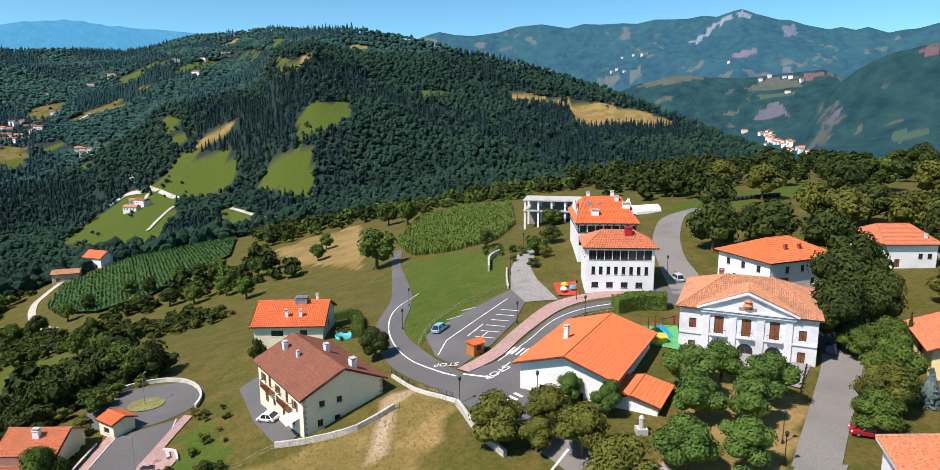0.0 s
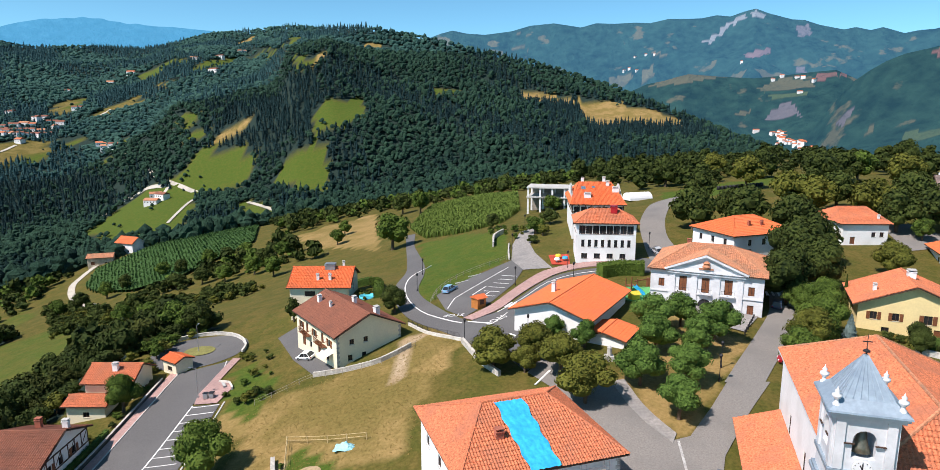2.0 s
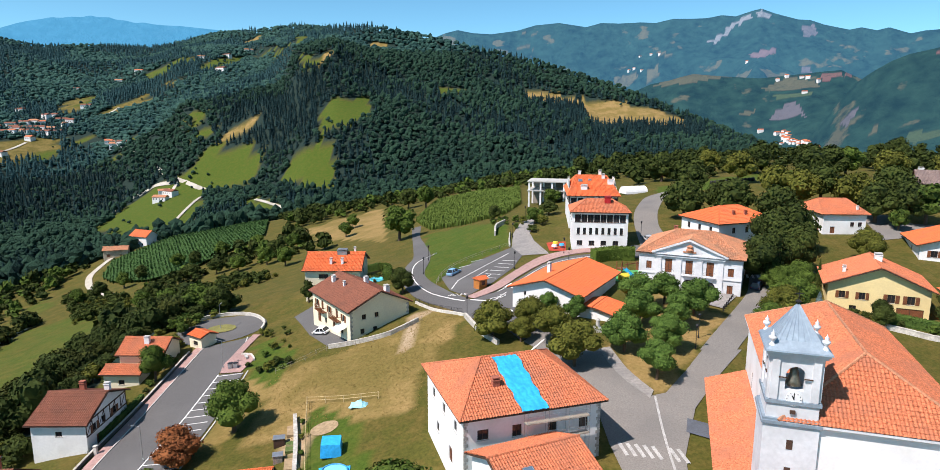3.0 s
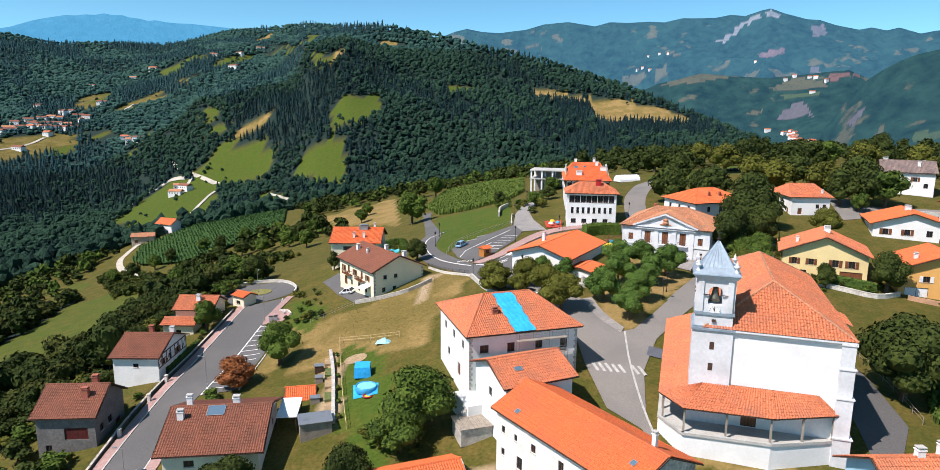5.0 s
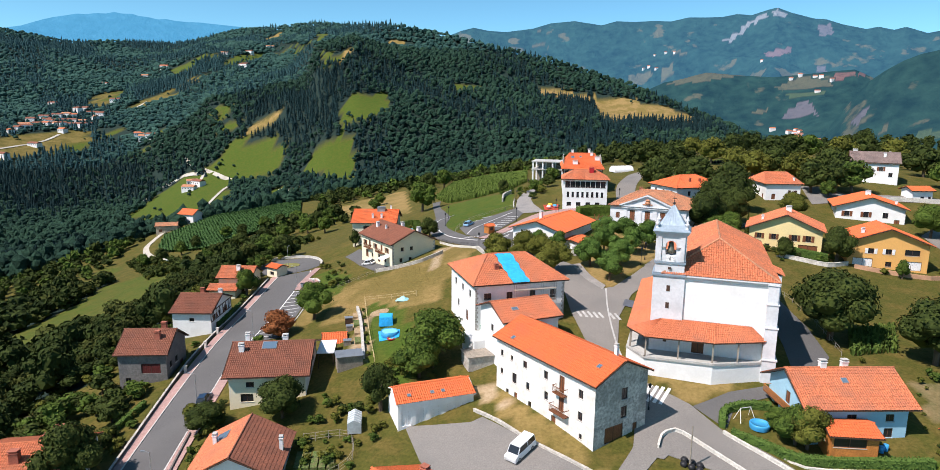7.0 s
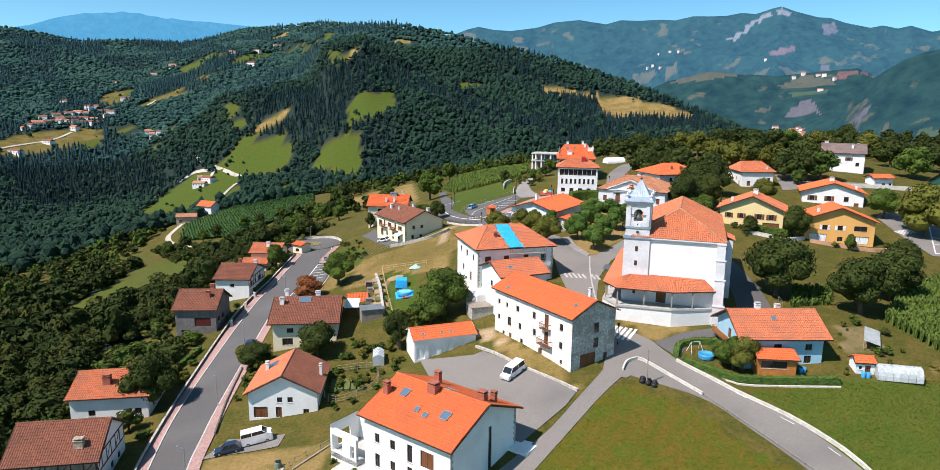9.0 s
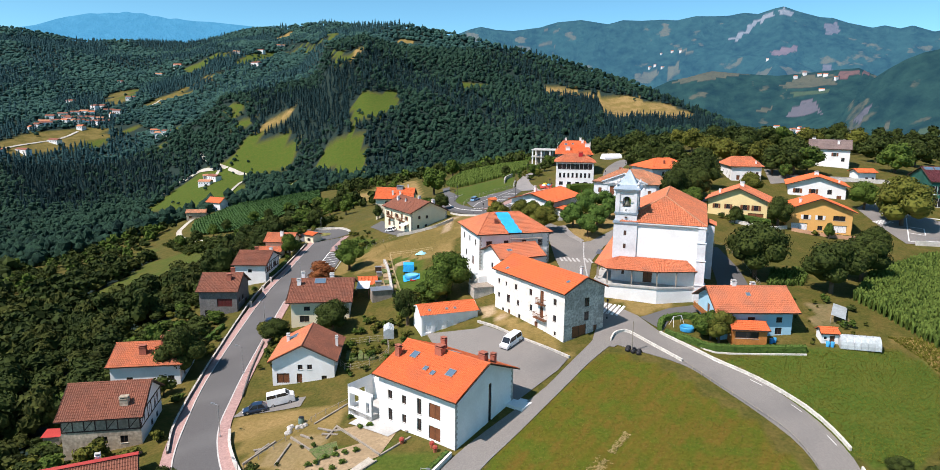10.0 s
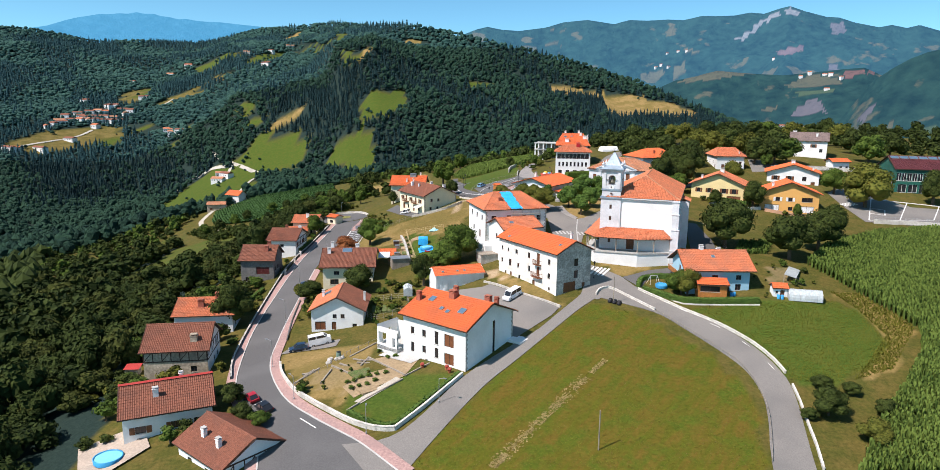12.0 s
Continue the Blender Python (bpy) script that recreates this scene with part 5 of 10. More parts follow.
house("pale blue house with a red roof and wooden balcony", 53.4, 13.4, 4.3, 16.4, 13.2, 6.1, 9.6, 0.9, M_BLUE, M_TILE_RED, over=1.1, chimneys=[(-2.4, 0.2, 0.9, 0.9), (3.0, 3.6, 0.9, 1.4)], skylights=[(-0.4, -2.2, 0.9, 0.9)],
      windows="f -4.6 3.0 1.4 1.1; f -0.8 3.0 1.4 1.1; f 4.6 0.6 1.3 1.4; f 2.0 0.2 1.2 2.1 door; f 4.6 3.0 1.2 1.1; l 0 3.2 1.3 1.9 door; l 3.4 3.2 1.2 1.3; l -3 0.8 1.2 1.2; r 0 2.8 1.2 1.3")
house("garden room of orange boards with a tiled roof", 51.6, 6.2, -3, 7.0, 6.2, 3.9, 4.7, 1.2, M_ORANGEWOOD, M_TILE_ORANGE, over=0.5, windows="f -0.6 1.0 4.2 1.3; l 0 1.0 1.6 1.2; r 0 0.1 1.2 2.0 door", name="garden_room", category="garden room")
house("yellow house with a red gabled roof", 79.2, 95.5, 68, 15.5, 19, 16.1, 20.1, 10.2, M_YELLOW, M_TILE_RED, over=1.0, chimneys=[(1, -0.5, 1.6, 1.1), (-2.6, 5.6, 0.7, 1)],
      windows="l -6 3.3 1.1 1.4 shutters;l -2.6 3.3 1.1 1.4 shutters;l 2.2 3.2 1.3 1.6 shutters;l 5.4 3.2 1.3 1.6 shutters;l 5.4 0.2 4.4 2.2 garage;l -4 0.8 1.2 1.2;b 0 3.2 1.2 1.4 shutters;f 0 3.2 1.2 1.4;f 3 3.2 1.2 1.4")
house("orange house with a pale orange tiled roof", 98.7, 85.5, 76.2, 13.4, 19.3, 14.8, 18.5, 8.2, M_OCHRE, M_TILE_ORANGE, over=1.0, chimneys=[(-2.4, 5, 0.8, 1)], shutter_mat=M_WHITEPAINT,
      windows="l -5.2 0.2 4.4 2.6 garage;l -3.6 4.0 1.3 1.3 shutters;l 0.2 4.0 1.3 1.3 shutters;l 0.4 1.0 1.3 1.2;l 5.2 4.0 3.2 1.4;l 5.2 0.4 4.4 2.2 garage;b 0 4 1.2 1.3;f 0 4 1.2 1.3;f -3 4 1.2 1.3")
house("cream farmhouse with balconies and brown tiled roof", -25.0, 101.2, 126.5, 20.6, 14.6, 10.1, 13.4, 3.7, M_CREAM, M_TILE_BROWN, quoins="l", chimneys=[(6.6, 2.8, 0.9, 1.1), (0.2, -1.8, 0.9, 1.1), (-7.6, -2.6, 1.1, 1.2), (1.6, 2.6, 0.5, 0.8)],
      windows="l -3.6 4.4 0.9 1.0; l -0.8 4.4 0.9 1.0; l -4.0 1.4 0.9 1.1; l -1.2 1.4 0.9 1.1; l 3.0 1.4 0.9 1.2; b -7 3.6 1.1 1.4 shutters; b -4.2 3.4 1.1 2.0 door; b -0.6 3.6 1.1 1.4 shutters; b 3.2 3.4 1.1 2.0 door; b 6.4 3.6 1.1 1.4 shutters; b -6 0.2 1.6 2.2 door; b -2.6 0.8 1.1 1.2; b 1.6 0.2 1.2 2.1 door; b 5.4 0.8 1.2 1.2; f -4 3.6 1.1 1.4; f 3 3.6 1.1 1.4")
house("cream house with a bright orange tiled roof", -36.4, 130.9, 2.0, 15.0, 14.8, 9.7, 13.0, 4.6, M_CREAM, M_TILE_ORANGE, chimneys=[(-0.6, -4.6, 0.6, 1.2), (2.2, -4.6, 0.6, 1.2), (1.6, -0.4, 2.4, 0.7, M_METAL), (4.6, 0.6, 0.5, 1.2)],
      windows="f -2.2 3.0 2.4 1.2; f 3 3.0 1.4 1.2; r 0 3.0 1.3 1.3; l 0 3.0 1.3 1.3; l -3 0.6 1.3 1.3")
house("low white hall with a broad orange roof", 18.4, 96.6, 61, 23.0, 15.5, 15.3, 17.6, 10.2, M_WHITE, M_TILE_ORANGE, over=0.9, chimneys=[(-1.5, 3.2, 0.8, 1.8)], windows="l 2 1.0 1.6 1.3; l -3 1.0 1.6 1.3; f -6 1.2 1.2 1.2; f 0 1.2 1.2 1.2; f 6 1.2 1.2 1.2; b -5 1.2 1.2 1.2; b 3 1.2 1.2 1.2", name="hall", category="hall")
house("low annex with an orange tiled roof", 23.2, 85.6, 61, 8.4, 8.4, 13.0, 13.9, 9.6, M_WHITE, M_TILE_ORANGE, over=0.5, windows="f 0 0.8 1.2 1.2", name="annex", category="annex")
house("white three-storey house with a glazed top floor", 31.3, 136.7, -4.7, 15.3, 12.2, 23.7, 26.4, 14.2, M_WHITE, M_TILE_RED, hip=0.72, chimneys=[(2.0, -1.6, 1.5, 1.3, M_RED)],
      windows=";".join([f"f {-5.4 + 1.54 * i:.2f} 3.8 0.75 1.7 dark" for i in range(8)] + [f"f {-5.0 + 3.0 * i:.2f} 1.0 1.4 1.2 dark" for i in range(4)] + [f"f {-5.6 + 1.6 * i:.2f} 6.9 1.5 2.0 dark" for i in range(8)] + [f"l {-3.6 + 1.8 * i:.1f} 6.9 1.6 2.0 dark" for i in range(5)] + ["r 0 3.8 1 1.4", "l 0 3.8 1 1.4"]))
house("large white house with dormers and an orange roof", 33.4, 164.5, -4, 15.0, 24, 25.0, 29.8, 15.6, M_WHITE, M_TILE_ORANGE, hip=0.25, beams="flr", chimneys=[(-3.4, 0.6, 0.8, 1.2), (2.6, 0.4, 0.8, 1.4), (3.4, -1.8, 0.9, 1.0), (5.2, -5.0, 1.6, 1.0), (-2.6, -8.0, 1.8, 0.9)], skylights=[(-3.4, -3.4, 1.2, 1.6), (-0.6, -3.0, 0.9, 1.0)],
      windows=";".join([f"f {-5.6 + 1.9 * i:.2f} 7.2 1.6 1.6 dark" for i in range(7)] + ["b -6 4 1.2 1.5", "b 0 4 1.2 1.5", "b 6 4 1.2 1.5", "f -6 4 1.2 1.5", "f 2 4 1.2 1.5", "b -8 7.2 1.2 1.5", "b 3 7.2 1.2 1.5"]))
house("long white house with an orange hipped roof", 62.8, 131.5, 22, 18.5, 15, 22.5, 25.7, 16.6, M_WHITE, M_TILE_ORANGE, hip=0.85, windows="f -4 3.4 1.0 1.4; f 0 3.4 1.0 1.4; f 4 3.4 1.0 1.4; f -5 0.4 3.0 2.2 garage; f 3 0.6 1.2 1.3; l -4 3.4 1.0 1.4; l 0 3.4 1.0 1.4; l 4 3.4 1.0 1.4; l -2 0.6 1.2 1.3", chimneys=[(-2, -4, 0.6, 0.8, BRICK), (1.5, -4.2, 0.6, 0.8, BRICK)])
house("white house with a red tiled roof", 96.7, 147.6, -1.2, 12.4, 17, 22.3, 25.5, 16.4, M_WHITE, M_TILE_RED, hip=0.3, chimneys=[(3.8, -6, 0.5, 0.8)], windows="f -3 0.8 1.2 1.8 door; f 2 2.6 1.0 1.2; l -3 2.6 1.0 1.2; l 2 2.6 1.0 1.2; l 5 0.6 1.2 1.8 door; f 4 2.6 1 1.2")
house("white house with an orange gabled roof", 116.2, 126, 70, 17, 20, 17.8, 21, 12.4, M_WHITE, M_TILE_ORANGE, over=1.0, chimneys=[(0, -0, 1.6, 0.9), (-3.5, -7, 0.7, 1)], windows="l -6 2.6 1.4 1.6 shutters;l -1 2.6 1.4 1.6 shutters;l 4 2.6 1.4 1.6;l 7 0.3 1.4 2.0 door;b 0 2.6 1.2 1.4;l -4 0.4 1.2 1.2")
house("white house with a grey-brown tiled roof", 137.8, 164.4, -24, 16, 14, 28.2, 31.6, 23.0, M_WHITE, M_TILE_GREY, chimneys=[(5, 3, 0.8, 1.2), (3, -3, 0.8, 1.1), (-6, 1, 1.4, 1)], windows="f -4 2.4 1.4 1.8 door; f 2 2.4 1.2 1.4 shutters; r 0 2.4 1.2 1.4; r 0 0.2 1.2 2 door; f 5 0.4 1.2 1.4")
house("small white house with an orange roof", 140.2, 141.4, 3.8, 8, 7, 20.8, 22.0, 17.0, M_WHITE, M_TILE_ORANGE, windows="f 0 0.8 1.2 1.2; f 2.4 0.8 1.0 1.2")
house("long maroon-roofed sports hall with green glazed front", 169.5, 115, -14, 44, 24, 20.9, 24.9, 12.0, surface("dark_green_cladding", (0.02, 0.12, 0.09), 0.6, 3, 0.4, 0.1), surface("maroon_roof_sheet", (0.105, 0.028, 0.030), 0.6, 3, 0.3, 0.15), over=0.6, period=0.8, name="sports_hall", category="hall", frame_mat=M_WHITEPAINT, skylights=[(-20 + 3.1 * i, -1.7, 2.7, 2.4) for i in range(14)], windows=";".join(f"f {-20.4 + 1.7 * i:.1f} 4.6 1.5 2.9" for i in range(25)) + ";" + ";".join(f"f {-19 + 3.4 * i:.1f} 0.4 2.8 3.0 dark" for i in range(12)) + ";" + ";".join(f"l {-8 + 4 * i} 1.0 3 3 dark" for i in range(5)))
house("small garden shed with an orange tiled roof", -30.3, 50.0, 14, 5.4, 5.6, -1.8, -0.3, -4.4, M_ORANGEWOOD, M_TILE_ORANGE, over=0.3, name="garden_shed", category="shed", windows="f 0 0.1 1.2 1.9 door")
house("small white garden hut with a red roof", 66.8, 6.6, -4, 3.6, 3.2, 3.0, 3.8, 0.9, M_WHITE, M_TILE_ORANGE, over=0.3, name="garden_hut", category="hut", windows="f 0.4 0.1 0.9 1.6 door; f -0.8 0.9 0.5 0.6")
house("white farmhouse with an orange roof", -218, 376, -20, 15, 11, -31.5, -28, -38, M_WHITE, M_TILE_ORANGE, period=0.8, name="farmhouse", windows="f -3 1 1.4 1.4; f 3 1 1.4 1.4; l 0 1 1.4 1.4; f 0 3.6 1.2 1.2")
house("old red-roofed stone barn", -226, 357, 18, 15, 8, -36.6, -34.6, -41, M_WARMSTONE, M_TILE_OLD, period=0.8, name="barn", category="barn", windows="f -4 0.2 2 2 door; f 3 0.6 1 1")

# ---- church ----
church = thing("church", pose(32.2, 28.8, 3.0, 0, 0, -16), "white church with a stone bell tower and red tiled roofs", "church")
CZ = 3.0
# nave walls and hipped roof
nx0, nx1, ny0, ny1 = -0.6, 15.9, -2.2, 31.0
for a, b in (((nx0, ny0), (nx1, ny0)), ((nx1, ny0), (nx1, ny1)), ((nx1, ny1), (nx0, ny1)), ((nx0, ny1), (nx0, ny0))):
    d = Vector((b[0] - a[0], b[1] - a[1], 0))
    m = pose((a[0] + b[0]) / 2, (a[1] + b[1]) / 2, 0, 0, 0, math.degrees(math.atan2(d.y, d.x)))
    s = Shape()
    ops = [(-2.4, 3.7, 1.9, 2.9)] if a == (nx0, ny0) else ([(-9, 9, 1.2, 2.6), (0, 9, 1.2, 2.6), (9, 9, 1.2, 2.6)] if d.x == 0 else [])
    wall_face(s, d.length, -3, 16.7, ops, m, 0.4)
    w = s.to("wall", M_WHITE, church)
    for o in ops:
        window_part(w, m, *o, M_TIMBER, "door" if o[1] < 5 else "plain")
NE, NR = 16.8, 21.8
corners = [Vector((nx0 - 0.6, ny0 - 0.5, NE)), Vector((nx1 + 0.8, ny0 - 0.5, NE)), Vector((nx1 + 0.8, ny1 + 0.6, NE)), Vector((nx0 - 0.6, ny1 + 0.6, NE))]
rid0, rid1 = Vector((7.65, 5.2, NR)), Vector((7.65, 24.5, NR))
t = Shape()
for a, b, mid, i0, i1 in ((corners[0], corners[1], rid0, 8.9, 8.9), (corners[1], corners[2], (rid0 + rid1) / 2, 7.9, 7.1), (corners[2], corners[3], rid1, 8.9, 8.9), (corners[3], corners[0], (rid0 + rid1) / 2, 7.1, 7.9)):
    d = (b - a).normalized()
    up = (mid - a) - d * (mid - a).dot(d)
    out = d.cross(up)
    t.add(*tile_field(a, b, up, out if out.z > 0 else -out, i0, i1, 0.36))
nroof = t.to("roof", M_TILE_RED, church)
s = Shape()
low = [p - Vector((0, 0, 0.25)) for p in corners]
s.add(corners + low, [(0, 1, 5, 4), (1, 2, 6, 5), (2, 3, 7, 6), (3, 0, 4, 7), (4, 5, 6, 7)])
s.to("cornice", M_PALE, nroof)
for a, b in ((rid0, rid1), (corners[0], rid0), (corners[1], rid0), (corners[2], rid1), (corners[3], rid1)):
    n = max(2, int((b - a).length / 0.5)) * 2
    Shape().pipe([a + (b - a) * i / n + Vector((0, 0, 0.09)) for i in range(n + 1)], (0.15, 0.185), 6).to("ridge_cap", M_TILE_OLD, nroof)
# corner buttress of dressed stone, stepped
for z0, z1, d in ((-3, 4.4, 1.5), (4.4, 9.6, 1.15), (9.6, 13.4, 0.9), (13.4, 16.5, 0.7)):
    s = Shape().box(nx1 - 0.9, nx1 + 0.25 + d * 0.6, ny0 - d * 0.75, ny0 + 1.4, z0, z1)
    s.box(nx1 - 1.0, nx1 + 0.4 + d * 0.6, ny0 - d * 0.75 - 0.12, ny0 + 1.5, z1 - 0.16, z1 + 0.02)
    s.to("buttress_stage", M_PALE, church, "pale dressed stone with a weathered ledge")
for y in (8, 17, 26):
    Shape().box(nx1 - 0.1, nx1 + 1.2, y - 0.7, y + 0.7, -3, 13.2).box(nx1 - 0.1, nx1 + 1.35, y - 0.85, y + 0.85, 13.2, 13.5).to("side_buttress", M_PALE, church)
# sacristy block behind, with its own little tiled roof
s = Shape()
s.box(nx1, nx1 + 2.6, 10.5, 15.5, -3, 15.0)
s.to("side_chapel", M_PALE, church)
t = Shape()
t.add(*tile_field((nx1 + 3.0, 10.1, 15.0), (nx1 + 3.0, 15.9, 15.0), (-3.2, 0, 1.2), (0.3, 0, 1), 0, 0, 0.36))
t.to("side_chapel_roof", M_TILE_RED, church)
# tower: shaft, string courses, belfry with open arches, lead spire
tower = Shape()
for zz0, zz1, h in ((-3, 16.6, 2.5), (17.0, 18.6, 2.32)):
    tower.box(-h, h, -h, h, zz0, zz1)
tob = tower.to("tower", M_PALE, church, "pale ashlar tower shaft")
s = Shape()
s.box(-2.72, 2.72, -2.72, 2.72, 16.45, 16.75).box(-2.6, 2.6, -2.6, 2.6, 16.75, 17.0).box(-2.5, 2.5, -2.5, 2.5, 18.5, 18.85)
s.to("string_course", M_SLATE, tob)
for z, w in ((5.2, 0.28), (11.0, 0.28), (13.9, 0.28), (17.6, 0.24)):
    Shape().box(-w, w, -2.54, -2.4, z, z + (1.0 if z < 17 else 0.35)).to("slit_window", M_TIMBER, tob)
belfry = Shape()
hb = 2.25
for q in range(4):
    m = pose(0, 0, 0, 0, 0, 90 * q) @ pose(0, -hb, 0)
    wall_face(belfry, 2 * hb, 18.85, 23.7, [(0, 19.9, 1.7, 2.4)], m, 0.55)
    for k in range(8):
        a0, a1 = math.pi * k / 8, math.pi * (k + 1) / 8
        for sgn in (1,):
            p = [(0.85 * math.cos(a0), 22.3 - 0.85 + 0.85 * math.sin(a0)), (0.85 * math.cos(a1), 22.3 - 0.85 + 0.85 * math.sin(a1))]
            belfry.add([m @ Vector(c) for c in ((p[0][0], 0, p[0][1]), (p[0][0], 0, 22.3), (p[1][0], 0, 22.3), (p[1][0], 0, p[1][1]))], [(0, 1, 2, 3)])
            belfry.add([m @ Vector(c) for c in ((p[0][0], 0, p[0][1]), (p[1][0], 0, p[1][1]), (p[1][0], 0.6, p[1][1]), (p[0][0], 0.6, p[0][1]))], [(0, 1, 2, 3)])
belfry.box(-hb + 0.3, hb - 0.3, -hb + 0.3, hb - 0.3, 18.8, 19.3)
bob = belfry.to("belfry", M_PALE, church, "pale stone belfry with four open arches")
for q in range(4):
    m = pose(0, 0, 0, 0, 0, 90 * q)
    for k in (-1, 1):
        Shape().box(1.8 * k - 0.35, 1.8 * k + 0.35, -2.42, -2.2, 18.9, 23.5, m).to("pilaster", M_PALE, bob)
s = Shape()
s.box(-2.62, 2.62, -2.62, 2.62, 23.35, 23.6).box(-2.8, 2.8, -2.8, 2.8, 23.6, 23.85)
s.to("cornice", M_PALE, bob)
s = Shape()
for q in range(4):
    m = pose(0, 0, 0, 0, 0, 90 * q)
    s.box(-1.5, -0.72, -2.5, -2.38, 21.15, 21.25, m).box(0.72, 1.5, -2.5, -2.38, 21.15, 21.25, m)
s.tube((-1.6, 0, 21.9), (1.6, 0, 21.9), 0.13, 0.13, 6)
s.to("bell_beam", M_TIMBER, bob)
Shape().lathe([(0.02, 22.0), (0.34, 21.95), (0.42, 21.3), (0.56, 20.7), (0.80, 20.2), (0.74, 20.18)], 14, (0, -1.3, 0)).to("bell", surface("bronze", (0.18, 0.17, 0.13), 0.45, 5, 0.8, 0.2, metal=0.7), bob, smooth=True)
s = Shape()
s.tube((0, -2.33, 19.45 - 0.35), (0, -2.46, 19.45 - 0.35), 0.72, 0.72, 24)
clock = s.to("clock", M_WHITEPAINT, bob, "round white clock face with dark hands")
s = Shape()
s.box(-0.04, 0.04, -2.5, -2.47, 19.05, 19.65).box(-0.05, 0.05, -2.5, -2.47, -0.02, 0.4, pose(0, 0, 19.1) @ Matrix.Rotation(radians(-28), 4, "Y"))
for k in range(12):
    m = pose(0, 0, 19.1) @ Matrix.Rotation(radians(30 * k), 4, "Y")
    s.box(-0.02, 0.02, -2.49, -2.47, 0.56, 0.66, m)
s.to("clock_hand", M_BLACKMETAL, clock)
s = Shape()
lev = [(2.95, 23.85), (2.9, 24.0), (1.95, 24.75), (0.12, 27.9)]
for (h0, z0), (h1, z1) in zip(lev, lev[1:]):
    for q in range(4):
        m = pose(0, 0, 0, 0, 0, 90 * q)
        s.add([m @ Vector(c) for c in ((-h0, -h0, z0), (h0, -h0, z0), (h1, -h1, z1), (-h1, -h1, z1))], [(0, 1, 2, 3)])
spire = s.to("spire", M_SLATE, church, "blue-grey lead pyramid spire")
for q in range(4):
    m = pose(0, 0, 0, 0, 0, 90 * q)
    for k in range(-3, 4):
        a, b = Vector((k * 0.55, -1.95, 24.77)), Vector((k * 0.035, -0.13, 27.88))
        Shape().tube(m @ a, m @ b, 0.035, 0.02, 4).to("lead_roll", M_SLATE, spire)
Shape().tube((0, 0, 27.8), (0, 0, 29.6), 0.05, 0.02, 6).box(-0.35, 0.35, -0.03, 0.03, 28.9, 28.98).lathe([(0.02, 28.0), (0.28, 28.1), (0.28, 28.2), (0.02, 28.35)], 8).to("cross", M_BLACKMETAL, spire)
for sx in (-1, 1):
    for sy in (-1, 1):
        Shape().lathe([(0.28, 23.95), (0.28, 24.4), (0.16, 24.5), (0.16, 24.75), (0.38, 25.0), (0.38, 25.15), (0.14, 25.3), (0.22, 25.45), (0.09, 25.6), (0.02, 25.85)], 12, (sx * 2.3, sy * 2.3, 0)).to("pinnacle", M_PALE, spire, smooth=True)
# porch: parapet wall, floor, posts and tiled lean-to roof round the front and the west side
PO = [(-6.2, 30.0), (-6.2, -2.9), (-3.0, -7.0), (7.7, -6.6), (15.6, -3.0)]
PI = [(-0.6, 30.0), (-0.6, -2.2), (-0.6, -2.3), (7.7, -2.3), (13.2, -2.25)]
FLOOR_Z, EAVE_Z, TOP_Z = 3.6, 7.2, 9.2
s = Shape()
s.prism([(x * 0.985, y * 0.96) for x, y in PO] + [(15.4, -2.2), (-0.5, -2.2), (-0.5, 30)], -3, FLOOR_Z - 0.05)
plinth = s.to("porch_base", M_WHITE, church, "whitewashed porch base with stone coping")
s = Shape()
s.prism([(x, y * 0.985) for x, y in PO] + [(15.5, -2.2), (-0.55, -2.2), (-0.55, 30)], FLOOR_Z - 0.05, FLOOR_Z + 0.02)
for (x0, y0), (x1, y1) in zip(PO[1:], PO[2:]):
    d = Vector((x1 - x0, y1 - y0, 0))
    m = pose(x0, y0, 0, 0, 0, math.degrees(math.atan2(d.y, d.x)))
    s.box(0, d.length, 0.05, 0.5, FLOOR_Z - 0.1, FLOOR_Z + 0.28, m)
s.to("porch_floor", M_CONCRETE, plinth)
t = Shape()
for i in range(4):
    a, b, c, d = Vector((*PO[i], EAVE_Z)), Vector((*PO[i + 1], EAVE_Z)), Vector((*PI[i + 1], TOP_Z)), Vector((*PI[i], TOP_Z))
    n = max(4, int((b - a).length / 0.18))
    rows = 9
    base = len(t.v)
    out = (b - a).cross(d - a).normalized()
    out = out if out.z > 0 else -out
    for r in range(rows + 1):
        for k, step in ((0, 0.05), (1, 0.0)):
            rr = min(r + k, rows) / rows
            for j in range(n + 1):
                p, q = a + (b - a) * j / n, d + (c - d) * j / n
                t.v.append(tuple(p + (q - p) * rr + out * (step + (0.09 if j % 2 else 0))))
    w = n + 1
    for r in range(2 * (rows + 1) - 1):
        for j in range(n):
            t.f.append((base + r * w + j, base + r * w + j + 1, base + (r + 1) * w + j + 1, base + (r + 1) * w + j))
pr = t.to("porch_roof", M_TILE_RED, church)
s = Shape()
for i in range(4):
    a, b, c, d = Vector((*PO[i], EAVE_Z - 0.14)), Vector((*PO[i + 1], EAVE_Z - 0.14)), Vector((*PI[i + 1], TOP_Z - 0.14)), Vector((*PI[i], TOP_Z - 0.14))
    up = Vector((0, 0, 0.13))
    s.add([a, b, c, d, a + up, b + up], [(3, 2, 1, 0), (0, 1, 5, 4)])
s.to("porch_boarding", M_TIMBER, pr)
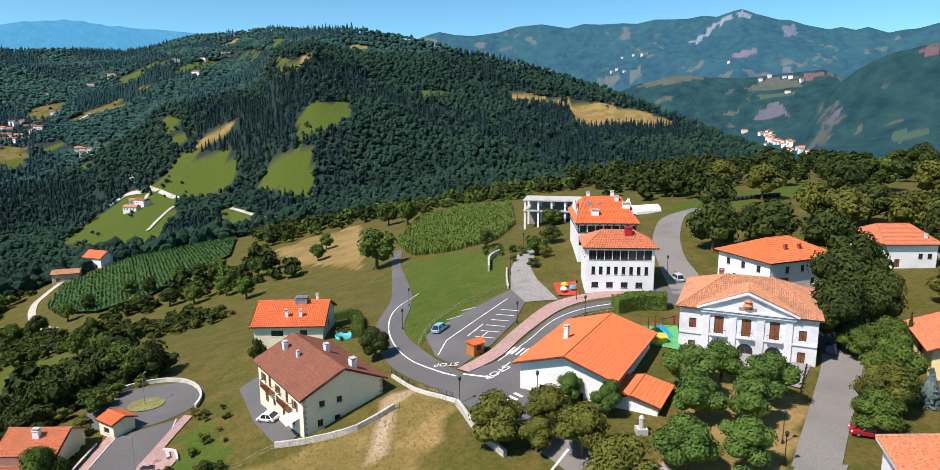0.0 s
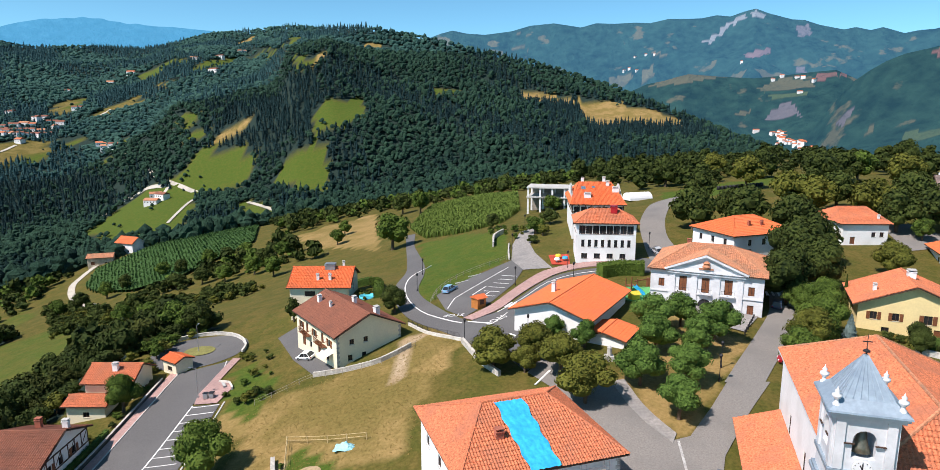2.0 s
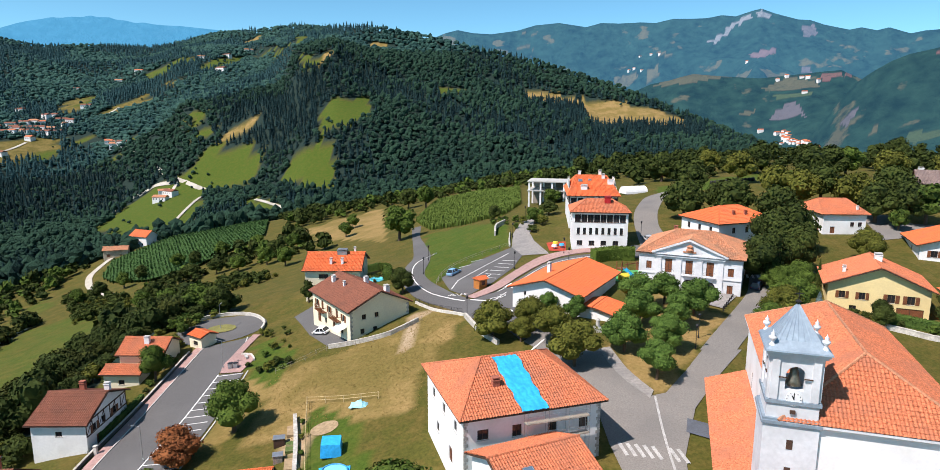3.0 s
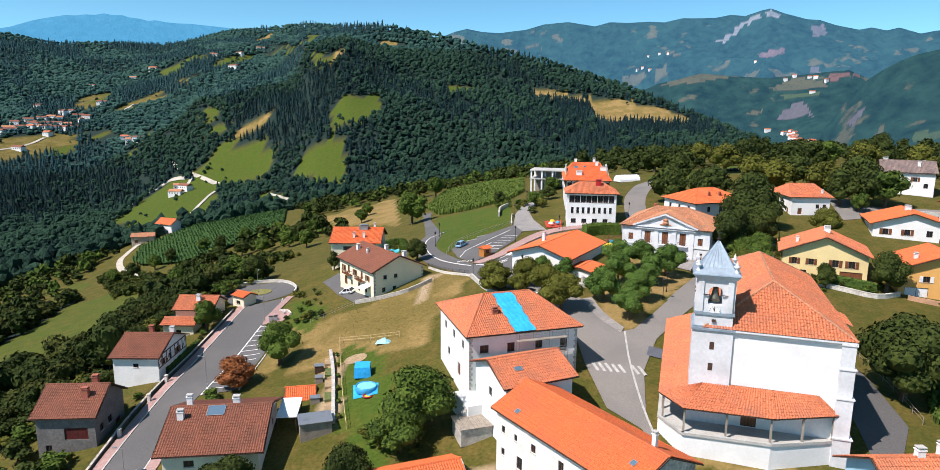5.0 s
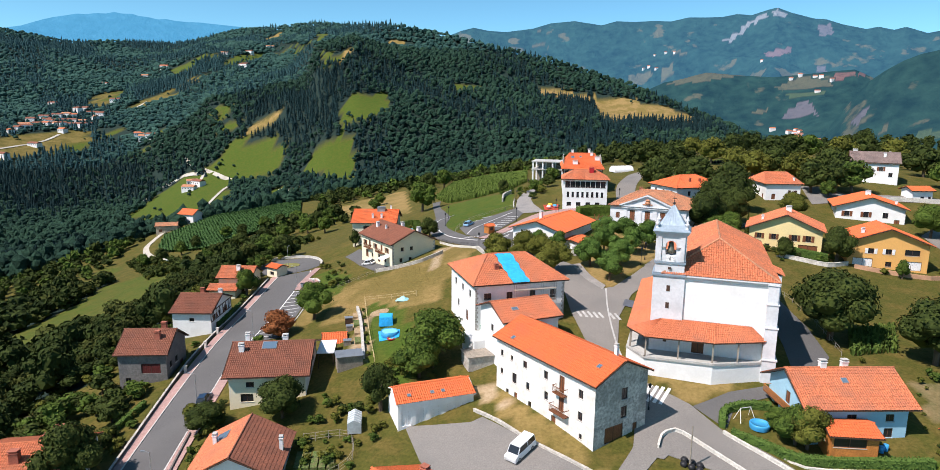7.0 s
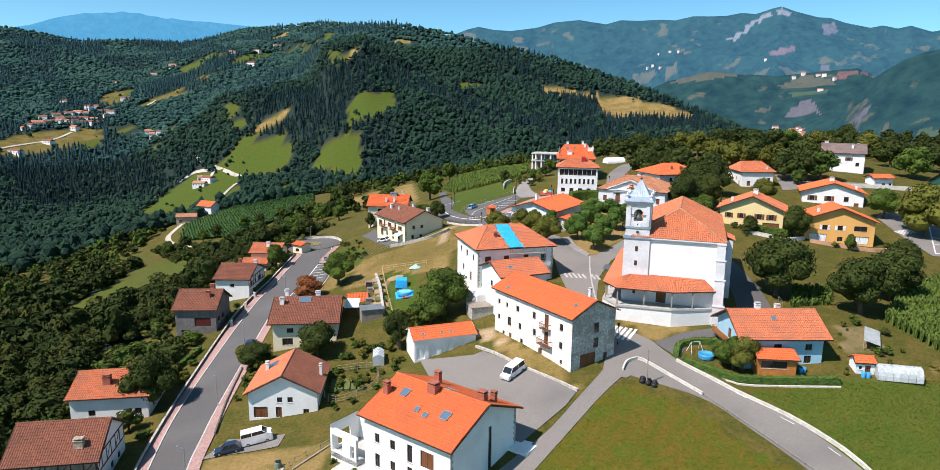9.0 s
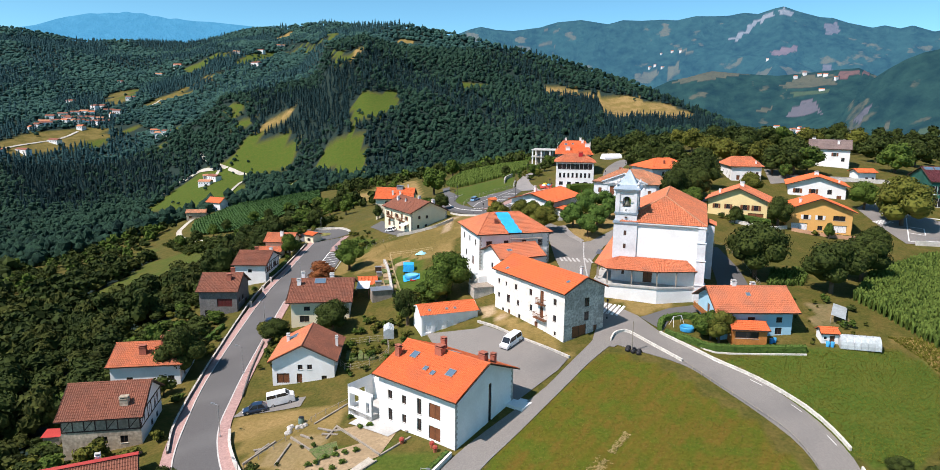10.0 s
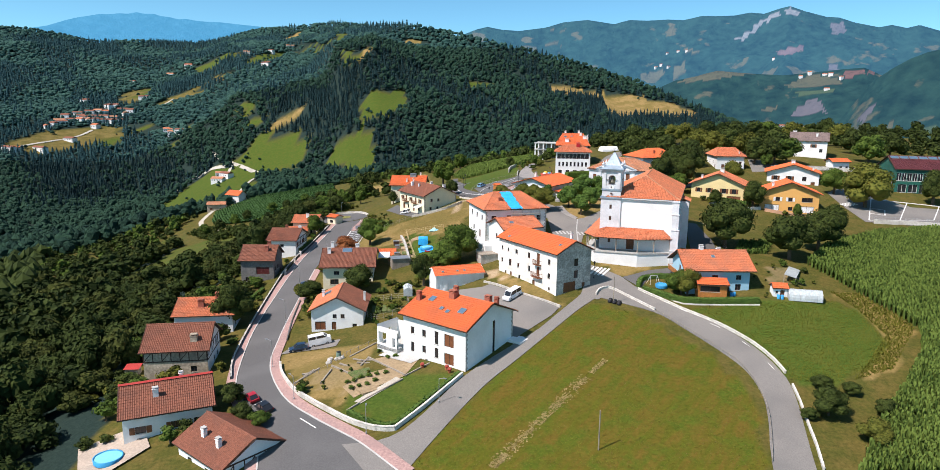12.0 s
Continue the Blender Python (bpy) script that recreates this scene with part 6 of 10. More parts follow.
for x, y in ((-5.6, 6), (-5.6, 0), (-5.5, -2.9), (-2.8, -6.3), (2.3, -6.2), (7.5, -6.1), (11.3, -4.6), (15.0, -2.9)):
    Shape().box(x - 0.13, x + 0.13, y - 0.13, y + 0.13, FLOOR_Z, EAVE_Z).box(x - 0.25, x + 0.25, y - 0.12, y + 0.12, EAVE_Z - 0.3, EAVE_Z - 0.12).to("porch_post", M_GREYWOOD, church)
# ---- town hall ----
hall = house("pale stone town hall with pediment and arched doors", 47.6, 108.2, -23.5, 21.6, 19.8, 19.8, 23.5, 11.4, M_PALE, M_TILE_OLD, hip=0.72, over=0.6, name="town_hall", category="town hall", frame_mat=M_TIMBER, shutter_mat=M_BROWNWOOD,
      windows="f -8.1 4.9 1.1 1.6 door; f 8.1 4.7 1.1 1.7 door; f -8.1 1.2 1.1 1.5 door; f 8.1 1.0 1.1 1.9 door; f -4.1 4.4 1.4 2.9 door; f 0 4.4 1.4 2.9 door; f 4.1 4.4 1.4 2.9 door; f -4.1 0 2.4 3.2 dark; f 0 0 2.4 3.2 dark; f 4.1 0 2.4 3.2 dark; r 0 4.8 1.1 1.6; r -5 4.8 1.1 1.6; r 5 4.8 1.1 1.6; l 0 4.8 1.1 1.6; l 5 4.8 1.1 1.6; l -5 4.8 1.1 1.6", chimneys=[(-4.6, 3.0, 0.8, 1.0, BRICK)])
FY = -(19.8 - 1.2) / 2
for u in (-6.1, -2.05, 2.05, 6.1):
    Shape().box(u - 0.55, u + 0.55, FY - 0.22, FY, 0, 7.7).box(u - 0.7, u + 0.7, FY - 0.3, FY, 7.45, 7.9).box(u - 0.7, u + 0.7, FY - 0.3, FY, 0, 0.6).to("pilaster", M_PALE, hall)
s = Shape()
s.box(-7.0, 7.0, FY - 0.55, FY, 7.9, 8.35).box(-10.2, 10.2, FY - 0.2, FY, 3.95, 4.2).box(-7.2, 7.2, FY - 0.75, FY, 8.35, 8.6)
s.to("entablature", M_PALE, hall)
s = Shape()
s.add([(-7.0, FY - 0.4, 8.55), (7.0, FY - 0.4, 8.55), (0, FY - 0.4, 11.4), (-7.0, FY + 5, 8.55), (7.0, FY + 5, 8.55), (0, FY + 5, 11.4)], [(0, 1, 2), (0, 2, 5, 3), (1, 4, 5, 2)])
ped = s.to("pediment", M_PALE, hall)
s = Shape()
for k in (-1, 1):
    a, b = Vector((k * 7.5, FY - 0.5, 8.6)), Vector((0, FY - 0.5, 11.65))
    d = b - a
    m = Matrix.Translation(a) @ Matrix.Rotation(-math.atan2(d.z, d.x), 4, "Y")
    s.box(0, d.length, -0.45, 0.3, -0.12, 0.2, m)
s.to("raking_cornice", M_PALE, ped)
t = Shape()
for k in (-1, 1):
    a, b = Vector((k * 7.4, FY - 0.7, 8.85)), Vector((k * 7.4, FY + 6.4, 8.85))
    t.add(*tile_field(a, b, (-k * 7.4, 0, 3.0), (k * 0.3, 0, 1), 0, 0, 0.34))
t.to("pediment_roof", M_TILE_OLD, ped)
Shape().lathe([(0.02, 0), (0.6, 0.1), (0.75, 0.5), (0.5, 0.9), (0.65, 1.2), (0.3, 1.5), (0.02, 1.6)], 10, (0, FY - 0.45, 9.1)).box(-1.3, 1.3, FY - 0.6, FY - 0.4, 9.0, 9.3).to("carved_crest", M_TILE_OLD, ped)
for u in (-4.1, 0, 4.1):
    s = Shape().box(u - 1.2, u + 1.2, FY - 0.75, FY, 4.15, 4.3)
    bal = s.to("balcony", M_PALE, hall)
    Shape().box(u - 1.15, u + 1.15, FY - 0.74, FY - 0.7, 5.2, 5.25).to("handrail", M_BLACKMETAL, bal)
    for k in range(11):
        Shape().box(u - 1.13 + 0.225 * k - 0.012, u - 1.13 + 0.225 * k + 0.012, FY - 0.735, FY - 0.705, 4.3, 5.2).to("baluster", M_BLACKMETAL, bal)
    s = Shape()
    r = 1.2
    for k in range(10):
        a0, a1 = math.pi * k / 10, math.pi * (k + 1) / 10
        p = [(u + r * math.cos(a), 2.0 + r * math.sin(a)) for a in (a0, a1)]
        for y, order in ((-0.005, (0, 1, 2, 3)),):
            s.add([(p[0][0], FY + y, p[0][1]), (p[0][0], FY + y, 3.2), (p[1][0], FY + y, 3.2), (p[1][0], FY + y, p[1][1])], [order])
        s.add([(p[0][0], FY, p[0][1]), (p[1][0], FY, p[1][1]), (p[1][0], FY + 0.5, p[1][1]), (p[0][0], FY + 0.5, p[0][1])], [(0, 1, 2, 3)])
    s.to("arch", M_PALE, hall)

# ---- trees ----
def crown_mesh(seed, leaves, lobes, size, conifer=False, core=2):
    """A crown of unit radius, its base at 0 and top at 2: dark inner lumps and many small leaf blades around them."""
    rng = np.random.default_rng(seed)
    verts, faces = [], []
    if conifer:
        u = rng.random(leaves) ** 0.8
        ang = rng.random(leaves) * 2 * math.pi
        rad = (1 - u) * (0.55 + 0.45 * np.abs(np.sin(u * 23))) * (0.8 + 0.2 * rng.random(leaves)) + 0.03
        c = np.stack([rad * np.cos(ang), rad * np.sin(ang), u * 2.0 - 0.08 * rad], 1)
        n = np.stack([np.cos(ang), np.sin(ang), 0.5 + 0 * ang], 1)
        cores = [((0, 0, 0.75), (0.55, 0.55, 0.95))]
    else:
        cores = []
        for i in range(lobes):
            a, h = i * 2.4 + rng.random(), (i + 0.5) / lobes
            rr = 0.62 * math.sin(math.pi * (0.2 + 0.75 * h)) * (0.8 + 0.4 * rng.random())
            s = 0.42 + 0.16 * rng.random()
            cores.append(((rr * math.cos(a), rr * math.sin(a), 0.45 + 1.15 * h), (s, s, s * 0.85)))
        cores.append(((0, 0, 1.0), (0.62, 0.62, 0.75)))
        which = rng.integers(0, len(cores), leaves)
        d = rng.normal(size=(leaves, 3))
        d /= np.linalg.norm(d, axis=1)[:, None]
        d[:, 2] = np.where(d[:, 2] < -0.3, -d[:, 2], d[:, 2])
        cc, ss = np.array([k[0] for k in cores])[which], np.array([k[1] for k in cores])[which]
        c = cc + d * ss * (0.86 + 0.26 * rng.random((leaves, 1)))
        n = d
    t = rng.normal(size=(leaves, 3))
    n = n + rng.normal(size=(leaves, 3)) * 0.30
    n /= np.linalg.norm(n, axis=1)[:, None]
    t -= n * (t * n).sum(1)[:, None]
    t /= np.linalg.norm(t, axis=1)[:, None]
    b = np.cross(n, t)
    s = size * (0.6 + 0.8 * rng.random((leaves, 1)))
    quad = np.stack([c - t * s, c - b * s * 0.7 + n * s * 0.25, c + t * s, c + b * s * 0.7 + n * s * 0.25], 1)
    verts = quad.reshape(-1, 3).tolist()
    faces = [(4 * i, 4 * i + 1, 4 * i + 2, 4 * i + 3) for i in range(leaves)]
    for (x, y, z), (sx, sy, sz) in cores:
        bm = bmesh.new()
        bmesh.ops.create_icosphere(bm, subdivisions=core, radius=1)
        base = len(verts)
        bm.verts.ensure_lookup_table()
        k = 0.86
        for v in bm.verts:
            w = k * (0.92 + 0.16 * rng.random())
            verts.append((x + v.co.x * sx * w, y + v.co.y * sy * w, z + v.co.z * sz * w))
        faces += [tuple(base + v.index for v in f.verts) for f in bm.faces]
        bm.free()
    return verts, faces


def trunk_mesh(seed, conifer=False):
    """A tapered trunk of unit height with a few limbs."""
    rng = random.Random(seed)
    s = Shape()
    s.tube((0, 0, -0.08), (0.02, 0.01, 0.45), 0.055, 0.04, 7)
    s.tube((0.02, 0.01, 0.45), (0.0, 0.0, 0.85), 0.04, 0.012, 6)
    if not conifer:
        for i in range(5):
            a = i * 1.26 + rng.random()
            s.tube((0.01, 0.01, 0.22 + 0.07 * i), (0.26 * math.cos(a), 0.26 * math.sin(a), 0.48 + 0.07 * i), 0.026, 0.008, 5)
    return s


CROWNS, TRUNKS = {}, {}
TREE_KINDS = {
    "broad": ("broad-leaved tree with a full green crown", M_LEAF, 8, 2700, 0.056), "dark": ("dark green dense broad-leaved tree", M_LEAF_DARK, 9, 2700, 0.056),
    "olive": ("yellowish green bushy tree", M_LEAF_OLIVE, 9, 2700, 0.056), "plane": ("pollarded plane tree with a rounded green crown", M_LEAF_PLANE, 7, 2700, 0.056),
    "copper": ("copper-leaved tree with a spreading crown", M_LEAF_RED, 9, 2700, 0.056), "blue": ("blue-grey spruce in a garden", M_LEAF_BLUE, 0, 1300, 0.085),
    "conifer": ("tall dark green garden conifer", M_LEAF_DARK, 0, 1400, 0.09)}
tree_rng = random.Random(5)


def tree(kind, x, y, r, h, small=False):
    label, leaf, lobes, n, size = TREE_KINDS[kind]
    con = kind in ("conifer", "blue")
    v = tree_rng.randrange(3)
    if y > 120 and not small:
        v, n, size = v + 3, n // 3, size * 1.55
    if small:
        v, n, size, lobes = v + 6, 190, 0.15, 4
    if (kind, v) not in CROWNS:
        me = bpy.data.meshes.new("crown")
        a, f = crown_mesh(17 * v + len(kind) * 3, n, lobes + v % 2, size, conifer=con, core=2 if v < 3 else 1)
        me.from_pydata(a, [], f)
        me.materials.append(leaf)
        CROWNS[kind, v] = me
        if (con, v) not in TRUNKS:
            t = trunk_mesh(v, con)
            tm = bpy.data.meshes.new("trunk")
            tm.from_pydata(t.v, [], t.f)
            tm.materials.append(M_BARK)
            TRUNKS[con, v] = tm
    turn = tree_rng.uniform(0, 360)
    bush = h < 3.0 or h / r < 1.3
    base = thing("shrub" if bush else "tree", pose(x, y, ground(x, y), 0, 0, turn), label.replace("tree", "shrub") if bush else label, "shrub" if bush else "tree")
    lift = h * (0.02 if con else (0.04 if h / r < 1.8 else 0.11))
    c = new("crown", CROWNS[kind, v])
    c.parent = base
    c.location, c.scale = (0, 0, lift), (r * 0.88, r * tree_rng.uniform(0.78, 0.98), (h - lift) / 2)
    t = new("trunk", TRUNKS[con, v])
    t.parent = base
    t.scale = (h * 0.8, h * 0.8, h)
    return base

# ---- trees standing singly ----
tree("plane", 30.8, 86.4, 4.0, 7.5)
tree("plane", 36.5, 90, 3.4, 6.3)
tree("plane", 29.2, 78.9, 3.6, 6.8)
tree("plane", 40.5, 84.4, 3.8, 7.3)
tree("plane", 36.3, 79, 3.4, 6.5)
tree("plane", 24.6, 68.9, 3.8, 7.1)
tree("plane", 31.3, 69.1, 3.5, 6.5)
tree("plane", 27.6, 59.9, 3.4, 6.4)
tree("plane", 13.6, 85.4, 2.2, 4.5)
tree("plane", 18.4, 81.7, 2.5, 4.8)
tree("olive", 9.9, 78.4, 3.5, 6.5)
tree("olive", 13.3, 72.8, 3.8, 6.9)
tree("olive", 16, 64.7, 4.2, 7.7)
tree("olive", 8.1, 74.7, 2.4, 4.5)
tree("dark", 73.5, 236.2, 6.8, 12.0)
tree("olive", 99.2, 256.6, 5.6, 11.0)
tree("dark", 58.9, 155.5, 6.9, 12.0)
tree("dark", 71.6, 187.4, 5.3, 11.2)
tree("olive", 95, 211.3, 6.4, 12.0)
tree("dark", 72.8, 154.9, 7.0, 12.0)
tree("dark", 70.1, 161, 4.7, 10.1)
tree("olive", 91.8, 173.4, 6.2, 12.0)
tree("dark", 81, 144.7, 6.6, 12.0)
tree("dark", 67.2, 113.6, 6.6, 14.2)
tree("dark", 60.7, 102.6, 5.6, 12.2)
tree("dark", 76.8, 125.9, 5.8, 12.5)
tree("dark", 69.1, 107.7, 5.4, 11.8)
tree("broad", 140.6, 223.4, 7.2, 12.0)
tree("dark", 133.3, 220.3, 7.2, 12.0)
tree("dark", 120.3, 210, 7.0, 12.0)
tree("olive", 95.5, 164.9, 6.6, 12.0)
tree("dark", 104.2, 168.5, 6.6, 12.0)
tree("olive", 108.6, 159.1, 6.7, 12.0)
tree("dark", 109.2, 148, 6.4, 12.0)
tree("olive", 148.9, 209, 7.0, 12.0)
tree("olive", 91, 118.6, 4.4, 8.3)
tree("broad", 66, 98.1, 3.9, 7.4)
tree("broad", 62, 98.8, 3.4, 6.3)
tree("dark", 116.7, 146.8, 6.5, 12.0)
tree("broad", 112, 141.8, 2.9, 6.2)
tree("dark", 116.2, 247.1, 7.0, 12.0)
tree("dark", 163.2, 176.2, 7.2, 12.0)
tree("broad", 158.6, 153.3, 7.2, 12.0)
tree("dark", 178.4, 174.2, 7.2, 12.0)
tree("olive", 175.4, 217.2, 6.9, 12.0)
tree("olive", 126, 88.9, 9.0, 15.5)
tree("dark", 122.8, 163.8, 7.2, 12.0)
tree("dark", 64.1, 37.6, 7.2, 13.4)
tree("dark", 78, 29.6, 6.5, 12.2)
tree("dark", 89, 38.7, 6.0, 11.3)
tree("broad", 122.6, 104.5, 5.2, 9.9)
tree("dark", 204.9, 298.9, 7.2, 12.0)
tree("broad", 121.3, 145.4, 6.5, 12.0)
tree("dark", 60.1, -34.5, 3.4, 5.2)
tree("dark", 62, -27.1, 1.8, 2.7)
tree("dark", 69.6, -34, 2.0, 3.1)
tree("olive", 64.2, -41.3, 2.9, 4.4)
tree("dark", 56.3, -35.9, 1.5, 2.2)
tree("dark", 66.5, -28.4, 1.6, 2.4)
tree("olive", 3.3, 77.5, 4.1, 6.8)
tree("broad", -7.5, 33.4, 6.0, 10.8)
tree("broad", -10, 29.5, 4.3, 7.8)
tree("dark", -15.4, 21.2, 3.2, 8.6)
tree("broad", -38.7, 64.6, 4.1, 9.2)
tree("copper", -45, 57.6, 4.4, 6.0)
tree("dark", -32.4, 22.6, 4.4, 7.6)
tree("dark", -45, 20.6, 3.8, 5.0)
tree("olive", -48.6, 24.1, 2.2, 3.5)
tree("dark", -60, 7.8, 5.5, 11.5)
tree("dark", -43.1, -31.8, 2.6, 4.1)
tree("dark", -38.5, -38.2, 2.1, 3.3)
tree("broad", -34.7, -40.6, 2.0, 2.8)
tree("broad", -30.4, -31.2, 1.1, 1.8)
tree("broad", -64.7, 90.1, 3.3, 7.9)
tree("dark", -98, 161.1, 4.2, 8.4)
tree("broad", -72.9, 130.5, 5.1, 9.2)
tree("dark", -67.7, 129.4, 3.8, 8.3)
tree("broad", -106.7, 166.4, 4.2, 6.7)
tree("dark", -41.7, 122, 1.9, 5.8)
tree("dark", -16.9, 110.8, 3.1, 6.1)
tree("broad", -31.7, 216.3, 7.4, 14.5)
tree("broad", -63.9, 268.3, 3.7, 7.3)
tree("broad", -65.5, 292.4, 3.5, 7.6)
tree("dark", -40.6, 323.5, 5.6, 11.2)
tree("olive", 55.7, 82.4, 4.1, 7.4)
tree("broad", 61, 89.2, 4.2, 7.5)
tree("broad", 51.5, 77.2, 3.7, 5.6)
tree("broad", 57.6, 83.6, 4.0, 6.0)
tree("blue", 63.3, 84.6, 2.1, 5.4)
tree("conifer", 72.1, 102.6, 1.0, 6.2)
tree("broad", 72.9, 98.8, 1.5, 2.4)
tree("dark", 98.6, 51.4, 3.8, 10.5)
tree("olive", 46.8, 6.6, 3.4, 6.5)
tree("broad", 45.6, 7.6, 3.4, 6.1)
tree("broad", 44.5, 11, 2.2, 3.1)
tree("dark", 75.1, 84.9, 2.4, 4.7)
tree("dark", 74, 82.4, 2.3, 4.2)
tree("broad", 97.4, 73.3, 1.5, 4.9)
tree("dark", 86, 81.1, 4.3, 9.5)
tree("broad", -29.7, 307.9, 5.6, 12.0)
tree("dark", 4.8, 190.5, 3.0, 5.4)
tree("broad", 16.7, 164.2, 3.3, 5.3)
tree("broad", 26.1, 207.1, 3.7, 5.8)
tree("dark", 22.1, 175.4, 3.5, 4.9)
tree("dark", 151, 94, 5.6, 12.0)
tree("broad", -92.4, 240.1, 4.2, 8.4)
tree("broad", -88.2, 265.8, 4.2, 8.4)
tree("dark", -118, 247.9, 4.2, 7.6)
tree("dark", -130.4, 249.8, 4.2, 7.6)
tree("broad", -104.9, 240, 4.2, 7.6)
tree("dark", -91.9, 256.9, 4.2, 8.4)
tree("broad", -156.3, 291.8, 4.2, 8.4)
tree("dark", -144.3, 285.7, 4.2, 8.4)
tree("broad", -134.2, 295.3, 4.2, 8.4)
tree("dark", -122.8, 289.3, 4.2, 8.4)
tree("broad", -114.1, 291, 4.2, 8.4)
tree("dark", -94.5, 256.1, 4.2, 8.4)
tree("broad", -79.4, 224.5, 4.2, 8.4)
tree("dark", -170.2, 281.7, 4.2, 8.4)
tree("broad", -175.1, 273.4, 4.2, 8.4)
tree("dark", -180, 261.7, 4.2, 8.4)
tree("broad", -188.1, 256.9, 4.2, 8.4)
tree("dark", -130.8, 217.1, 4.2, 8.4)
tree("broad", -108.3, 183.5, 4.2, 8.4)
tree("dark", -100.7, 185.1, 4.2, 8.4)
tree("broad", -125.6, 198.7, 4.2, 8.4)

# ---- shrubs of gardens, verges and hedge banks ----
shrub_rng = random.Random(77)


def beside(line, y):
    pts = sorted((p[1], p[0]) for p in line)
    return float(np.interp(y, [p[0] for p in pts], [p[1] for p in pts]))


def free_of_houses(x, y, gap):
    for cx, cy, yaw, l, w in HOUSES:
        d = Matrix.Rotation(radians(-yaw), 2) @ Vector((x - cx, y - cy))
        if abs(d.x) < l / 2 + gap and abs(d.y) < w / 2 + gap:
            return False
    return True


def shrubs(count, place, rlo, rhi, kinds=("dark", "broad", "olive")):
    done = 0
    for _ in range(count * 6):
        x, y = place()
        r = shrub_rng.uniform(rlo, rhi)
        if free_of_houses(x, y, r * 0.7):
            tree(shrub_rng.choice(kinds), x, y, r, r * shrub_rng.uniform(1.05, 1.9), True)
            done += 1
        if done == count:
            return


def within(*poly):
    xs, ys = [p[0] for p in poly], [p[1] for p in poly]
    def place():
        while True:
            x, y = shrub_rng.uniform(min(xs), max(xs)), shrub_rng.uniform(min(ys), max(ys))
            if inside(np.array([x]), np.array([y]), poly)[0]:
                return x, y
    return place


def along_west(lo, hi, y0, y1):
    def place():
        y = shrub_rng.uniform(y0, y1)
        return beside(WEST_L, y) - shrub_rng.uniform(lo, hi), y
    return place


def along_east(lo, hi, y0, y1):
    def place():
        y = shrub_rng.uniform(y0, y1)
        return beside(WEST_R, y) + shrub_rng.uniform(lo, hi), y
    return place


shrubs(86, along_west(13, 30, -46, 96), 1.3, 3.2, ("dark", "dark", "broad", "olive"))
shrubs(52, along_west(7, 25, -44, 66), 1.5, 3.3, ("dark", "dark", "broad"))
shrubs(34, along_west(3.4, 9, -30, 100), 0.6, 1.5)
shrubs(20, along_east(2.6, 6, 6, 54), 0.7, 1.7)
shrubs(16, within((-28, 28), (-19, 27), (-16, 18), (-25, 19)), 0.5, 1.3)
shrubs(18, within((-18, 39), (-5.6, 34), (-6.5, 28), (-14.4, 30)), 0.6, 1.7)
shrubs(12, within((-29, 16), (-16, 18), (-13, 6), (-26, 0)), 0.35, 0.9)
shrubs(22, within((61, 5), (66, 3), (77, 12), (79, 24), (66, 30), (61, 24)), 0.35, 1.2)
shrubs(20, within((-49, 108), (-44, 111), (-38, 100), (-31, 90), (-38, 84), (-47, 88)), 0.4, 1.3)
shrubs(16, within((68, 80), (90, 76), (110, 72), (112, 78), (90, 82), (72, 90)), 0.6, 1.6)
shrubs(30, within((-27, 22), (-13, 27), (-12, 14), (-20, 6), (-27, 8)), 0.4, 1.1, ("broad", "olive", "broad"))
shrubs(9, within((-31, -28), (-24, -14), (-18, -20), (-22, -36)), 0.25, 0.7)
shrubs(8, within((-34, 122), (-24, 122), (-26, 138), (-36, 138)), 0.5, 1.3)
shrubs(16, within((10, 158), (20, 150), (22, 172), (14, 178), (4, 186), (0, 178)), 0.6, 2.0)
shrubs(22, within((-74, 108), (-66, 104), (-64, 130), (-84, 134)), 1.0, 2.4)

# ---- woods: many trees in one sheet, each a small lumpy crown or a tiered cone ----
def lump_template(kind, seed):
    rng = np.random.default_rng(seed)
    if kind == "cone":
        v, f = [], []
        for z0, z1, r in ((0.15, 1.0, 1.0), (0.75, 1.5, 0.72), (1.3, 2.1, 0.42)):
            b = len(v)
            n = 5
            for i in range(n):
                a = 2 * math.pi * (i + rng.random() * 0.5) / n
                k = r * (0.8 + 0.35 * rng.random())
                v.append((k * math.cos(a), k * math.sin(a), z0))
            v.append((0, 0, z1))
            f += [(b + i, b + (i + 1) % n, b + n) for i in range(n)]
        return np.array(v), np.array(f)
    bm = bmesh.new()
    bmesh.ops.create_icosphere(bm, subdivisions=1, radius=1)
    ball = np.array([tuple(p.co) for p in bm.verts])
    f = np.array([[p.index for p in q.verts] for q in bm.faces])
    bm.free()
    f = f[ball[f].mean(1)[:, 2] > -0.35]
    V, F = [], []
    for i in range(int(kind[-1])):
        a, k = i * 2.1 + rng.random() * 1.5, 0.62 + 0.22 * rng.random()
        v = ball * (0.72 + 0.5 * rng.random((len(ball), 1))) * (k if kind != "clump1" else k * 1.3)
        off = 0.42 if i else 0.1
        lone = kind == "clump1"
        V.append(v * (1, 1, 0.95) + (off * math.cos(a), off * math.sin(a), 0.75 if lone else 1.25 - 0.30 * i + 0.3 * rng.random()))
        F.append(f + i * len(ball))
    return np.concatenate(V), np.concatenate(F)


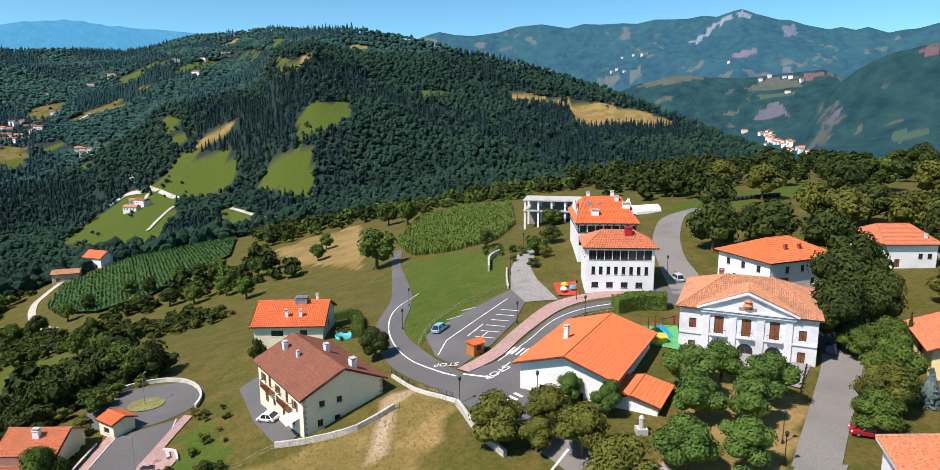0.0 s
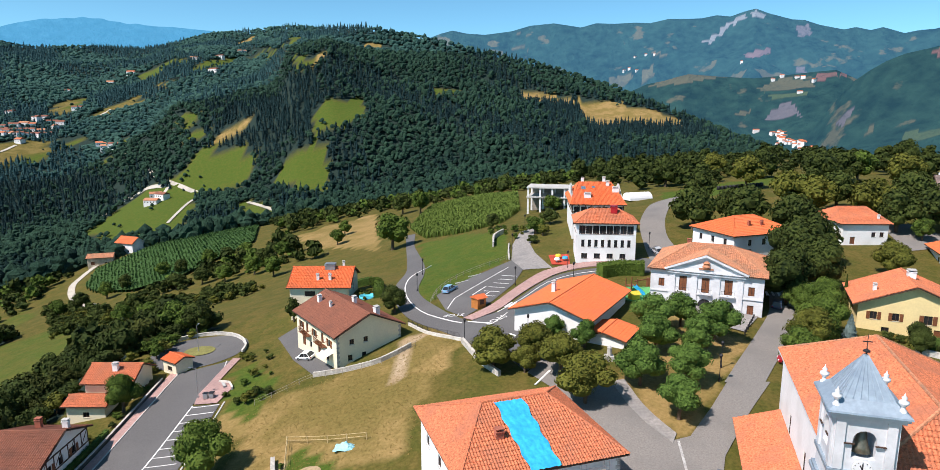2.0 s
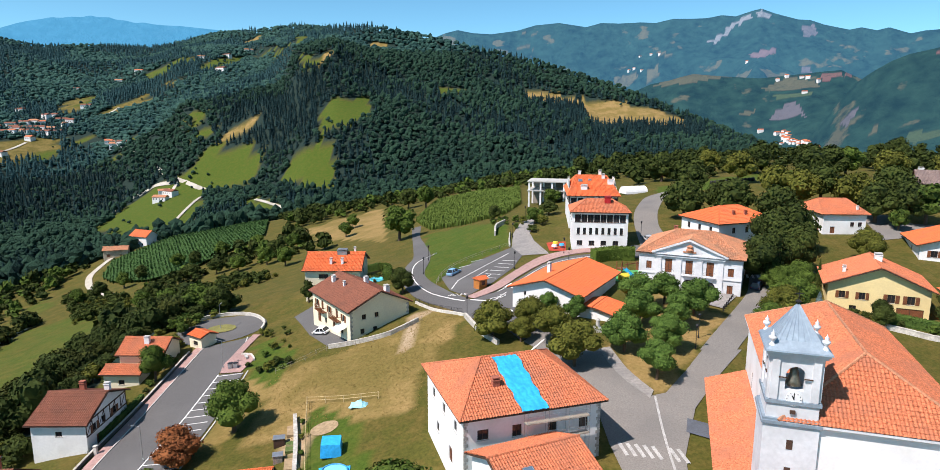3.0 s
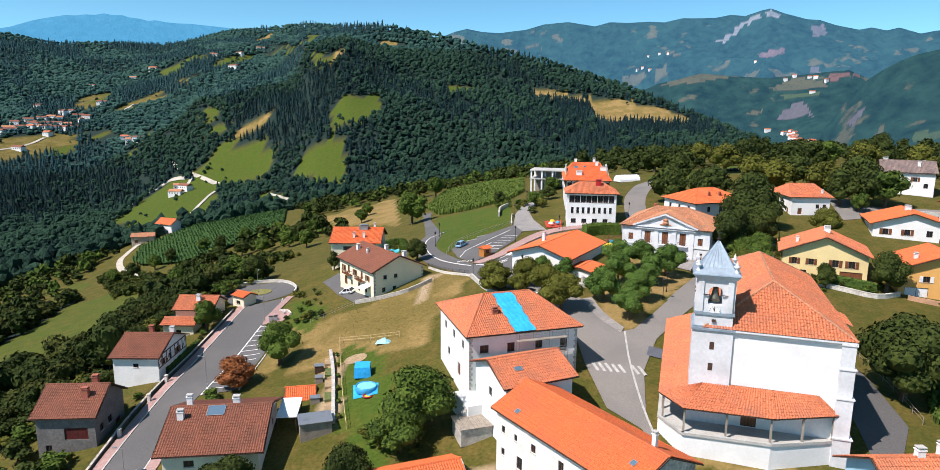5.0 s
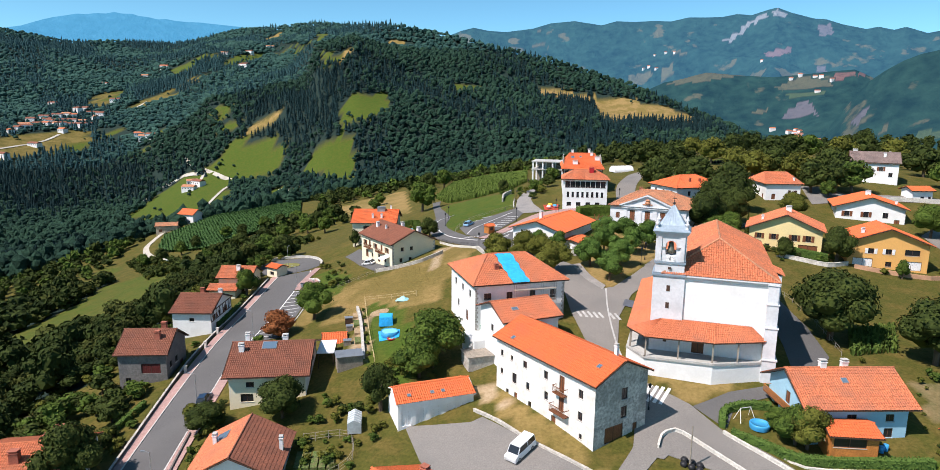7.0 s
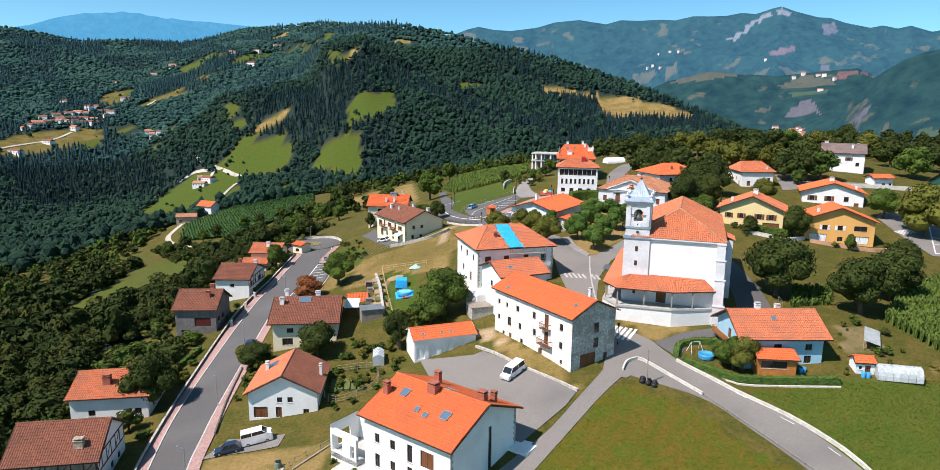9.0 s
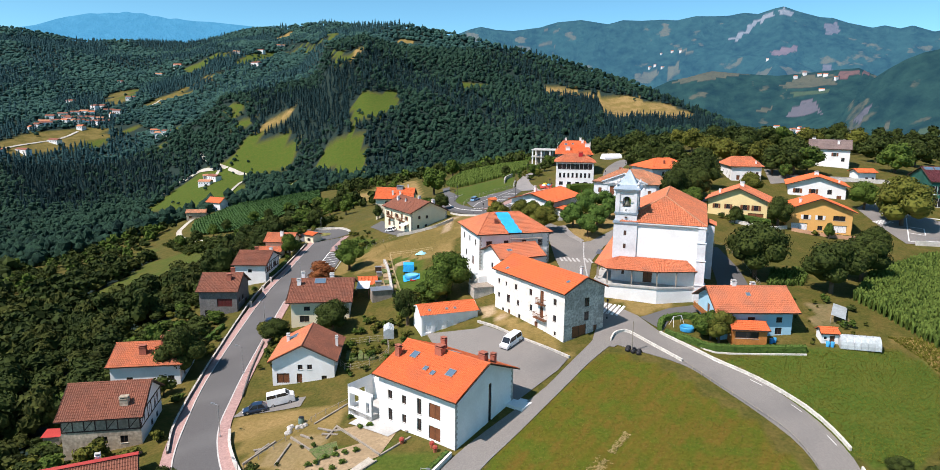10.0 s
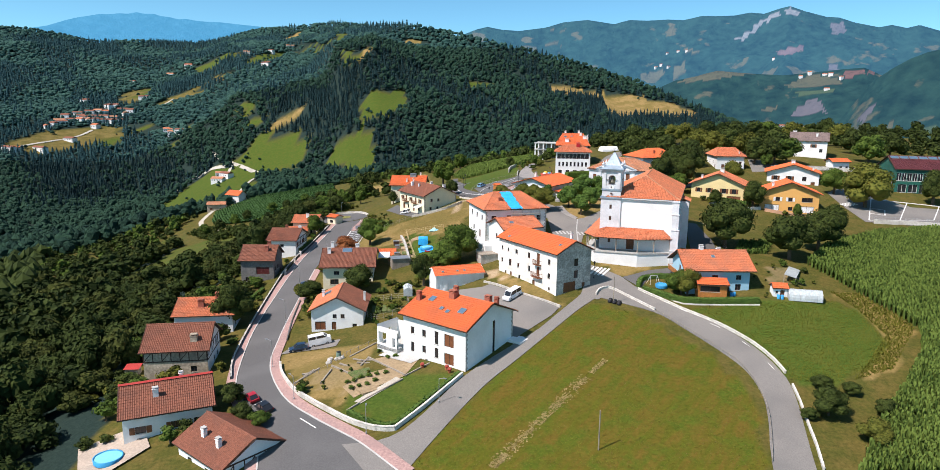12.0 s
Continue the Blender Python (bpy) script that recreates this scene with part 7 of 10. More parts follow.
def woods(name, pts, radius, tall, kind, material, label, seed):
    """pts: n x 2; radius and tall: n each."""
    rng = np.random.default_rng(seed)
    z = height(pts[:, 0], pts[:, 1])
    V, F, base = [], [], 0
    which = rng.integers(0, 4, len(pts))
    for w in range(4):
        sel = which == w
        v, f = lump_template(kind, seed * 7 + w)
        p, r, h = pts[sel], radius[sel], tall[sel]
        a = rng.random(len(p)) * 2 * math.pi
        ca, sa = np.cos(a)[:, None], np.sin(a)[:, None]
        x = (v[None, :, 0] * ca - v[None, :, 1] * sa) * r[:, None] + p[:, 0, None]
        y = (v[None, :, 0] * sa + v[None, :, 1] * ca) * r[:, None] + p[:, 1, None]
        q = v[None, :, 2] * h[:, None] / 2 + z[sel][:, None]
        V.append(np.stack([x, y, q], -1).reshape(-1, 3))
        F.append((f[None] + base + np.arange(len(p))[:, None, None] * len(v)).reshape(-1, 3))
        base += len(p) * len(v)
    me = bpy.data.meshes.new(name)
    V, F = np.concatenate(V), np.concatenate(F)
    me.from_pydata(V.tolist(), [], F.tolist())
    me.materials.append(material)
    return tagged(new(name, me), label, "woods", kind="stuff")


def jittered(x0, x1, y0, y1, step, seed):
    rng = np.random.default_rng(seed)
    gx, gy = np.meshgrid(np.arange(x0, x1, step), np.arange(y0, y1, step))
    p = np.stack([gx.ravel(), gy.ravel()], 1)
    return p + (rng.random(p.shape) - 0.5) * step * 0.9


def wavy(p, scale, seed):
    """A slow random field, about -1 to 1."""
    s = np.random.default_rng(seed).random(8) * 6.28
    x, y = p[:, 0] * scale, p[:, 1] * scale
    return (np.sin(x + s[0] + 1.3 * np.sin(y * 0.7 + s[1])) + np.sin(y * 1.1 + s[2] + 1.2 * np.sin(x * 0.8 + s[3])) + np.sin((x + y) * 1.9 + s[4]) * 0.6) / 2.2


FAR_CLEAR = [a[1] for a in HILL_MEADOWS]


def far_woods():
    rng = np.random.default_rng(8)
    for lo, hi, step, seed, lumps in ((430, 760, 7.6, 1, 4), (760, 1000, 7.8, 5, 2), (1000, 1500, 8.6, 2, 2), (1500, 2250, 10.5, 3, 1), (2250, 3150, 13.0, 4, 1)):
        p = jittered(-2300, 900, 150, 3000, step, seed)
        d, a = np.hypot(p[:, 0], p[:, 1]), np.degrees(np.arctan2(p[:, 0], p[:, 1]))
        crest = np.interp(a, HILL[:, 0], HILL[:, 9])
        ok = (d > np.where(a > -14, np.maximum(740, lo), lo)) & (d <= hi) & (a > -50) & (a < 33) & (d < crest + 60)
        p = p[ok]
        clear = np.zeros(len(p), bool)
        for m in FAR_CLEAR:
            clear |= inside(p[:, 0], p[:, 1], m)
        p = p[~clear]
        con = wavy(p, 0.011, 4) + rng.normal(size=len(p)) * 0.22 > 0.12
        con &= np.hypot(p[:, 0], p[:, 1]) > 880
        # from 1500 m on, the copies with more haze painted in
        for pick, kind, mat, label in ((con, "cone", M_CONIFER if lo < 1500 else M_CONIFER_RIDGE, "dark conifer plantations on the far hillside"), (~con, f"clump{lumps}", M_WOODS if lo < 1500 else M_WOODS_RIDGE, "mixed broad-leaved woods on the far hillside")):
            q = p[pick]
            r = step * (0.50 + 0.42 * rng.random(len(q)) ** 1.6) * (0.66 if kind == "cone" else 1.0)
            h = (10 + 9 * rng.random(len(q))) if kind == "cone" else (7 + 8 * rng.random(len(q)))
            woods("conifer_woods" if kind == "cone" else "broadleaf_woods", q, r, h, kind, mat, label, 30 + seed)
    # single trees standing in the far meadows
    p = rng.uniform((-1150, 800), (400, 2100), (1600, 2))
    ok = np.zeros(len(p), bool)
    for m in FAR_CLEAR[1:]:
        ok |= inside(p[:, 0], p[:, 1], m)
    p = p[ok & (wavy(p, 0.03, 9) > 0.1)]
    r = 2 + 3.5 * rng.random(len(p))
    woods("meadow_trees", p, r, r * 1.8, "clump3", M_WOODS, "scattered trees and bushes in far meadows", 39)


far_woods()


# ---- nearer woods and scrub below the village ----
def leafy_woods(name, polys, clear, step, rlo, rhi, material, label, seed, leaves=230, side=""):
    xs, ys = [p[0] for q in polys for p in q], [p[1] for q in polys for p in q]
    p = jittered(min(xs), max(xs), min(ys), max(ys), step, seed)
    ok = np.zeros(len(p), bool)
    for q in polys:
        ok |= inside(p[:, 0], p[:, 1], q)
    for q in clear:
        ok &= ~inside(p[:, 0], p[:, 1], q)
    near = (p[:, 0] > -125) & (p[:, 1] < 138)
    p = p[ok & (near if side == "near" else ~near if side == "far" else True)]
    rng = np.random.default_rng(seed)
    r = rlo + (rhi - rlo) * rng.random(len(p)) ** 1.5
    h = r * (1.3 + 1.1 * rng.random(len(p)))
    z = height(p[:, 0], p[:, 1])
    V, F, base = [], [], 0
    which = rng.integers(0, 5, len(p))
    for w in range(5):
        v, f = crown_mesh(seed * 11 + w, leaves, 4 + w % 2, 0.15 * math.sqrt(230 / leaves), core=1)
        tris = [(q[0], q[k], q[k + 1]) for q in f for k in range(1, len(q) - 1)]
        v, f = np.array(v), np.array(tris)
        s = which == w
        a = rng.random(s.sum()) * 6.28
        ca, sa = np.cos(a)[:, None], np.sin(a)[:, None]
        x = (v[None, :, 0] * ca - v[None, :, 1] * sa) * r[s][:, None] + p[s, 0, None]
        y = (v[None, :, 0] * sa + v[None, :, 1] * ca) * r[s][:, None] + p[s, 1, None]
        q = v[None, :, 2] * h[s][:, None] / 2 + z[s][:, None] - 0.2
        V.append(np.stack([x, y, q], -1).reshape(-1, 3))
        F.append((f[None] + base + np.arange(s.sum())[:, None, None] * len(v)).reshape(-1, 3))
        base += s.sum() * len(v)
    me = bpy.data.meshes.new(name)
    me.from_pydata(np.concatenate(V).tolist(), [], np.concatenate(F).tolist())
    me.materials.append(material)
    return tagged(new(name, me), label, "woods", kind="stuff")


STREET_SIDE = [(-76, -70), (-50, -60), (-53, 110), (-79, 108), (-80, 84), (-77, 60), (-79, 38), (-76, 22), (-78, 0), (-76, -24)]
MEADOW_WEST = LUSH_AREAS[-1]
MEADOW_UPPER = [(-214, 251), (-228, 297), (-238, 358), (-227, 355), (-208, 295), (-190, 272), (-201, 261), (-205, 242)]
for i, (step, lo, hi, mat, label) in enumerate(((6.4, 2.6, 5.4, M_WOODLAND, "dense dark woodland falling into the valley"), (8.6, 2.2, 4.8, M_SCRUB, "lighter green trees in the valley woodland"), (8.0, 1.4, 3.0, M_SCRUB, "yellowish scrub along the woodland edge"))):
    leafy_woods("woodland", FLOOR_AREAS[:2], [STREET_SIDE, MEADOW_WEST, MEADOW_VALLEY, MEADOW_LOW], step, lo, hi, mat, label, 50 + i, 420, "near")
    leafy_woods("woodland", FLOOR_AREAS[:2], [STREET_SIDE, MEADOW_WEST, MEADOW_VALLEY, MEADOW_LOW], step, lo, hi, mat, label, 50 + i, 64, "far")
deep = jittered(-430, -70, -60, 310, 7.6, 57)
deep = deep[inside(deep[:, 0], deep[:, 1], [(-216, 121), (-150, 40), (-78, -60), (-330, -60), (-420, 140), (-330, 300), (-240, 175)]) & ~inside(deep[:, 0], deep[:, 1], FLOOR_AREAS[0]) & ~inside(deep[:, 0], deep[:, 1], MEADOW_VALLEY) & ~inside(deep[:, 0], deep[:, 1], MEADOW_LOW)]
deep_size = np.random.default_rng(57).random(len(deep))
woods("woodland", deep, 3.2 + 2.6 * deep_size, 7 + 6 * deep_size, "clump5", M_WOODLAND, "dark woodland deep in the valley", 57)
for i, (step, lo, hi, mat, label) in enumerate(((9.5, 2.2, 4.2, M_LEAF_DARK, "dark hedgerow trees between fields"), (14.0, 2.0, 4.0, M_LEAF, "hedgerow trees between fields"))):
    leafy_woods("hedgerow", [[(-149, 245), (-135, 241), (-115, 250), (-83, 241), (-66, 246), (-80, 275), (-100, 318), (-108, 300), (-121, 283), (-137, 268), (-149, 258)],
                             [(-210, 300), (-300, 440), (-420, 440), (-330, 300), (-250, 180), (-225, 225)],
                             [(-112, 340), (-240, 660), (-300, 720), (-200, 700), (-60, 470), (40, 440), (60, 330), (20, 320), (-20, 335), (-60, 352), (-85, 348), (-105, 335)]],
                [MEADOW_UPPER, MAIZE_WEST, MEADOW_WEST, MEADOW_VALLEY, MEADOW_LOW, MAIZE_NORTH, HAY, HILL_MEADOWS[0][1], HILL_MEADOWS[22][1]], step, lo, hi, mat, label, 60 + i, 38)
for i, (step, lo, hi, mat, label) in enumerate(((4.2, 1.3, 2.6, M_LEAF_DARK, "dark scrub between the meadows"), (6.0, 1.0, 2.0, M_LEAF_OLIVE, "olive green scrub between the meadows"))):
    leafy_woods("scrub", [[(-216, 288), (-185, 267), (-154, 240), (-137, 212), (-146, 209), (-160, 210)], [(-152, 240), (-137, 241), (-107, 219), (-104, 229), (-72, 198), (-78, 193), (-96, 190), (-104, 195), (-120, 200)]], [MEADOW_VALLEY], step, lo, hi, mat, label, 75 + i, 90)
leafy_woods("woodland", [[(-132, -78), (-69, -78), (-71, -50), (-79, -27), (-100, -40)]], [], 5.6, 2.2, 4.4, M_WOODLAND, "dark woodland below the last houses", 58, 300)
leafy_woods("copse", [[(66, 215), (110, 235), (150, 250), (230, 240), (300, 330), (160, 420), (60, 400), (45, 300)], [(150, 180), (240, 160), (260, 240), (160, 245)]], [[(60, 190), (70, 215), (150, 265), (150, 250), (80, 200)]], 12.5, 2.8, 5.0, M_LEAF_DARK, "dark trees on the ridge behind the village", 71, 90)

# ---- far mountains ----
def haze_material(name, base, haze_glow, strength, open_land=(0.12, 0.11, 0.06)):
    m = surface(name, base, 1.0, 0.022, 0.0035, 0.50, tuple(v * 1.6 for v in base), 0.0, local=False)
    nt = m.node_tree
    b = nt.nodes["Principled BSDF"]
    old = b.inputs["Base Color"].links[0].from_socket
    pos = nt.nodes.new("ShaderNodeNewGeometry").outputs["Position"]
    n = nt.nodes.new("ShaderNodeTexNoise")
    n.inputs["Scale"].default_value, n.inputs["Detail"].default_value = 0.0065, 8
    nt.links.new(pos, n.inputs["Vector"])
    r = nt.nodes.new("ShaderNodeValToRGB")
    r.color_ramp.elements[0].position, r.color_ramp.elements[1].position = 0.62, 0.66
    nt.links.new(n.outputs["Fac"], r.inputs["Fac"])
    x = nt.nodes.new("ShaderNodeMix")
    x.data_type = "RGBA"
    nt.links.new(r.outputs["Color"], x.inputs["Factor"])
    nt.links.new(old, x.inputs["A"])
    x.inputs["B"].default_value = rgb(open_land)
    last = x.outputs["Result"]
    land = nt.nodes.new("ShaderNodeVertexColor")
    land.layer_name = "land"
    torn = nt.nodes.new("ShaderNodeTexNoise")
    torn.inputs["Scale"].default_value, torn.inputs["Detail"].default_value, torn.inputs["Roughness"].default_value = 0.02, 6, 0.7
    nt.links.new(pos, torn.inputs["Vector"])
    edge = nt.nodes.new("ShaderNodeMath")
    edge.operation = "MULTIPLY_ADD"
    nt.links.new(torn.outputs["Fac"], edge.inputs[0])
    edge.inputs[1].default_value = 1.6
    nt.links.new(land.outputs["Alpha"], edge.inputs[2])
    cover = nt.nodes.new("ShaderNodeMapRange")
    cover.inputs["From Min"].default_value, cover.inputs["From Max"].default_value = 1.25, 1.75
    nt.links.new(edge.outputs[0], cover.inputs["Value"])
    patchy = nt.nodes.new("ShaderNodeMix")
    patchy.data_type = "RGBA"
    nt.links.new(cover.outputs["Result"], patchy.inputs["Factor"])
    nt.links.new(last, patchy.inputs["A"])
    nt.links.new(land.outputs["Color"], patchy.inputs["B"])
    last = patchy.outputs["Result"]
    nt.links.new(last, b.inputs["Base Color"])
    relief = nt.nodes.new("ShaderNodeTexNoise")
    relief.inputs["Scale"].default_value, relief.inputs["Detail"].default_value, relief.inputs["Roughness"].default_value = 0.011, 9, 0.68
    nt.links.new(pos, relief.inputs["Vector"])
    bump = nt.nodes.new("ShaderNodeBump")
    bump.inputs["Strength"].default_value, bump.inputs["Distance"].default_value = 1.0, 60
    nt.links.new(relief.outputs["Fac"], bump.inputs["Height"])
    nt.links.new(bump.outputs["Normal"], b.inputs["Normal"])
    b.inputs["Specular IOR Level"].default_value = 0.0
    # air haze put in as an even bluish emission on the slopes
    b.inputs["Emission Color"].default_value, b.inputs["Emission Strength"].default_value = rgb(haze_glow), strength
    return m


LAND = {"rock": (0.24, 0.24, 0.25), "quarry": (0.20, 0.13, 0.13), "field": (0.12, 0.11, 0.06), "earth": (0.20, 0.10, 0.08), "grass": (0.08, 0.11, 0.045), "scree": (0.15, 0.13, 0.14)}


def range_of_hills(name, label, material, crest, far, near, low, rough, seed, n=400, k=70, fields=()):
    """A mountain range as relief: crest is a list of (bearing, elevation above the eye in degrees); fields are patches of open land in the same angles."""
    az = np.linspace(crest[0][0], crest[-1][0], n)
    el = np.interp(az, [c[0] for c in crest], [c[1] for c in crest])
    rng = np.random.default_rng(seed)
    ph = rng.random((7, 2)) * 6.28
    u = np.concatenate([np.linspace(0, 1, k - 8), np.linspace(1.02, 1.18, 8)])[:, None]
    d = near + (far - near) * u
    top = 51 + far * np.tan(np.radians(el))[None]
    a = np.radians(az)[None]
    x, y = d * np.sin(a), d * np.cos(a)
    h = np.where(u <= 1, low + (top - low) * (0.25 * u + 0.75 * u ** 1.5), top - (u - 1) * (far - near) * 0.9)
    rel = sum(np.sin(x * f * 0.0021 + ph[i, 0] + 1.7 * np.sin(y * f * 0.0013 + ph[i, 1])) / (1 + i) for i, f in enumerate((1.0, 1.9, 3.1, 5.3, 8.7, 14.0, 22.0)))
    spur = sum((1 - np.abs(np.sin(x * f * 0.0026 + ph[i, 1] + 1.1 * np.sin(y * f * 0.0017 + ph[i, 0])))) / (1 + i) for i, f in enumerate((1.0, 2.3, 4.7)))
    h = h - (np.maximum(0, 1.9 - rel) * 0.5 + (1.8 - spur) * 0.5) * rough * np.clip(u * 3, 0, 1) * np.clip((1 - u) * 4, 0.0, 1)
    verts = np.stack([x, y, h], -1).reshape(-1, 3)
    i, j = np.meshgrid(np.arange(k - 1), np.arange(n - 1), indexing="ij")
    q = (i * n + j).ravel()
    ob = mesh_object(name, verts.tolist(), np.stack([q, q + 1, q + n + 1, q + n], 1).tolist(), material, smooth=True)
    shown = np.zeros((len(verts), 4), np.float32)
    va, ve = np.degrees(np.arctan2(verts[:, 0], verts[:, 1])), np.degrees(np.arctan2(verts[:, 2] - 51, np.hypot(verts[:, 0], verts[:, 1])))
    front = np.repeat(u[:, 0] <= 1.0, n)
    for kind, outline in fields:
        hit = inside(va, ve, skyline(outline)) & front
        shown[hit] = (*LAND[kind], 1)
    ob.data.color_attributes.new("land", "FLOAT_COLOR", "POINT").data.foreach_set("color", shown.ravel())
    return tagged(ob, label, "mountain", kind="structure")


def bearing(x, y):
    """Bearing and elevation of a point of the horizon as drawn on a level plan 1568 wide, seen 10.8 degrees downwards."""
    side, rise = (x - 784) / 1093, (392 - y) / 1093
    ahead, up = 0.9824 + 0.1869 * rise, -0.1869 + 0.9824 * rise
    return math.degrees(math.atan2(side, ahead)), math.degrees(math.atan2(up, math.hypot(side, ahead)))


def skyline(points):
    return [bearing(x, y) for x, y in points]


# the emitted haze grows stronger with each farther range
M_RANGE_BLUE = haze_material("hazed_far_blue_range", (0.02, 0.05, 0.07), (0.075, 0.34, 0.56), 0.9, (0.025, 0.055, 0.075))
M_RANGE_FAR = haze_material("hazed_far_wooded_range", (0.020, 0.048, 0.036), (0.025, 0.093, 0.165), 1.0)
M_RANGE_MID = haze_material("hazed_wooded_range_across_the_valley", (0.020, 0.046, 0.028), (0.010, 0.043, 0.076), 1.0)
range_of_hills("backdrop", "mountain range on the horizon, pale blue with added haze", M_RANGE_BLUE, skyline([(-420, 78), (-150, 64), (-60, 52), (-20, 41), (0, 37), (22, 34), (40, 31), (58, 32), (75, 30), (92, 31), (108, 28), (122, 31), (140, 31), (152, 35), (170, 37), (186, 41), (200, 40), (216, 43), (235, 45), (262, 46), (300, 50), (340, 54), (480, 70)]), 4750, 4300, 250, 16, 3, 160, 20)
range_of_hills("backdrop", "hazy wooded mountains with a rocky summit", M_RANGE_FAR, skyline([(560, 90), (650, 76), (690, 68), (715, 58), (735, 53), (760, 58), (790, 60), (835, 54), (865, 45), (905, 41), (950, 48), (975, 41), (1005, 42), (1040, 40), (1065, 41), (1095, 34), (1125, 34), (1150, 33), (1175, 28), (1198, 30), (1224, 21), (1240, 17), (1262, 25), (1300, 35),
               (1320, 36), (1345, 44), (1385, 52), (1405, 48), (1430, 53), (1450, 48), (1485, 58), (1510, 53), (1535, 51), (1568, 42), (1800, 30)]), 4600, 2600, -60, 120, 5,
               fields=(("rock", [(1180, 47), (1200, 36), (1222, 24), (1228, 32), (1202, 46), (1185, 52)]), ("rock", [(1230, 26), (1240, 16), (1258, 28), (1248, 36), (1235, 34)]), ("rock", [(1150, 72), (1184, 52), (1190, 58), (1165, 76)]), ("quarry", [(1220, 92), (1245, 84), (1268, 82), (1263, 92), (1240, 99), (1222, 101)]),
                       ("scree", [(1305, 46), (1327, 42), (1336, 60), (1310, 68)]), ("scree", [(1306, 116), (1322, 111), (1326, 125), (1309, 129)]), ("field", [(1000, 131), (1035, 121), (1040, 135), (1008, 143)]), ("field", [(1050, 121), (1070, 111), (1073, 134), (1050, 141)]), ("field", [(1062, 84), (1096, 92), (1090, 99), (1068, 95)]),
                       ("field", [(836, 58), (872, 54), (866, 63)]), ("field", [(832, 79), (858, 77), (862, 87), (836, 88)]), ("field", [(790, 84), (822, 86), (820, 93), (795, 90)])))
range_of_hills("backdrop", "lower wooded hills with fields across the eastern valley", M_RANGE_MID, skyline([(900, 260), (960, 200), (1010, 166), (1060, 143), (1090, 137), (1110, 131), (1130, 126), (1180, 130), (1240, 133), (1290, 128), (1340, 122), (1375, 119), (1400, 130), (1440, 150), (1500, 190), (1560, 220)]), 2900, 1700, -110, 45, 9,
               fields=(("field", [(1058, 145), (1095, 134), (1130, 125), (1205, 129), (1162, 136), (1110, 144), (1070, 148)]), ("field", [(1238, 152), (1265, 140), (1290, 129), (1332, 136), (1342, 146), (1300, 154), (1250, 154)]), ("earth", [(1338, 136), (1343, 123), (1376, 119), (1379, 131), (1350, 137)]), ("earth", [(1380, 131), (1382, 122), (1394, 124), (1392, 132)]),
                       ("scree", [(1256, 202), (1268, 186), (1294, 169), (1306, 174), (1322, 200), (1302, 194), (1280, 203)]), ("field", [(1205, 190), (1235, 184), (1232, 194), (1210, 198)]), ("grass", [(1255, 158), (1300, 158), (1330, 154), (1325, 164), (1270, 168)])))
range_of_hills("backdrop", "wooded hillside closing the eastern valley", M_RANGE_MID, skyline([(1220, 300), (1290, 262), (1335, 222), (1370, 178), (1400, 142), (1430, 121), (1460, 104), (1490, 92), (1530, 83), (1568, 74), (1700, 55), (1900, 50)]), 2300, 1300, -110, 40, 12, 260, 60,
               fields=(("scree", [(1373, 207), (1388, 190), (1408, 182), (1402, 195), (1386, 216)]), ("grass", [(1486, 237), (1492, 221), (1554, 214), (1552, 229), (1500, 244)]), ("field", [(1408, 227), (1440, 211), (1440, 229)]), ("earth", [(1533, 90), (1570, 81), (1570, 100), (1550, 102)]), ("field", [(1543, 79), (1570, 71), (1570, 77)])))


# a small town in the eastern valley, and hamlets on its slopes
town = random.Random(21)
HAMLETS = [(1270, 137), (1285, 131), (1310, 132), (1320, 133), (1338, 139), (1315, 157), (1030, 118), (1040, 98), (1058, 94), (1072, 94), (1022, 122), (1043, 121), (1217, 107)]
for k in range(46):
    if k < len(HAMLETS):
        px, py = HAMLETS[k]
    else:
        px = town.gauss(1318, 30)
        py = 222 + 0.42 * (px - 1260) + town.gauss(0, 5)
    az, up = bearing(px, py)
    way = Vector((math.sin(radians(az)), math.cos(radians(az)), math.tan(radians(up)))).normalized()
    spots = [hit[1] for hit in (bpy.data.objects[o].ray_cast(Vector((0, 0, 51)), way) for o in ("backdrop.001", "backdrop.002", "backdrop.003")) if hit[0]]
    if not spots:
        continue
    at = min(spots, key=lambda p: p.y)
    if at.y < 950:
        continue
    l, w, h = town.uniform(11, 20), town.uniform(9, 13), town.uniform(5, 10)
    b = thing("distant_house", Matrix.Translation(at) @ pose(0, 0, 0, 0, 0, town.uniform(-40, 40)), "distant white house with a red roof", "house", "distant houses")
    Shape().box(-l / 2, l / 2, -w / 2, w / 2, -8, h).to("wall", M_WHITE, b)
    Shape().add([(-l / 2 - 0.6, -w / 2 - 0.6, h), (l / 2 + 0.6, -w / 2 - 0.6, h), (l / 2 + 0.6, w / 2 + 0.6, h), (-l / 2 - 0.6, w / 2 + 0.6, h), (-l / 2 - 0.6, 0, h + 3), (l / 2 + 0.6, 0, h + 3)], [(0, 1, 5, 4), (2, 3, 4, 5), (1, 2, 5), (3, 0, 4), (3, 2, 1, 0)]).to("roof", M_TILE_RED, b)

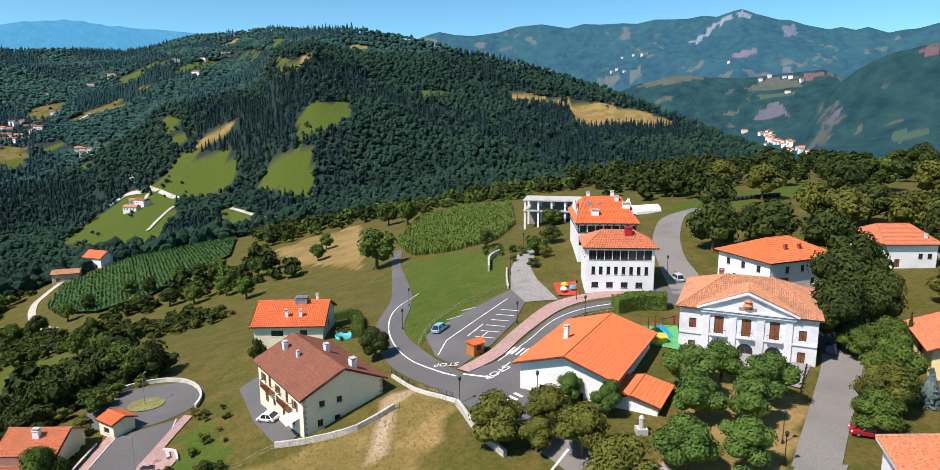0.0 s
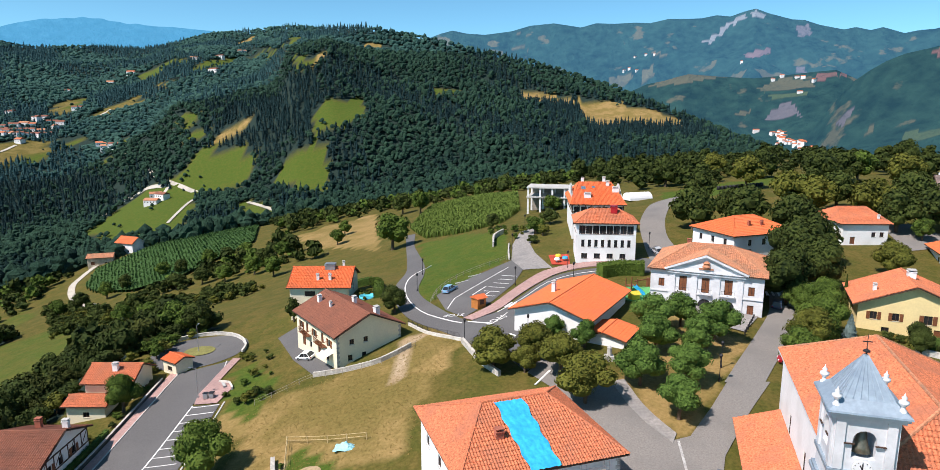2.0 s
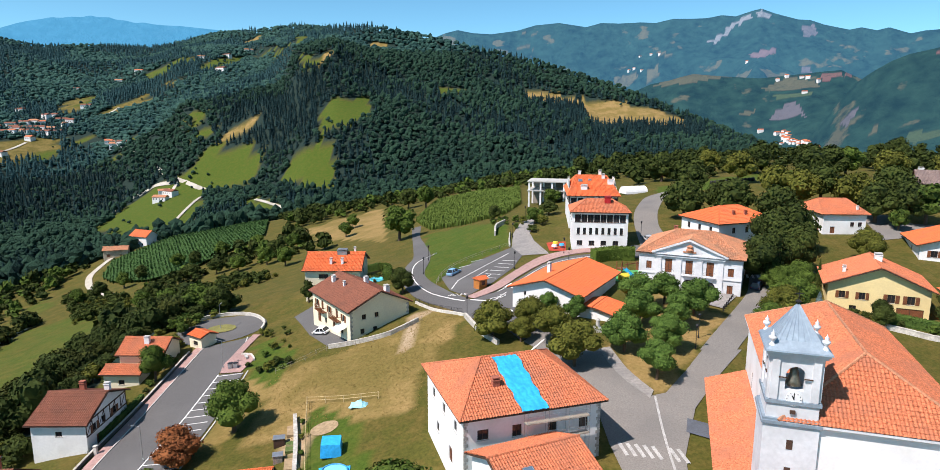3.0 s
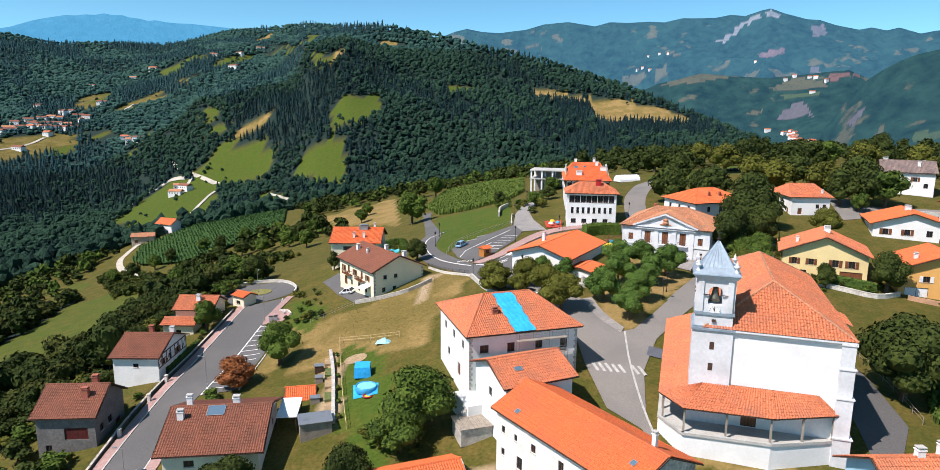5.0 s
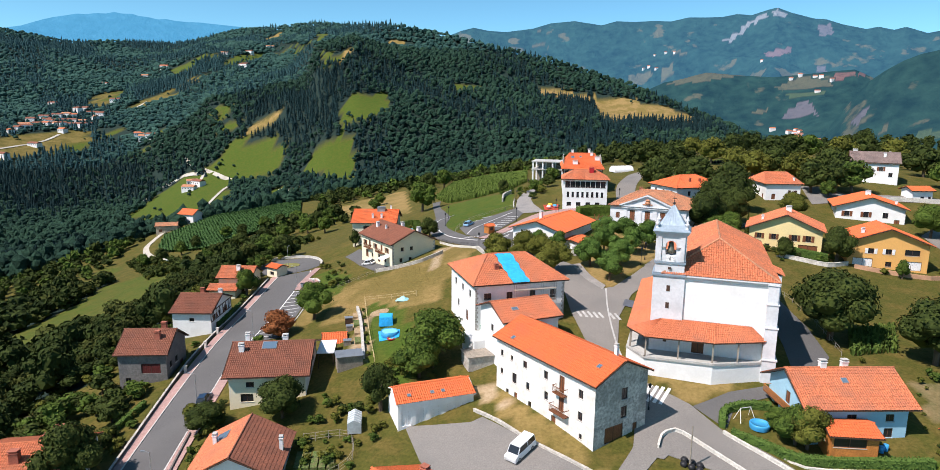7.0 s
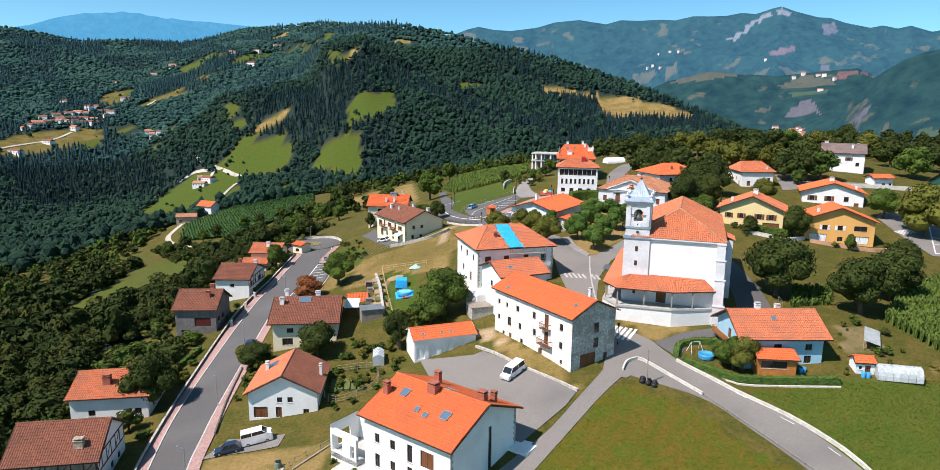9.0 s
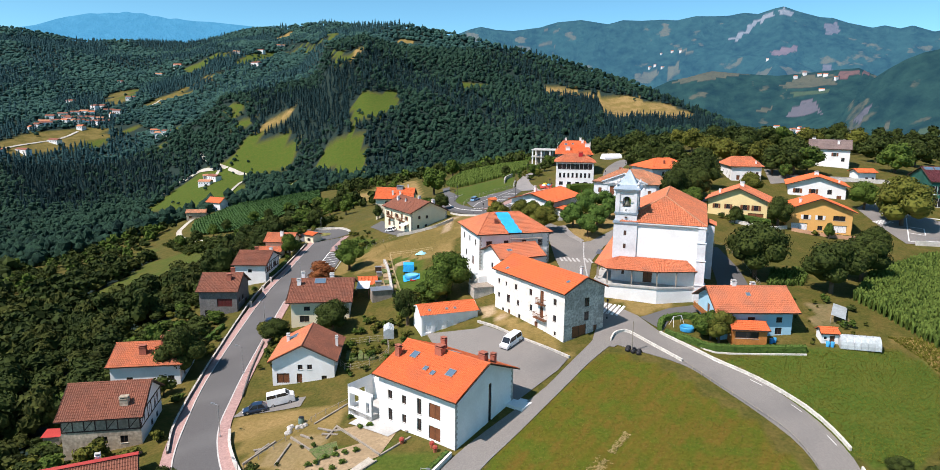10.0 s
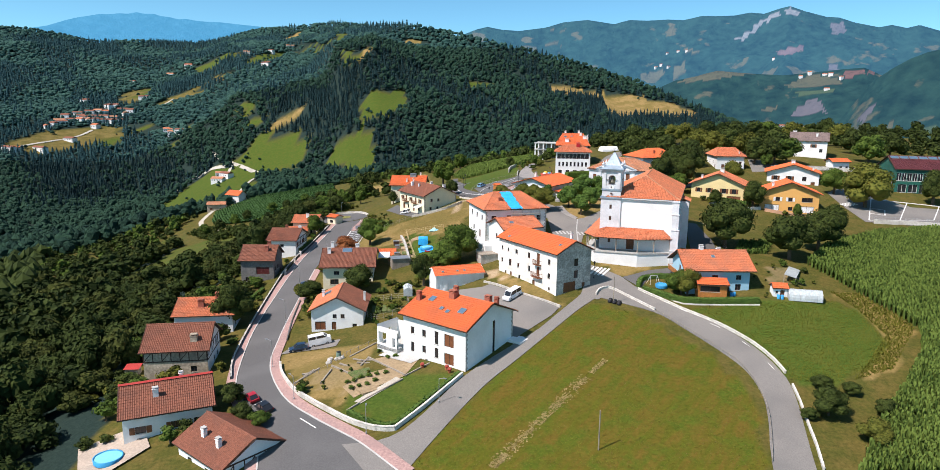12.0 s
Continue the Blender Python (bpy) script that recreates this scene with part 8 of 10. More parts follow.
# ---- walls, fences, hedges ----
def wall_line(points, tall, thick, material, label, name="garden_wall", category="wall", coping=None, step=2.0, sink=0.8, smooth=True):
    """A low wall that follows the ground."""
    l = smooth_line(points, step) if smooth else [Vector((*p, 0)) for p in points]
    n = sides(l)
    s, c = Shape(), Shape()
    def ring(p, q, w, z0, z1):
        g = ground(p.x, p.y)
        return [(p.x + q.x * w, p.y + q.y * w, g + z0), (p.x - q.x * w, p.y - q.y * w, g + z0), (p.x - q.x * w, p.y - q.y * w, g + z1), (p.x + q.x * w, p.y + q.y * w, g + z1)]
    def sweep(sh, w, z0, z1):
        v = [r for p, q in zip(l, n) for r in ring(p, q, w, z0, z1)]
        f = [(4 * i + j, 4 * i + (j + 1) % 4, 4 * i + 4 + (j + 1) % 4, 4 * i + 4 + j) for i in range(len(l) - 1) for j in range(4)]
        sh.add(v, f + [(3, 2, 1, 0), tuple(4 * (len(l) - 1) + j for j in range(4))])
    sweep(s, thick / 2, -sink, tall)
    ob = tagged(s.to(name, material), label, category)
    if coping:
        sweep(c, thick / 2 + 0.05, tall, tall + 0.1)
        c.to("coping", coping, ob)
    return ob


def fence_line(points, tall, material, label, gap=2.5, rails=(0.35, 0.75), mesh=None, thick=0.08, name="fence"):
    l = smooth_line(points, gap)
    base = thing(name, pose(l[0].x, l[0].y, ground(l[0].x, l[0].y)), label, "fence")
    o = base.matrix_world.translation
    pts = [Vector((p.x, p.y, ground(p.x, p.y))) - o for p in l]
    post = Shape().box(-thick / 2, thick / 2, -thick / 2, thick / 2, -0.4, tall)
    first = None
    for p in pts:
        if first is None:
            ob = first = post.to("post", material, base)
        else:
            ob = new("post", first.data)
            ob.parent = base
        ob.location = p
    for r in rails:
        Shape().pipe([p + Vector((0, 0, tall * r)) for p in pts], (thick * 0.35,), 5).to("rail", material, base)
    if mesh:
        bar = Shape().tube((0, 0, 0.12), (0, 0, tall * 0.97), 0.016, 0.016, 3).to("railing_bar", mesh, base)
        for a, b in zip(pts, pts[1:]):
            k = max(2, int((b - a).length / 0.22))
            for i in range(k):
                ob = new("railing_bar", bar.data)
                ob.parent = base
                ob.location = a + (b - a) * (i + 0.5) / k
    return base


def hedge_line(points, tall, thick, label, material=M_HEDGE, seed=1, dense=34):
    """A clipped hedge: a rough core under many small leaves."""
    rng = random.Random(seed)
    l = smooth_line(points, 1.0)
    n = sides(l)
    s = Shape()
    v, f = [], []
    for p, q in zip(l, n):
        g = ground(p.x, p.y)
        for w, z in ((-1, -0.3), (-1, 0.9), (-0.8, 0.97), (0.8, 0.97), (1, 0.9), (1, -0.3)):
            k = thick / 2 * 0.86 * w
            v.append((p.x + q.x * k, p.y + q.y * k, g + (z * tall if z > 0 else z)))
    for i in range(len(l) - 1):
        f += [(6 * i + j, 6 * i + j + 1, 6 * i + 7 + j, 6 * i + 6 + j) for j in range(5)]
    s.add(v, f + [(0, 1, 2, 3, 4, 5), tuple(6 * (len(l) - 1) + 5 - j for j in range(6))])
    for i in range(len(l) - 1):
        for _ in range(int(dense * (tall + thick))):
            t = rng.random()
            p, q = l[i].lerp(l[i + 1], t), n[i]
            side = rng.random() * (2 * tall + thick)
            if side < tall:
                w, z = -thick / 2, side
            elif side < 2 * tall:
                w, z = thick / 2, side - tall
            else:
                w, z = side - 2 * tall - thick / 2, tall
            c = Vector((p.x + q.x * w, p.y + q.y * w, ground(p.x, p.y) + z)) + Vector([rng.gauss(0, 0.05) for _ in range(3)])
            a = Vector([rng.gauss(0, 1) for _ in range(3)]).normalized() * 0.13
            b = a.cross(Vector([rng.gauss(0, 1) for _ in range(3)])).normalized() * 0.11
            s.add([c - a, c - b, c + a, c + b], [(0, 1, 2, 3)])
    return tagged(s.to("hedge", material), label, "hedge")


WHITEWALL = surface("whitewashed_low_wall", (0.60, 0.57, 0.51), 0.9, 3, 0.6, 0.22, (0.38, 0.35, 0.30), 0.3, local=False)
STONEWALL = surface("pale_rubble_wall", (0.48, 0.45, 0.40), 0.9, 2.5, 0.7, 0.3, (0.33, 0.31, 0.27), 0.6, local=False)
wall_line([(36.4, 9.8), (40.6, 4.8), (44.5, 0.1), (48.2, -3.4), (51.6, -7), (55.2, -12.4), (57.0, -18), (57.6, -22.5)], 0.5, 0.3, WHITEWALL, "low whitewashed wall along the lane", coping=WHITEWALL)
wall_line([(57.4, -26.4), (56.8, -31.3), (55.8, -36.6), (54.8, -42.6), (53.6, -48)], 0.5, 0.32, WHITEWALL, "uneven whitewashed stone wall along the lane")
wall_line([(26.2, 5.6), (27.2, 8.0), (28.8, 9.2), (30.4, 9.0), (34.4, 4.4), (38.2, -0.4)], 0.55, 0.22, WHITEWALL, "low white pierced parapet at the bend", "parapet", coping=WHITEWALL)
fence_line([(38.4, -1.0), (42.8, -7.8), (46.9, -13.9), (49.9, -19.2), (51.0, -26), (50.4, -34), (48.2, -42), (46.5, -47)], 0.7, M_GREYWOOD, "low grey wooden post fence along the lane", 2.0, (0.85,), thick=0.1)
wall_line([(-40.2, -15.2), (-37.4, -21.7), (-31.2, -31.2), (-20.7, -40.2), (-14.6, -43.4), (-11.2, -43.6)], 0.75, 0.35, WHITEWALL, "curving white retaining wall round a garden", coping=WHITEWALL)
wall_line([(-11.2, -43.6), (-7.4, -37.8), (-1.6, -27.6)], 0.7, 0.3, WHITEWALL, "white garden wall climbing beside a lane", coping=WHITEWALL, smooth=False)
hedge_line([(-20.0, -39.0), (-14.9, -42.2), (-11.4, -42.6), (-7.4, -36.2), (-2.2, -27.4)], 0.95, 0.7, "low leafy hedge inside a garden wall", seed=3)
wall_line([(-71.9, 117.4), (-71.0, 120.2), (-69, 124), (-66, 126), (-62.2, 126.4), (-57.6, 124.4), (-53.4, 120.4), (-50.8, 115.6), (-50.2, 111.5)], 0.75, 0.3, WHITEWALL, "curved white wall round the turning circle", coping=WHITEWALL)
wall_line([(-49.4, 96.9), (-46.9, 95.6), (-45.2, 92.6)], 0.5, 0.3, WHITEWALL, "low curved white wall behind a bench")
DARKWALL = surface("dark_garden_wall", (0.13, 0.12, 0.11), 0.9, 3, 0.5, 0.25, None, 0.3, local=False)
WEST_WALL = [(-48.2, -21), (-51.9, -11), (-55.6, 9), (-57.2, 19.4), (-58.6, 29), (-60.2, 41), (-61.4, 50), (-62.3, 66), (-62.4, 80), (-62.4, 92), (-62.6, 101)]
wall_line(WEST_WALL, 0.7, 0.25, DARKWALL, "low dark wall with railings along the street", coping=STONEWALL)
fence_line([(p[0] - 0.02, p[1]) for p in WEST_WALL], 1.5, M_BLACKMETAL, "dark metal railings on a street wall", 3.0, (0.5, 0.98), thick=0.05)
hedge_line([(-63.4, 68.5), (-63.2, 82)], 1.5, 0.9, "dark clipped hedge before a house", seed=5)
hedge_line([(-64.2, 13), (-61.8, 32)], 1.2, 0.9, "leafy hedge behind a street wall", seed=6)
for x, y in ((-59.7, 44), (-60.9, 56), (-61.6, 64)):
    g = ground(x, y)
    tagged(Shape().box(x - 0.25, x + 0.25, y - 0.25, y + 0.25, g - 0.3, g + 1.5).box(x - 0.32, x + 0.32, y - 0.32, y + 0.32, g + 1.5, g + 1.62).to("gate_pillar", WHITEWALL), "white rendered gate pillar at the street", "pillar", "gate pillars")
wall_line([(-43.0, -3.0), (-45.4, 8), (-47.4, 20)], 0.5, 0.25, DARKWALL, "low dark garden wall along the street")
wall_line([(-52.2, 108), (-49.6, 97.4)], 0.12, 0.2, M_KERB, "pale kerb by a parking place", "kerb")
wall_line([(-44.9, 88), (-44.0, 70), (-43.8, 56)], 0.18, 0.22, M_KERB, "pale kerb behind parking bays", "kerb")
wall_line([(-29.0, 89.4), (-23.0, 88.0), (-16.4, 87.9), (-11.4, 91.2)], 0.9, 0.35, STONEWALL, "low rubble wall behind a cream house")
fence_line([(-38, 84), (-33, 86.6), (-29.2, 88.6), (-23.2, 87.2), (-16.2, 87.0), (-10.6, 91.0)], 1.1, M_GREYWOOD, "thin wire fence on wooden posts", 2.4, (0.45, 0.9), thick=0.07)
fence_line([(-27.7, 68.5), (-24.5, 55.5), (-21.6, 44.6), (-19.4, 37.0)], 1.3, surface("pale_new_wood", (0.55, 0.42, 0.22), 0.8, 8, 1, 0.2), "pale wooden post and rail garden fence", 2.6, (0.5, 0.95), thick=0.1)
fence_line([(-27.7, 68.5), (-21, 66), (-15, 64.5)], 1.2, surface("pale_new_wood", (0.55, 0.42, 0.22)), "pale wooden post and rail garden fence", 2.6, (0.5, 0.95), thick=0.1)
wall_line([(-28.6, 64.4), (-25.7, 54.6), (-21.9, 38.9)], 0.9, 0.6, STONEWALL, "rough pale dry-stone wall beside a vegetable plot")
fence_line([(-9.4, 112.4), (-8.6, 119), (-5.9, 126.3), (-1.4, 132.8), (3.4, 137.3), (7.7, 141.1)], 1.1, M_GREYWOOD, "grey wooden rail fence round a car park", 2.5, (0.5, 0.95), thick=0.1)
wall_line([(4.6, 158), (5.2, 168.5), (7.9, 172)], 1.5, 0.5, STONEWALL, "pale stone retaining wall of a square")
wall_line([(9.0, 156), (8.5, 148), (8.4, 140.5)], 0.6, 0.4, STONEWALL, "pale stone wall edging a square")
fence_line([(9.2, 156), (8.7, 148), (8.6, 140.5)], 1.6, M_BLACKMETAL, "dark metal railing above a wall", 2.0, (0.6, 1.0), thick=0.05)
wall_line([(-13.0, 102.4), (-8.6, 95.6), (-4.6, 91.6), (-2.2, 89.2)], 0.5, 0.4, WHITEWALL, "low white wall on the road verge")
fence_line([(-13.2, 102.8), (-8.8, 96.0), (-4.8, 92.0), (-2.6, 89.8)], 1.3, M_BLACKMETAL, "dark metal railing on the road verge", 2.0, (0.5, 1.0), mesh=M_BLACKMETAL, thick=0.06)
wall_line([(-2.0, 88.4), (1.0, 80), (4.2, 74.5)], 0.9, 0.5, STONEWALL, "grey stone wall with paved strip beside the road")
fence_line([(17, 119.6 - 4.6), (20, 117.4), (26, 119.6), (33, 120.6)], 1.0, M_GREYWOOD, "brown wooden fence behind a low hall", 2.0, (0.5, 0.95), thick=0.1)
hedge_line([(27.5, 119.8), (32, 121.4), (37.5, 120.6)], 3.0, 3.0, "tall rounded hedge beside the town hall", M_LEAF, 8, 26)
hedge_line([(75.4, 86.0), (79.4, 84.0), (84.2, 81.6)], 2.0, 1.2, "tall clipped green hedge before a yellow house", seed=9)
wall_line([(72.6, 83.4), (77.1, 80.8), (82.5, 78.1), (88.5, 80.5)], 0.9, 0.4, WHITEWALL, "low white garden wall before a yellow house", coping=WHITEWALL)
wall_line([(89.2, 78.8), (94.4, 76.5), (104, 73.6), (109, 75)], 1.0, 0.3, surface("terracotta_wall", (0.52, 0.30, 0.18), 0.9, 3, 0.4, 0.1, local=False), "pale terracotta garden wall")
hedge_line([(-38.5, 142.5), (-27, 142.0)], 2.0, 1.6, "dark clipped hedge behind a house", seed=12)
hedge_line([(-26.6, 141.5), (-23.6, 132), (-22.2, 122.6)], 1.8, 2.2, "bright green clipped hedge along the road", M_LEAF, 13)
hedge_line([(36.6, 11.0), (38.0, 14.2), (41.6, 15.4), (45, 15)], 1.1, 1.0, "dark hedge round a garden", seed=14)
hedge_line([(37.4, 9.4), (41.4, 6.6), (45.0, 4.0), (52.7, 3.2), (61.3, 2.6)], 1.2, 1.1, "long clipped garden hedge along a meadow", seed=15)
wall_line([(42.6, 5.2), (45.1, 3.0), (50.9, 2.3), (61.1, 1.6)], 0.22, 0.3, WHITEWALL, "low pale border below a hedge", "border")
wall_line([(120, 71), (135, 69.6), (150, 66)], 1.3, 0.4, WHITEWALL, "pale wall below a car park")
fence_line([(120, 71), (135, 69.6), (150, 66)], 2.2, M_METAL, "metal railing above a car park wall", 3, (0.7, 1.0), thick=0.06)
wall_line([(118, 139), (135, 137), (152, 134)], 1.4, 0.4, WHITEWALL, "long pale wall beside a lane")
fence_line([(-32.6, -28.1), (-29.7, -23.2), (-26.7, -15.7), (-25.9, -13.4), (-21.1, -8.2)], 0.9, M_GREYWOOD, "low weathered wooden garden fence", 2.2, (0.8,), thick=0.09)
fence_line([(-26.6, 15.1), (-19.4, 14.6), (-17.8, 7.7), (-24, 4.0), (-28.0, 8.2)], 1.5, M_GREYWOOD, "weathered wooden vegetable garden fence", 1.6, (0.3, 0.6, 0.95), thick=0.08)
wall_line([(0.2, 17.0), (4.0, 13.0), (9.0, 6.8), (17.8, -0.9)], 0.45, 0.4, STONEWALL, "low rough stone edging of a bank")
fence_line([(58, 60), (63.4, 56), (64.2, 43), (63, 31)], 1.2, M_GREYWOOD, "wire fence beside an access lane", 3.0, (0.5, 0.95), thick=0.07)


# ---- vehicles ----
def vehicle(label, x, y, yaw, length, width, tall, paint, box=0.0, name="car"):
    """A car as one bevelled body with a glazed cabin, wheels and lamps. box: how far the cabin runs the whole length."""
    g = ground(x, y) + 0.12
    gx, gy = (ground(x + 1, y) - ground(x - 1, y)) / 2, (ground(x, y + 1) - ground(x, y - 1)) / 2
    tilt = Vector((0, 0, 1)).rotation_difference(Vector((-gx, -gy, 1)).normalized()).to_matrix().to_4x4()
    base = thing(name, Matrix.Translation((x, y, g)) @ tilt @ pose(0, 0, 0, 0, 0, yaw), label, "van" if box else "car")
    L, W = length / 2, width / 2
    belt = tall * (0.52 if not box else 0.55 if box == 1 else 0.72)
    s = Shape()
    prof = [(-L, 0.28), (-L, belt * 0.86), (-L + 0.12, belt), (L * 0.55, belt), (L - 0.15, belt * 0.82), (L, belt * 0.6), (L, 0.28)]
    if box:
        prof = [(-L, 0.3), (-L, belt), (L * 0.66, belt), (L - 0.12, belt * 0.86), (L, belt * 0.6), (L, 0.3)]
    n = len(prof)
    v = [(px, sy * W * (0.93 if pz > belt * 0.9 else 1.0), pz) for sy in (-1, 1) for px, pz in prof]
    s.add(v, [tuple(range(n))[::-1], tuple(range(n, 2 * n))] + [(i, (i + 1) % n, n + (i + 1) % n, n + i) for i in range(n)])
    body = s.to("body", paint, base)
    r0, r1, f0, f1 = (-L * 0.92, -L * 0.62, L * 0.12, L * 0.5) if not box else (-L * 0.99, -L * 0.95, L * 0.4, L * 0.68)
    wt = W * (0.72 if not box else 0.86)
    def cab(k, z0, z1, grow):
        q = [(r0, z0), (f1, z0), (f0, z1), (r1, z1)]
        return [(px * 1.0, sy * ((W * 0.92 if pz == z0 else wt) + grow), pz) for sy in (-1, 1) for px, pz in q]
    s = Shape().add(cab(0, belt, tall - 0.05, 0), [(3, 2, 1, 0), (4, 5, 6, 7), (0, 1, 5, 4), (1, 2, 6, 5), (2, 3, 7, 6), (3, 0, 4, 7)])
    s.to("window_glass", M_GLASS, base)
    Shape().box(r1 - 0.05, f0 + 0.05, -wt - 0.02, wt + 0.02, tall - 0.08, tall).to("roof", paint, base)
    for px in (r1 + 0.02, (r1 + f0) / 2, f0):
        for sy in (-1, 1):
            Shape().tube((px, sy * wt, tall - 0.05), (px + (f1 - f0 if px == f0 else (r0 - r1 if px == r1 + 0.02 else 0)), sy * W * 0.93, belt), 0.05, 0.06, 4).to("pillar", paint, base)
    for px in (-L * 0.62, L * 0.62):
        for sy in (-1, 1):
            w = Shape().tube((px, sy * (W - 0.2), 0.31), (px, sy * (W + 0.01), 0.31), 0.31, 0.31, 14).to("wheel", M_BLACKMETAL, base)
            Shape().tube((px, sy * W, 0.31), (px, sy * (W + 0.02), 0.31), 0.19, 0.19, 10).to("rim", M_METAL, w)
    for sy in (-1, 1):
        Shape().box(L - 0.12, L + 0.01, sy * W * 0.72 - 0.16, sy * W * 0.72 + 0.16, belt * 0.62, belt * 0.78).to("headlight", M_WHITEPAINT, body)
        Shape().box(-L - 0.01, -L + 0.08, sy * W * 0.8 - 0.12, sy * W * 0.8 + 0.12, belt * 0.7, belt * 0.9).to("tail_light", M_RED, body)
    return base


def paint(name, c):
    return surface(name, c, 0.3, 5, 0.5, 0.04, None, 0.0, spec=0.6)


P_WHITE, P_BLUE, P_BLACK, P_SILVER, P_LIGHTBLUE = paint("white_car_paint", (0.78, 0.78, 0.78)), paint("dark_blue_car_paint", (0.015, 0.035, 0.075)), paint("black_car_paint", (0.012, 0.012, 0.015)), paint("silver_car_paint", (0.45, 0.46, 0.47)), paint("pale_blue_car_paint", (0.22, 0.42, 0.60))
P_RED = paint("red_car_paint", (0.36, 0.012, 0.02))
vehicle("white van with dark lower sides in a yard", 7.2, 4.6, 232, 4.9, 1.95, 2.0, P_WHITE, 1, "van")
vehicle("white camper van parked on a drive", -34.6, -5.4, 20, 4.9, 1.95, 2.35, P_WHITE, 0.8, "camper_van")
vehicle("dark blue car parked on a drive", -38.6, -8.0, 200, 4.2, 1.75, 1.5, P_BLUE)
vehicle("red car parked on the street", -39.4, -31.6, 128, 4.0, 1.7, 1.45, P_RED)
vehicle("black car parked on the street", -35.6, -35.8, 135, 4.4, 1.8, 1.5, P_BLACK)
vehicle("dark blue-grey car parked by a house", -49.6, 30.6, 96, 4.2, 1.75, 1.5, P_BLUE)
vehicle("white car parked on a forecourt", -32.6, 98.4, 150, 4.2, 1.75, 1.45, P_WHITE)
vehicle("blue car parked beside the town hall", 58.6, 101.2, 60, 4.3, 1.8, 1.5, P_BLUE)
vehicle("pale blue car in a parking bay", -5.6, 119.2, 58, 4.0, 1.7, 1.5, P_LIGHTBLUE)
vehicle("silver car driving up the road", 44.4, 136.4, 100, 4.2, 1.75, 1.45, P_SILVER)
vehicle("red car parked under trees", 50.0, 76.4, 165, 4.2, 1.75, 1.5, P_RED)
vehicle("small white van by a wall", 128, 99, 20, 4.6, 1.9, 2.0, P_WHITE, 1, "van")


# ---- street lamps and poles ----
def lamp_post(x, y, tall, label, style="arm", turn=0.0):
    base = thing("street_lamp", pose(x, y, ground(x, y), 0, 0, turn), label, "street lamp", "street lamps")
    Shape().lathe([(0.14, -0.2), (0.14, 0.5), (0.06, 0.6), (0.05, tall)], 8).to("pole", M_METAL if style == "arm" else M_BLACKMETAL, base)
    if style == "arm":
        Shape().tube((0, 0, tall - 0.1), (1.0, 0, tall + 0.1), 0.035, 0.03, 6).to("arm", M_METAL, base)
        Shape().box(0.8, 1.4, -0.12, 0.12, tall + 0.02, tall + 0.14).to("lamp_head", M_METAL, base)
    elif style == "globe":
        Shape().lathe([(0.04, tall), (0.24, tall + 0.12), (0.3, tall + 0.34), (0.2, tall + 0.55), (0.02, tall + 0.66)], 10).to("lamp_head", M_WHITEPAINT, base, smooth=True)
    else:
        Shape().lathe([(0.05, tall), (0.16, tall + 0.05), (0.24, tall + 0.5), (0.3, tall + 0.52), (0.06, tall + 0.75)], 8).to("lamp_head", M_BLACKMETAL, base)
    return base


for x, y, turn in ((-41.3, -16.6, 165), (-31.1, -33.4, 140), (-15.6, -44.6, 100), (-4.9, -36.2, -20), (-46.4, 6, 175), (-50.8, 30, 180), (-51.3, 91.6, 180), (-61.3, 115.2, 90), (-51.6, 60, 180)):
    lamp_post(x, y, 4.6 if x > -35 else 6.0, "slender grey street lamp with one arm", "arm", turn)
for x, y in ((-1.6, 88.4), (9.4, 87), (8.8, 118.2), (21.5, 118.0), (43.4, 140.2), (9.6, 151.3), (14.4, 173.1), (21.5, 127.9), (38.2, 74.2), (36.4, 69.8), (26.6, 14.0), (-13.3, 122.9), (-13.6, 140)):
    lamp_post(x, y, 3.6, "black lantern-headed street lamp", "lantern")
for x, y, h, label in ((20.7, -47.0, 6.5, "bare utility pole in the meadow"), (29.6, 2.2, 6.0, "bare utility pole beside black bags"), (-86, 150, 7, "bare utility pole in a field")):
    tagged(Shape().tube((x, y, ground(x, y) - 0.3), (x, y, ground(x, y) + h), 0.11, 0.08, 8).to("utility_pole", M_GREYWOOD), label, "pole")
for k in range(6):
    x, y = 29.2 + 0.9 * (k % 3) - 0.3 * (k // 3), 3.4 - 0.5 * (k % 3) - 0.9 * (k // 3)
    g = ground(x, y)
    tagged(Shape().lathe([(0.02, 0.62), (0.34, 0.58), (0.52, 0.34), (0.5, 0.1), (0.4, -0.1)], 9, (x, y, g)).to("silage_bag", M_BLACKMETAL, smooth=True), "glossy black plastic silage bag", "bag", "black bags")


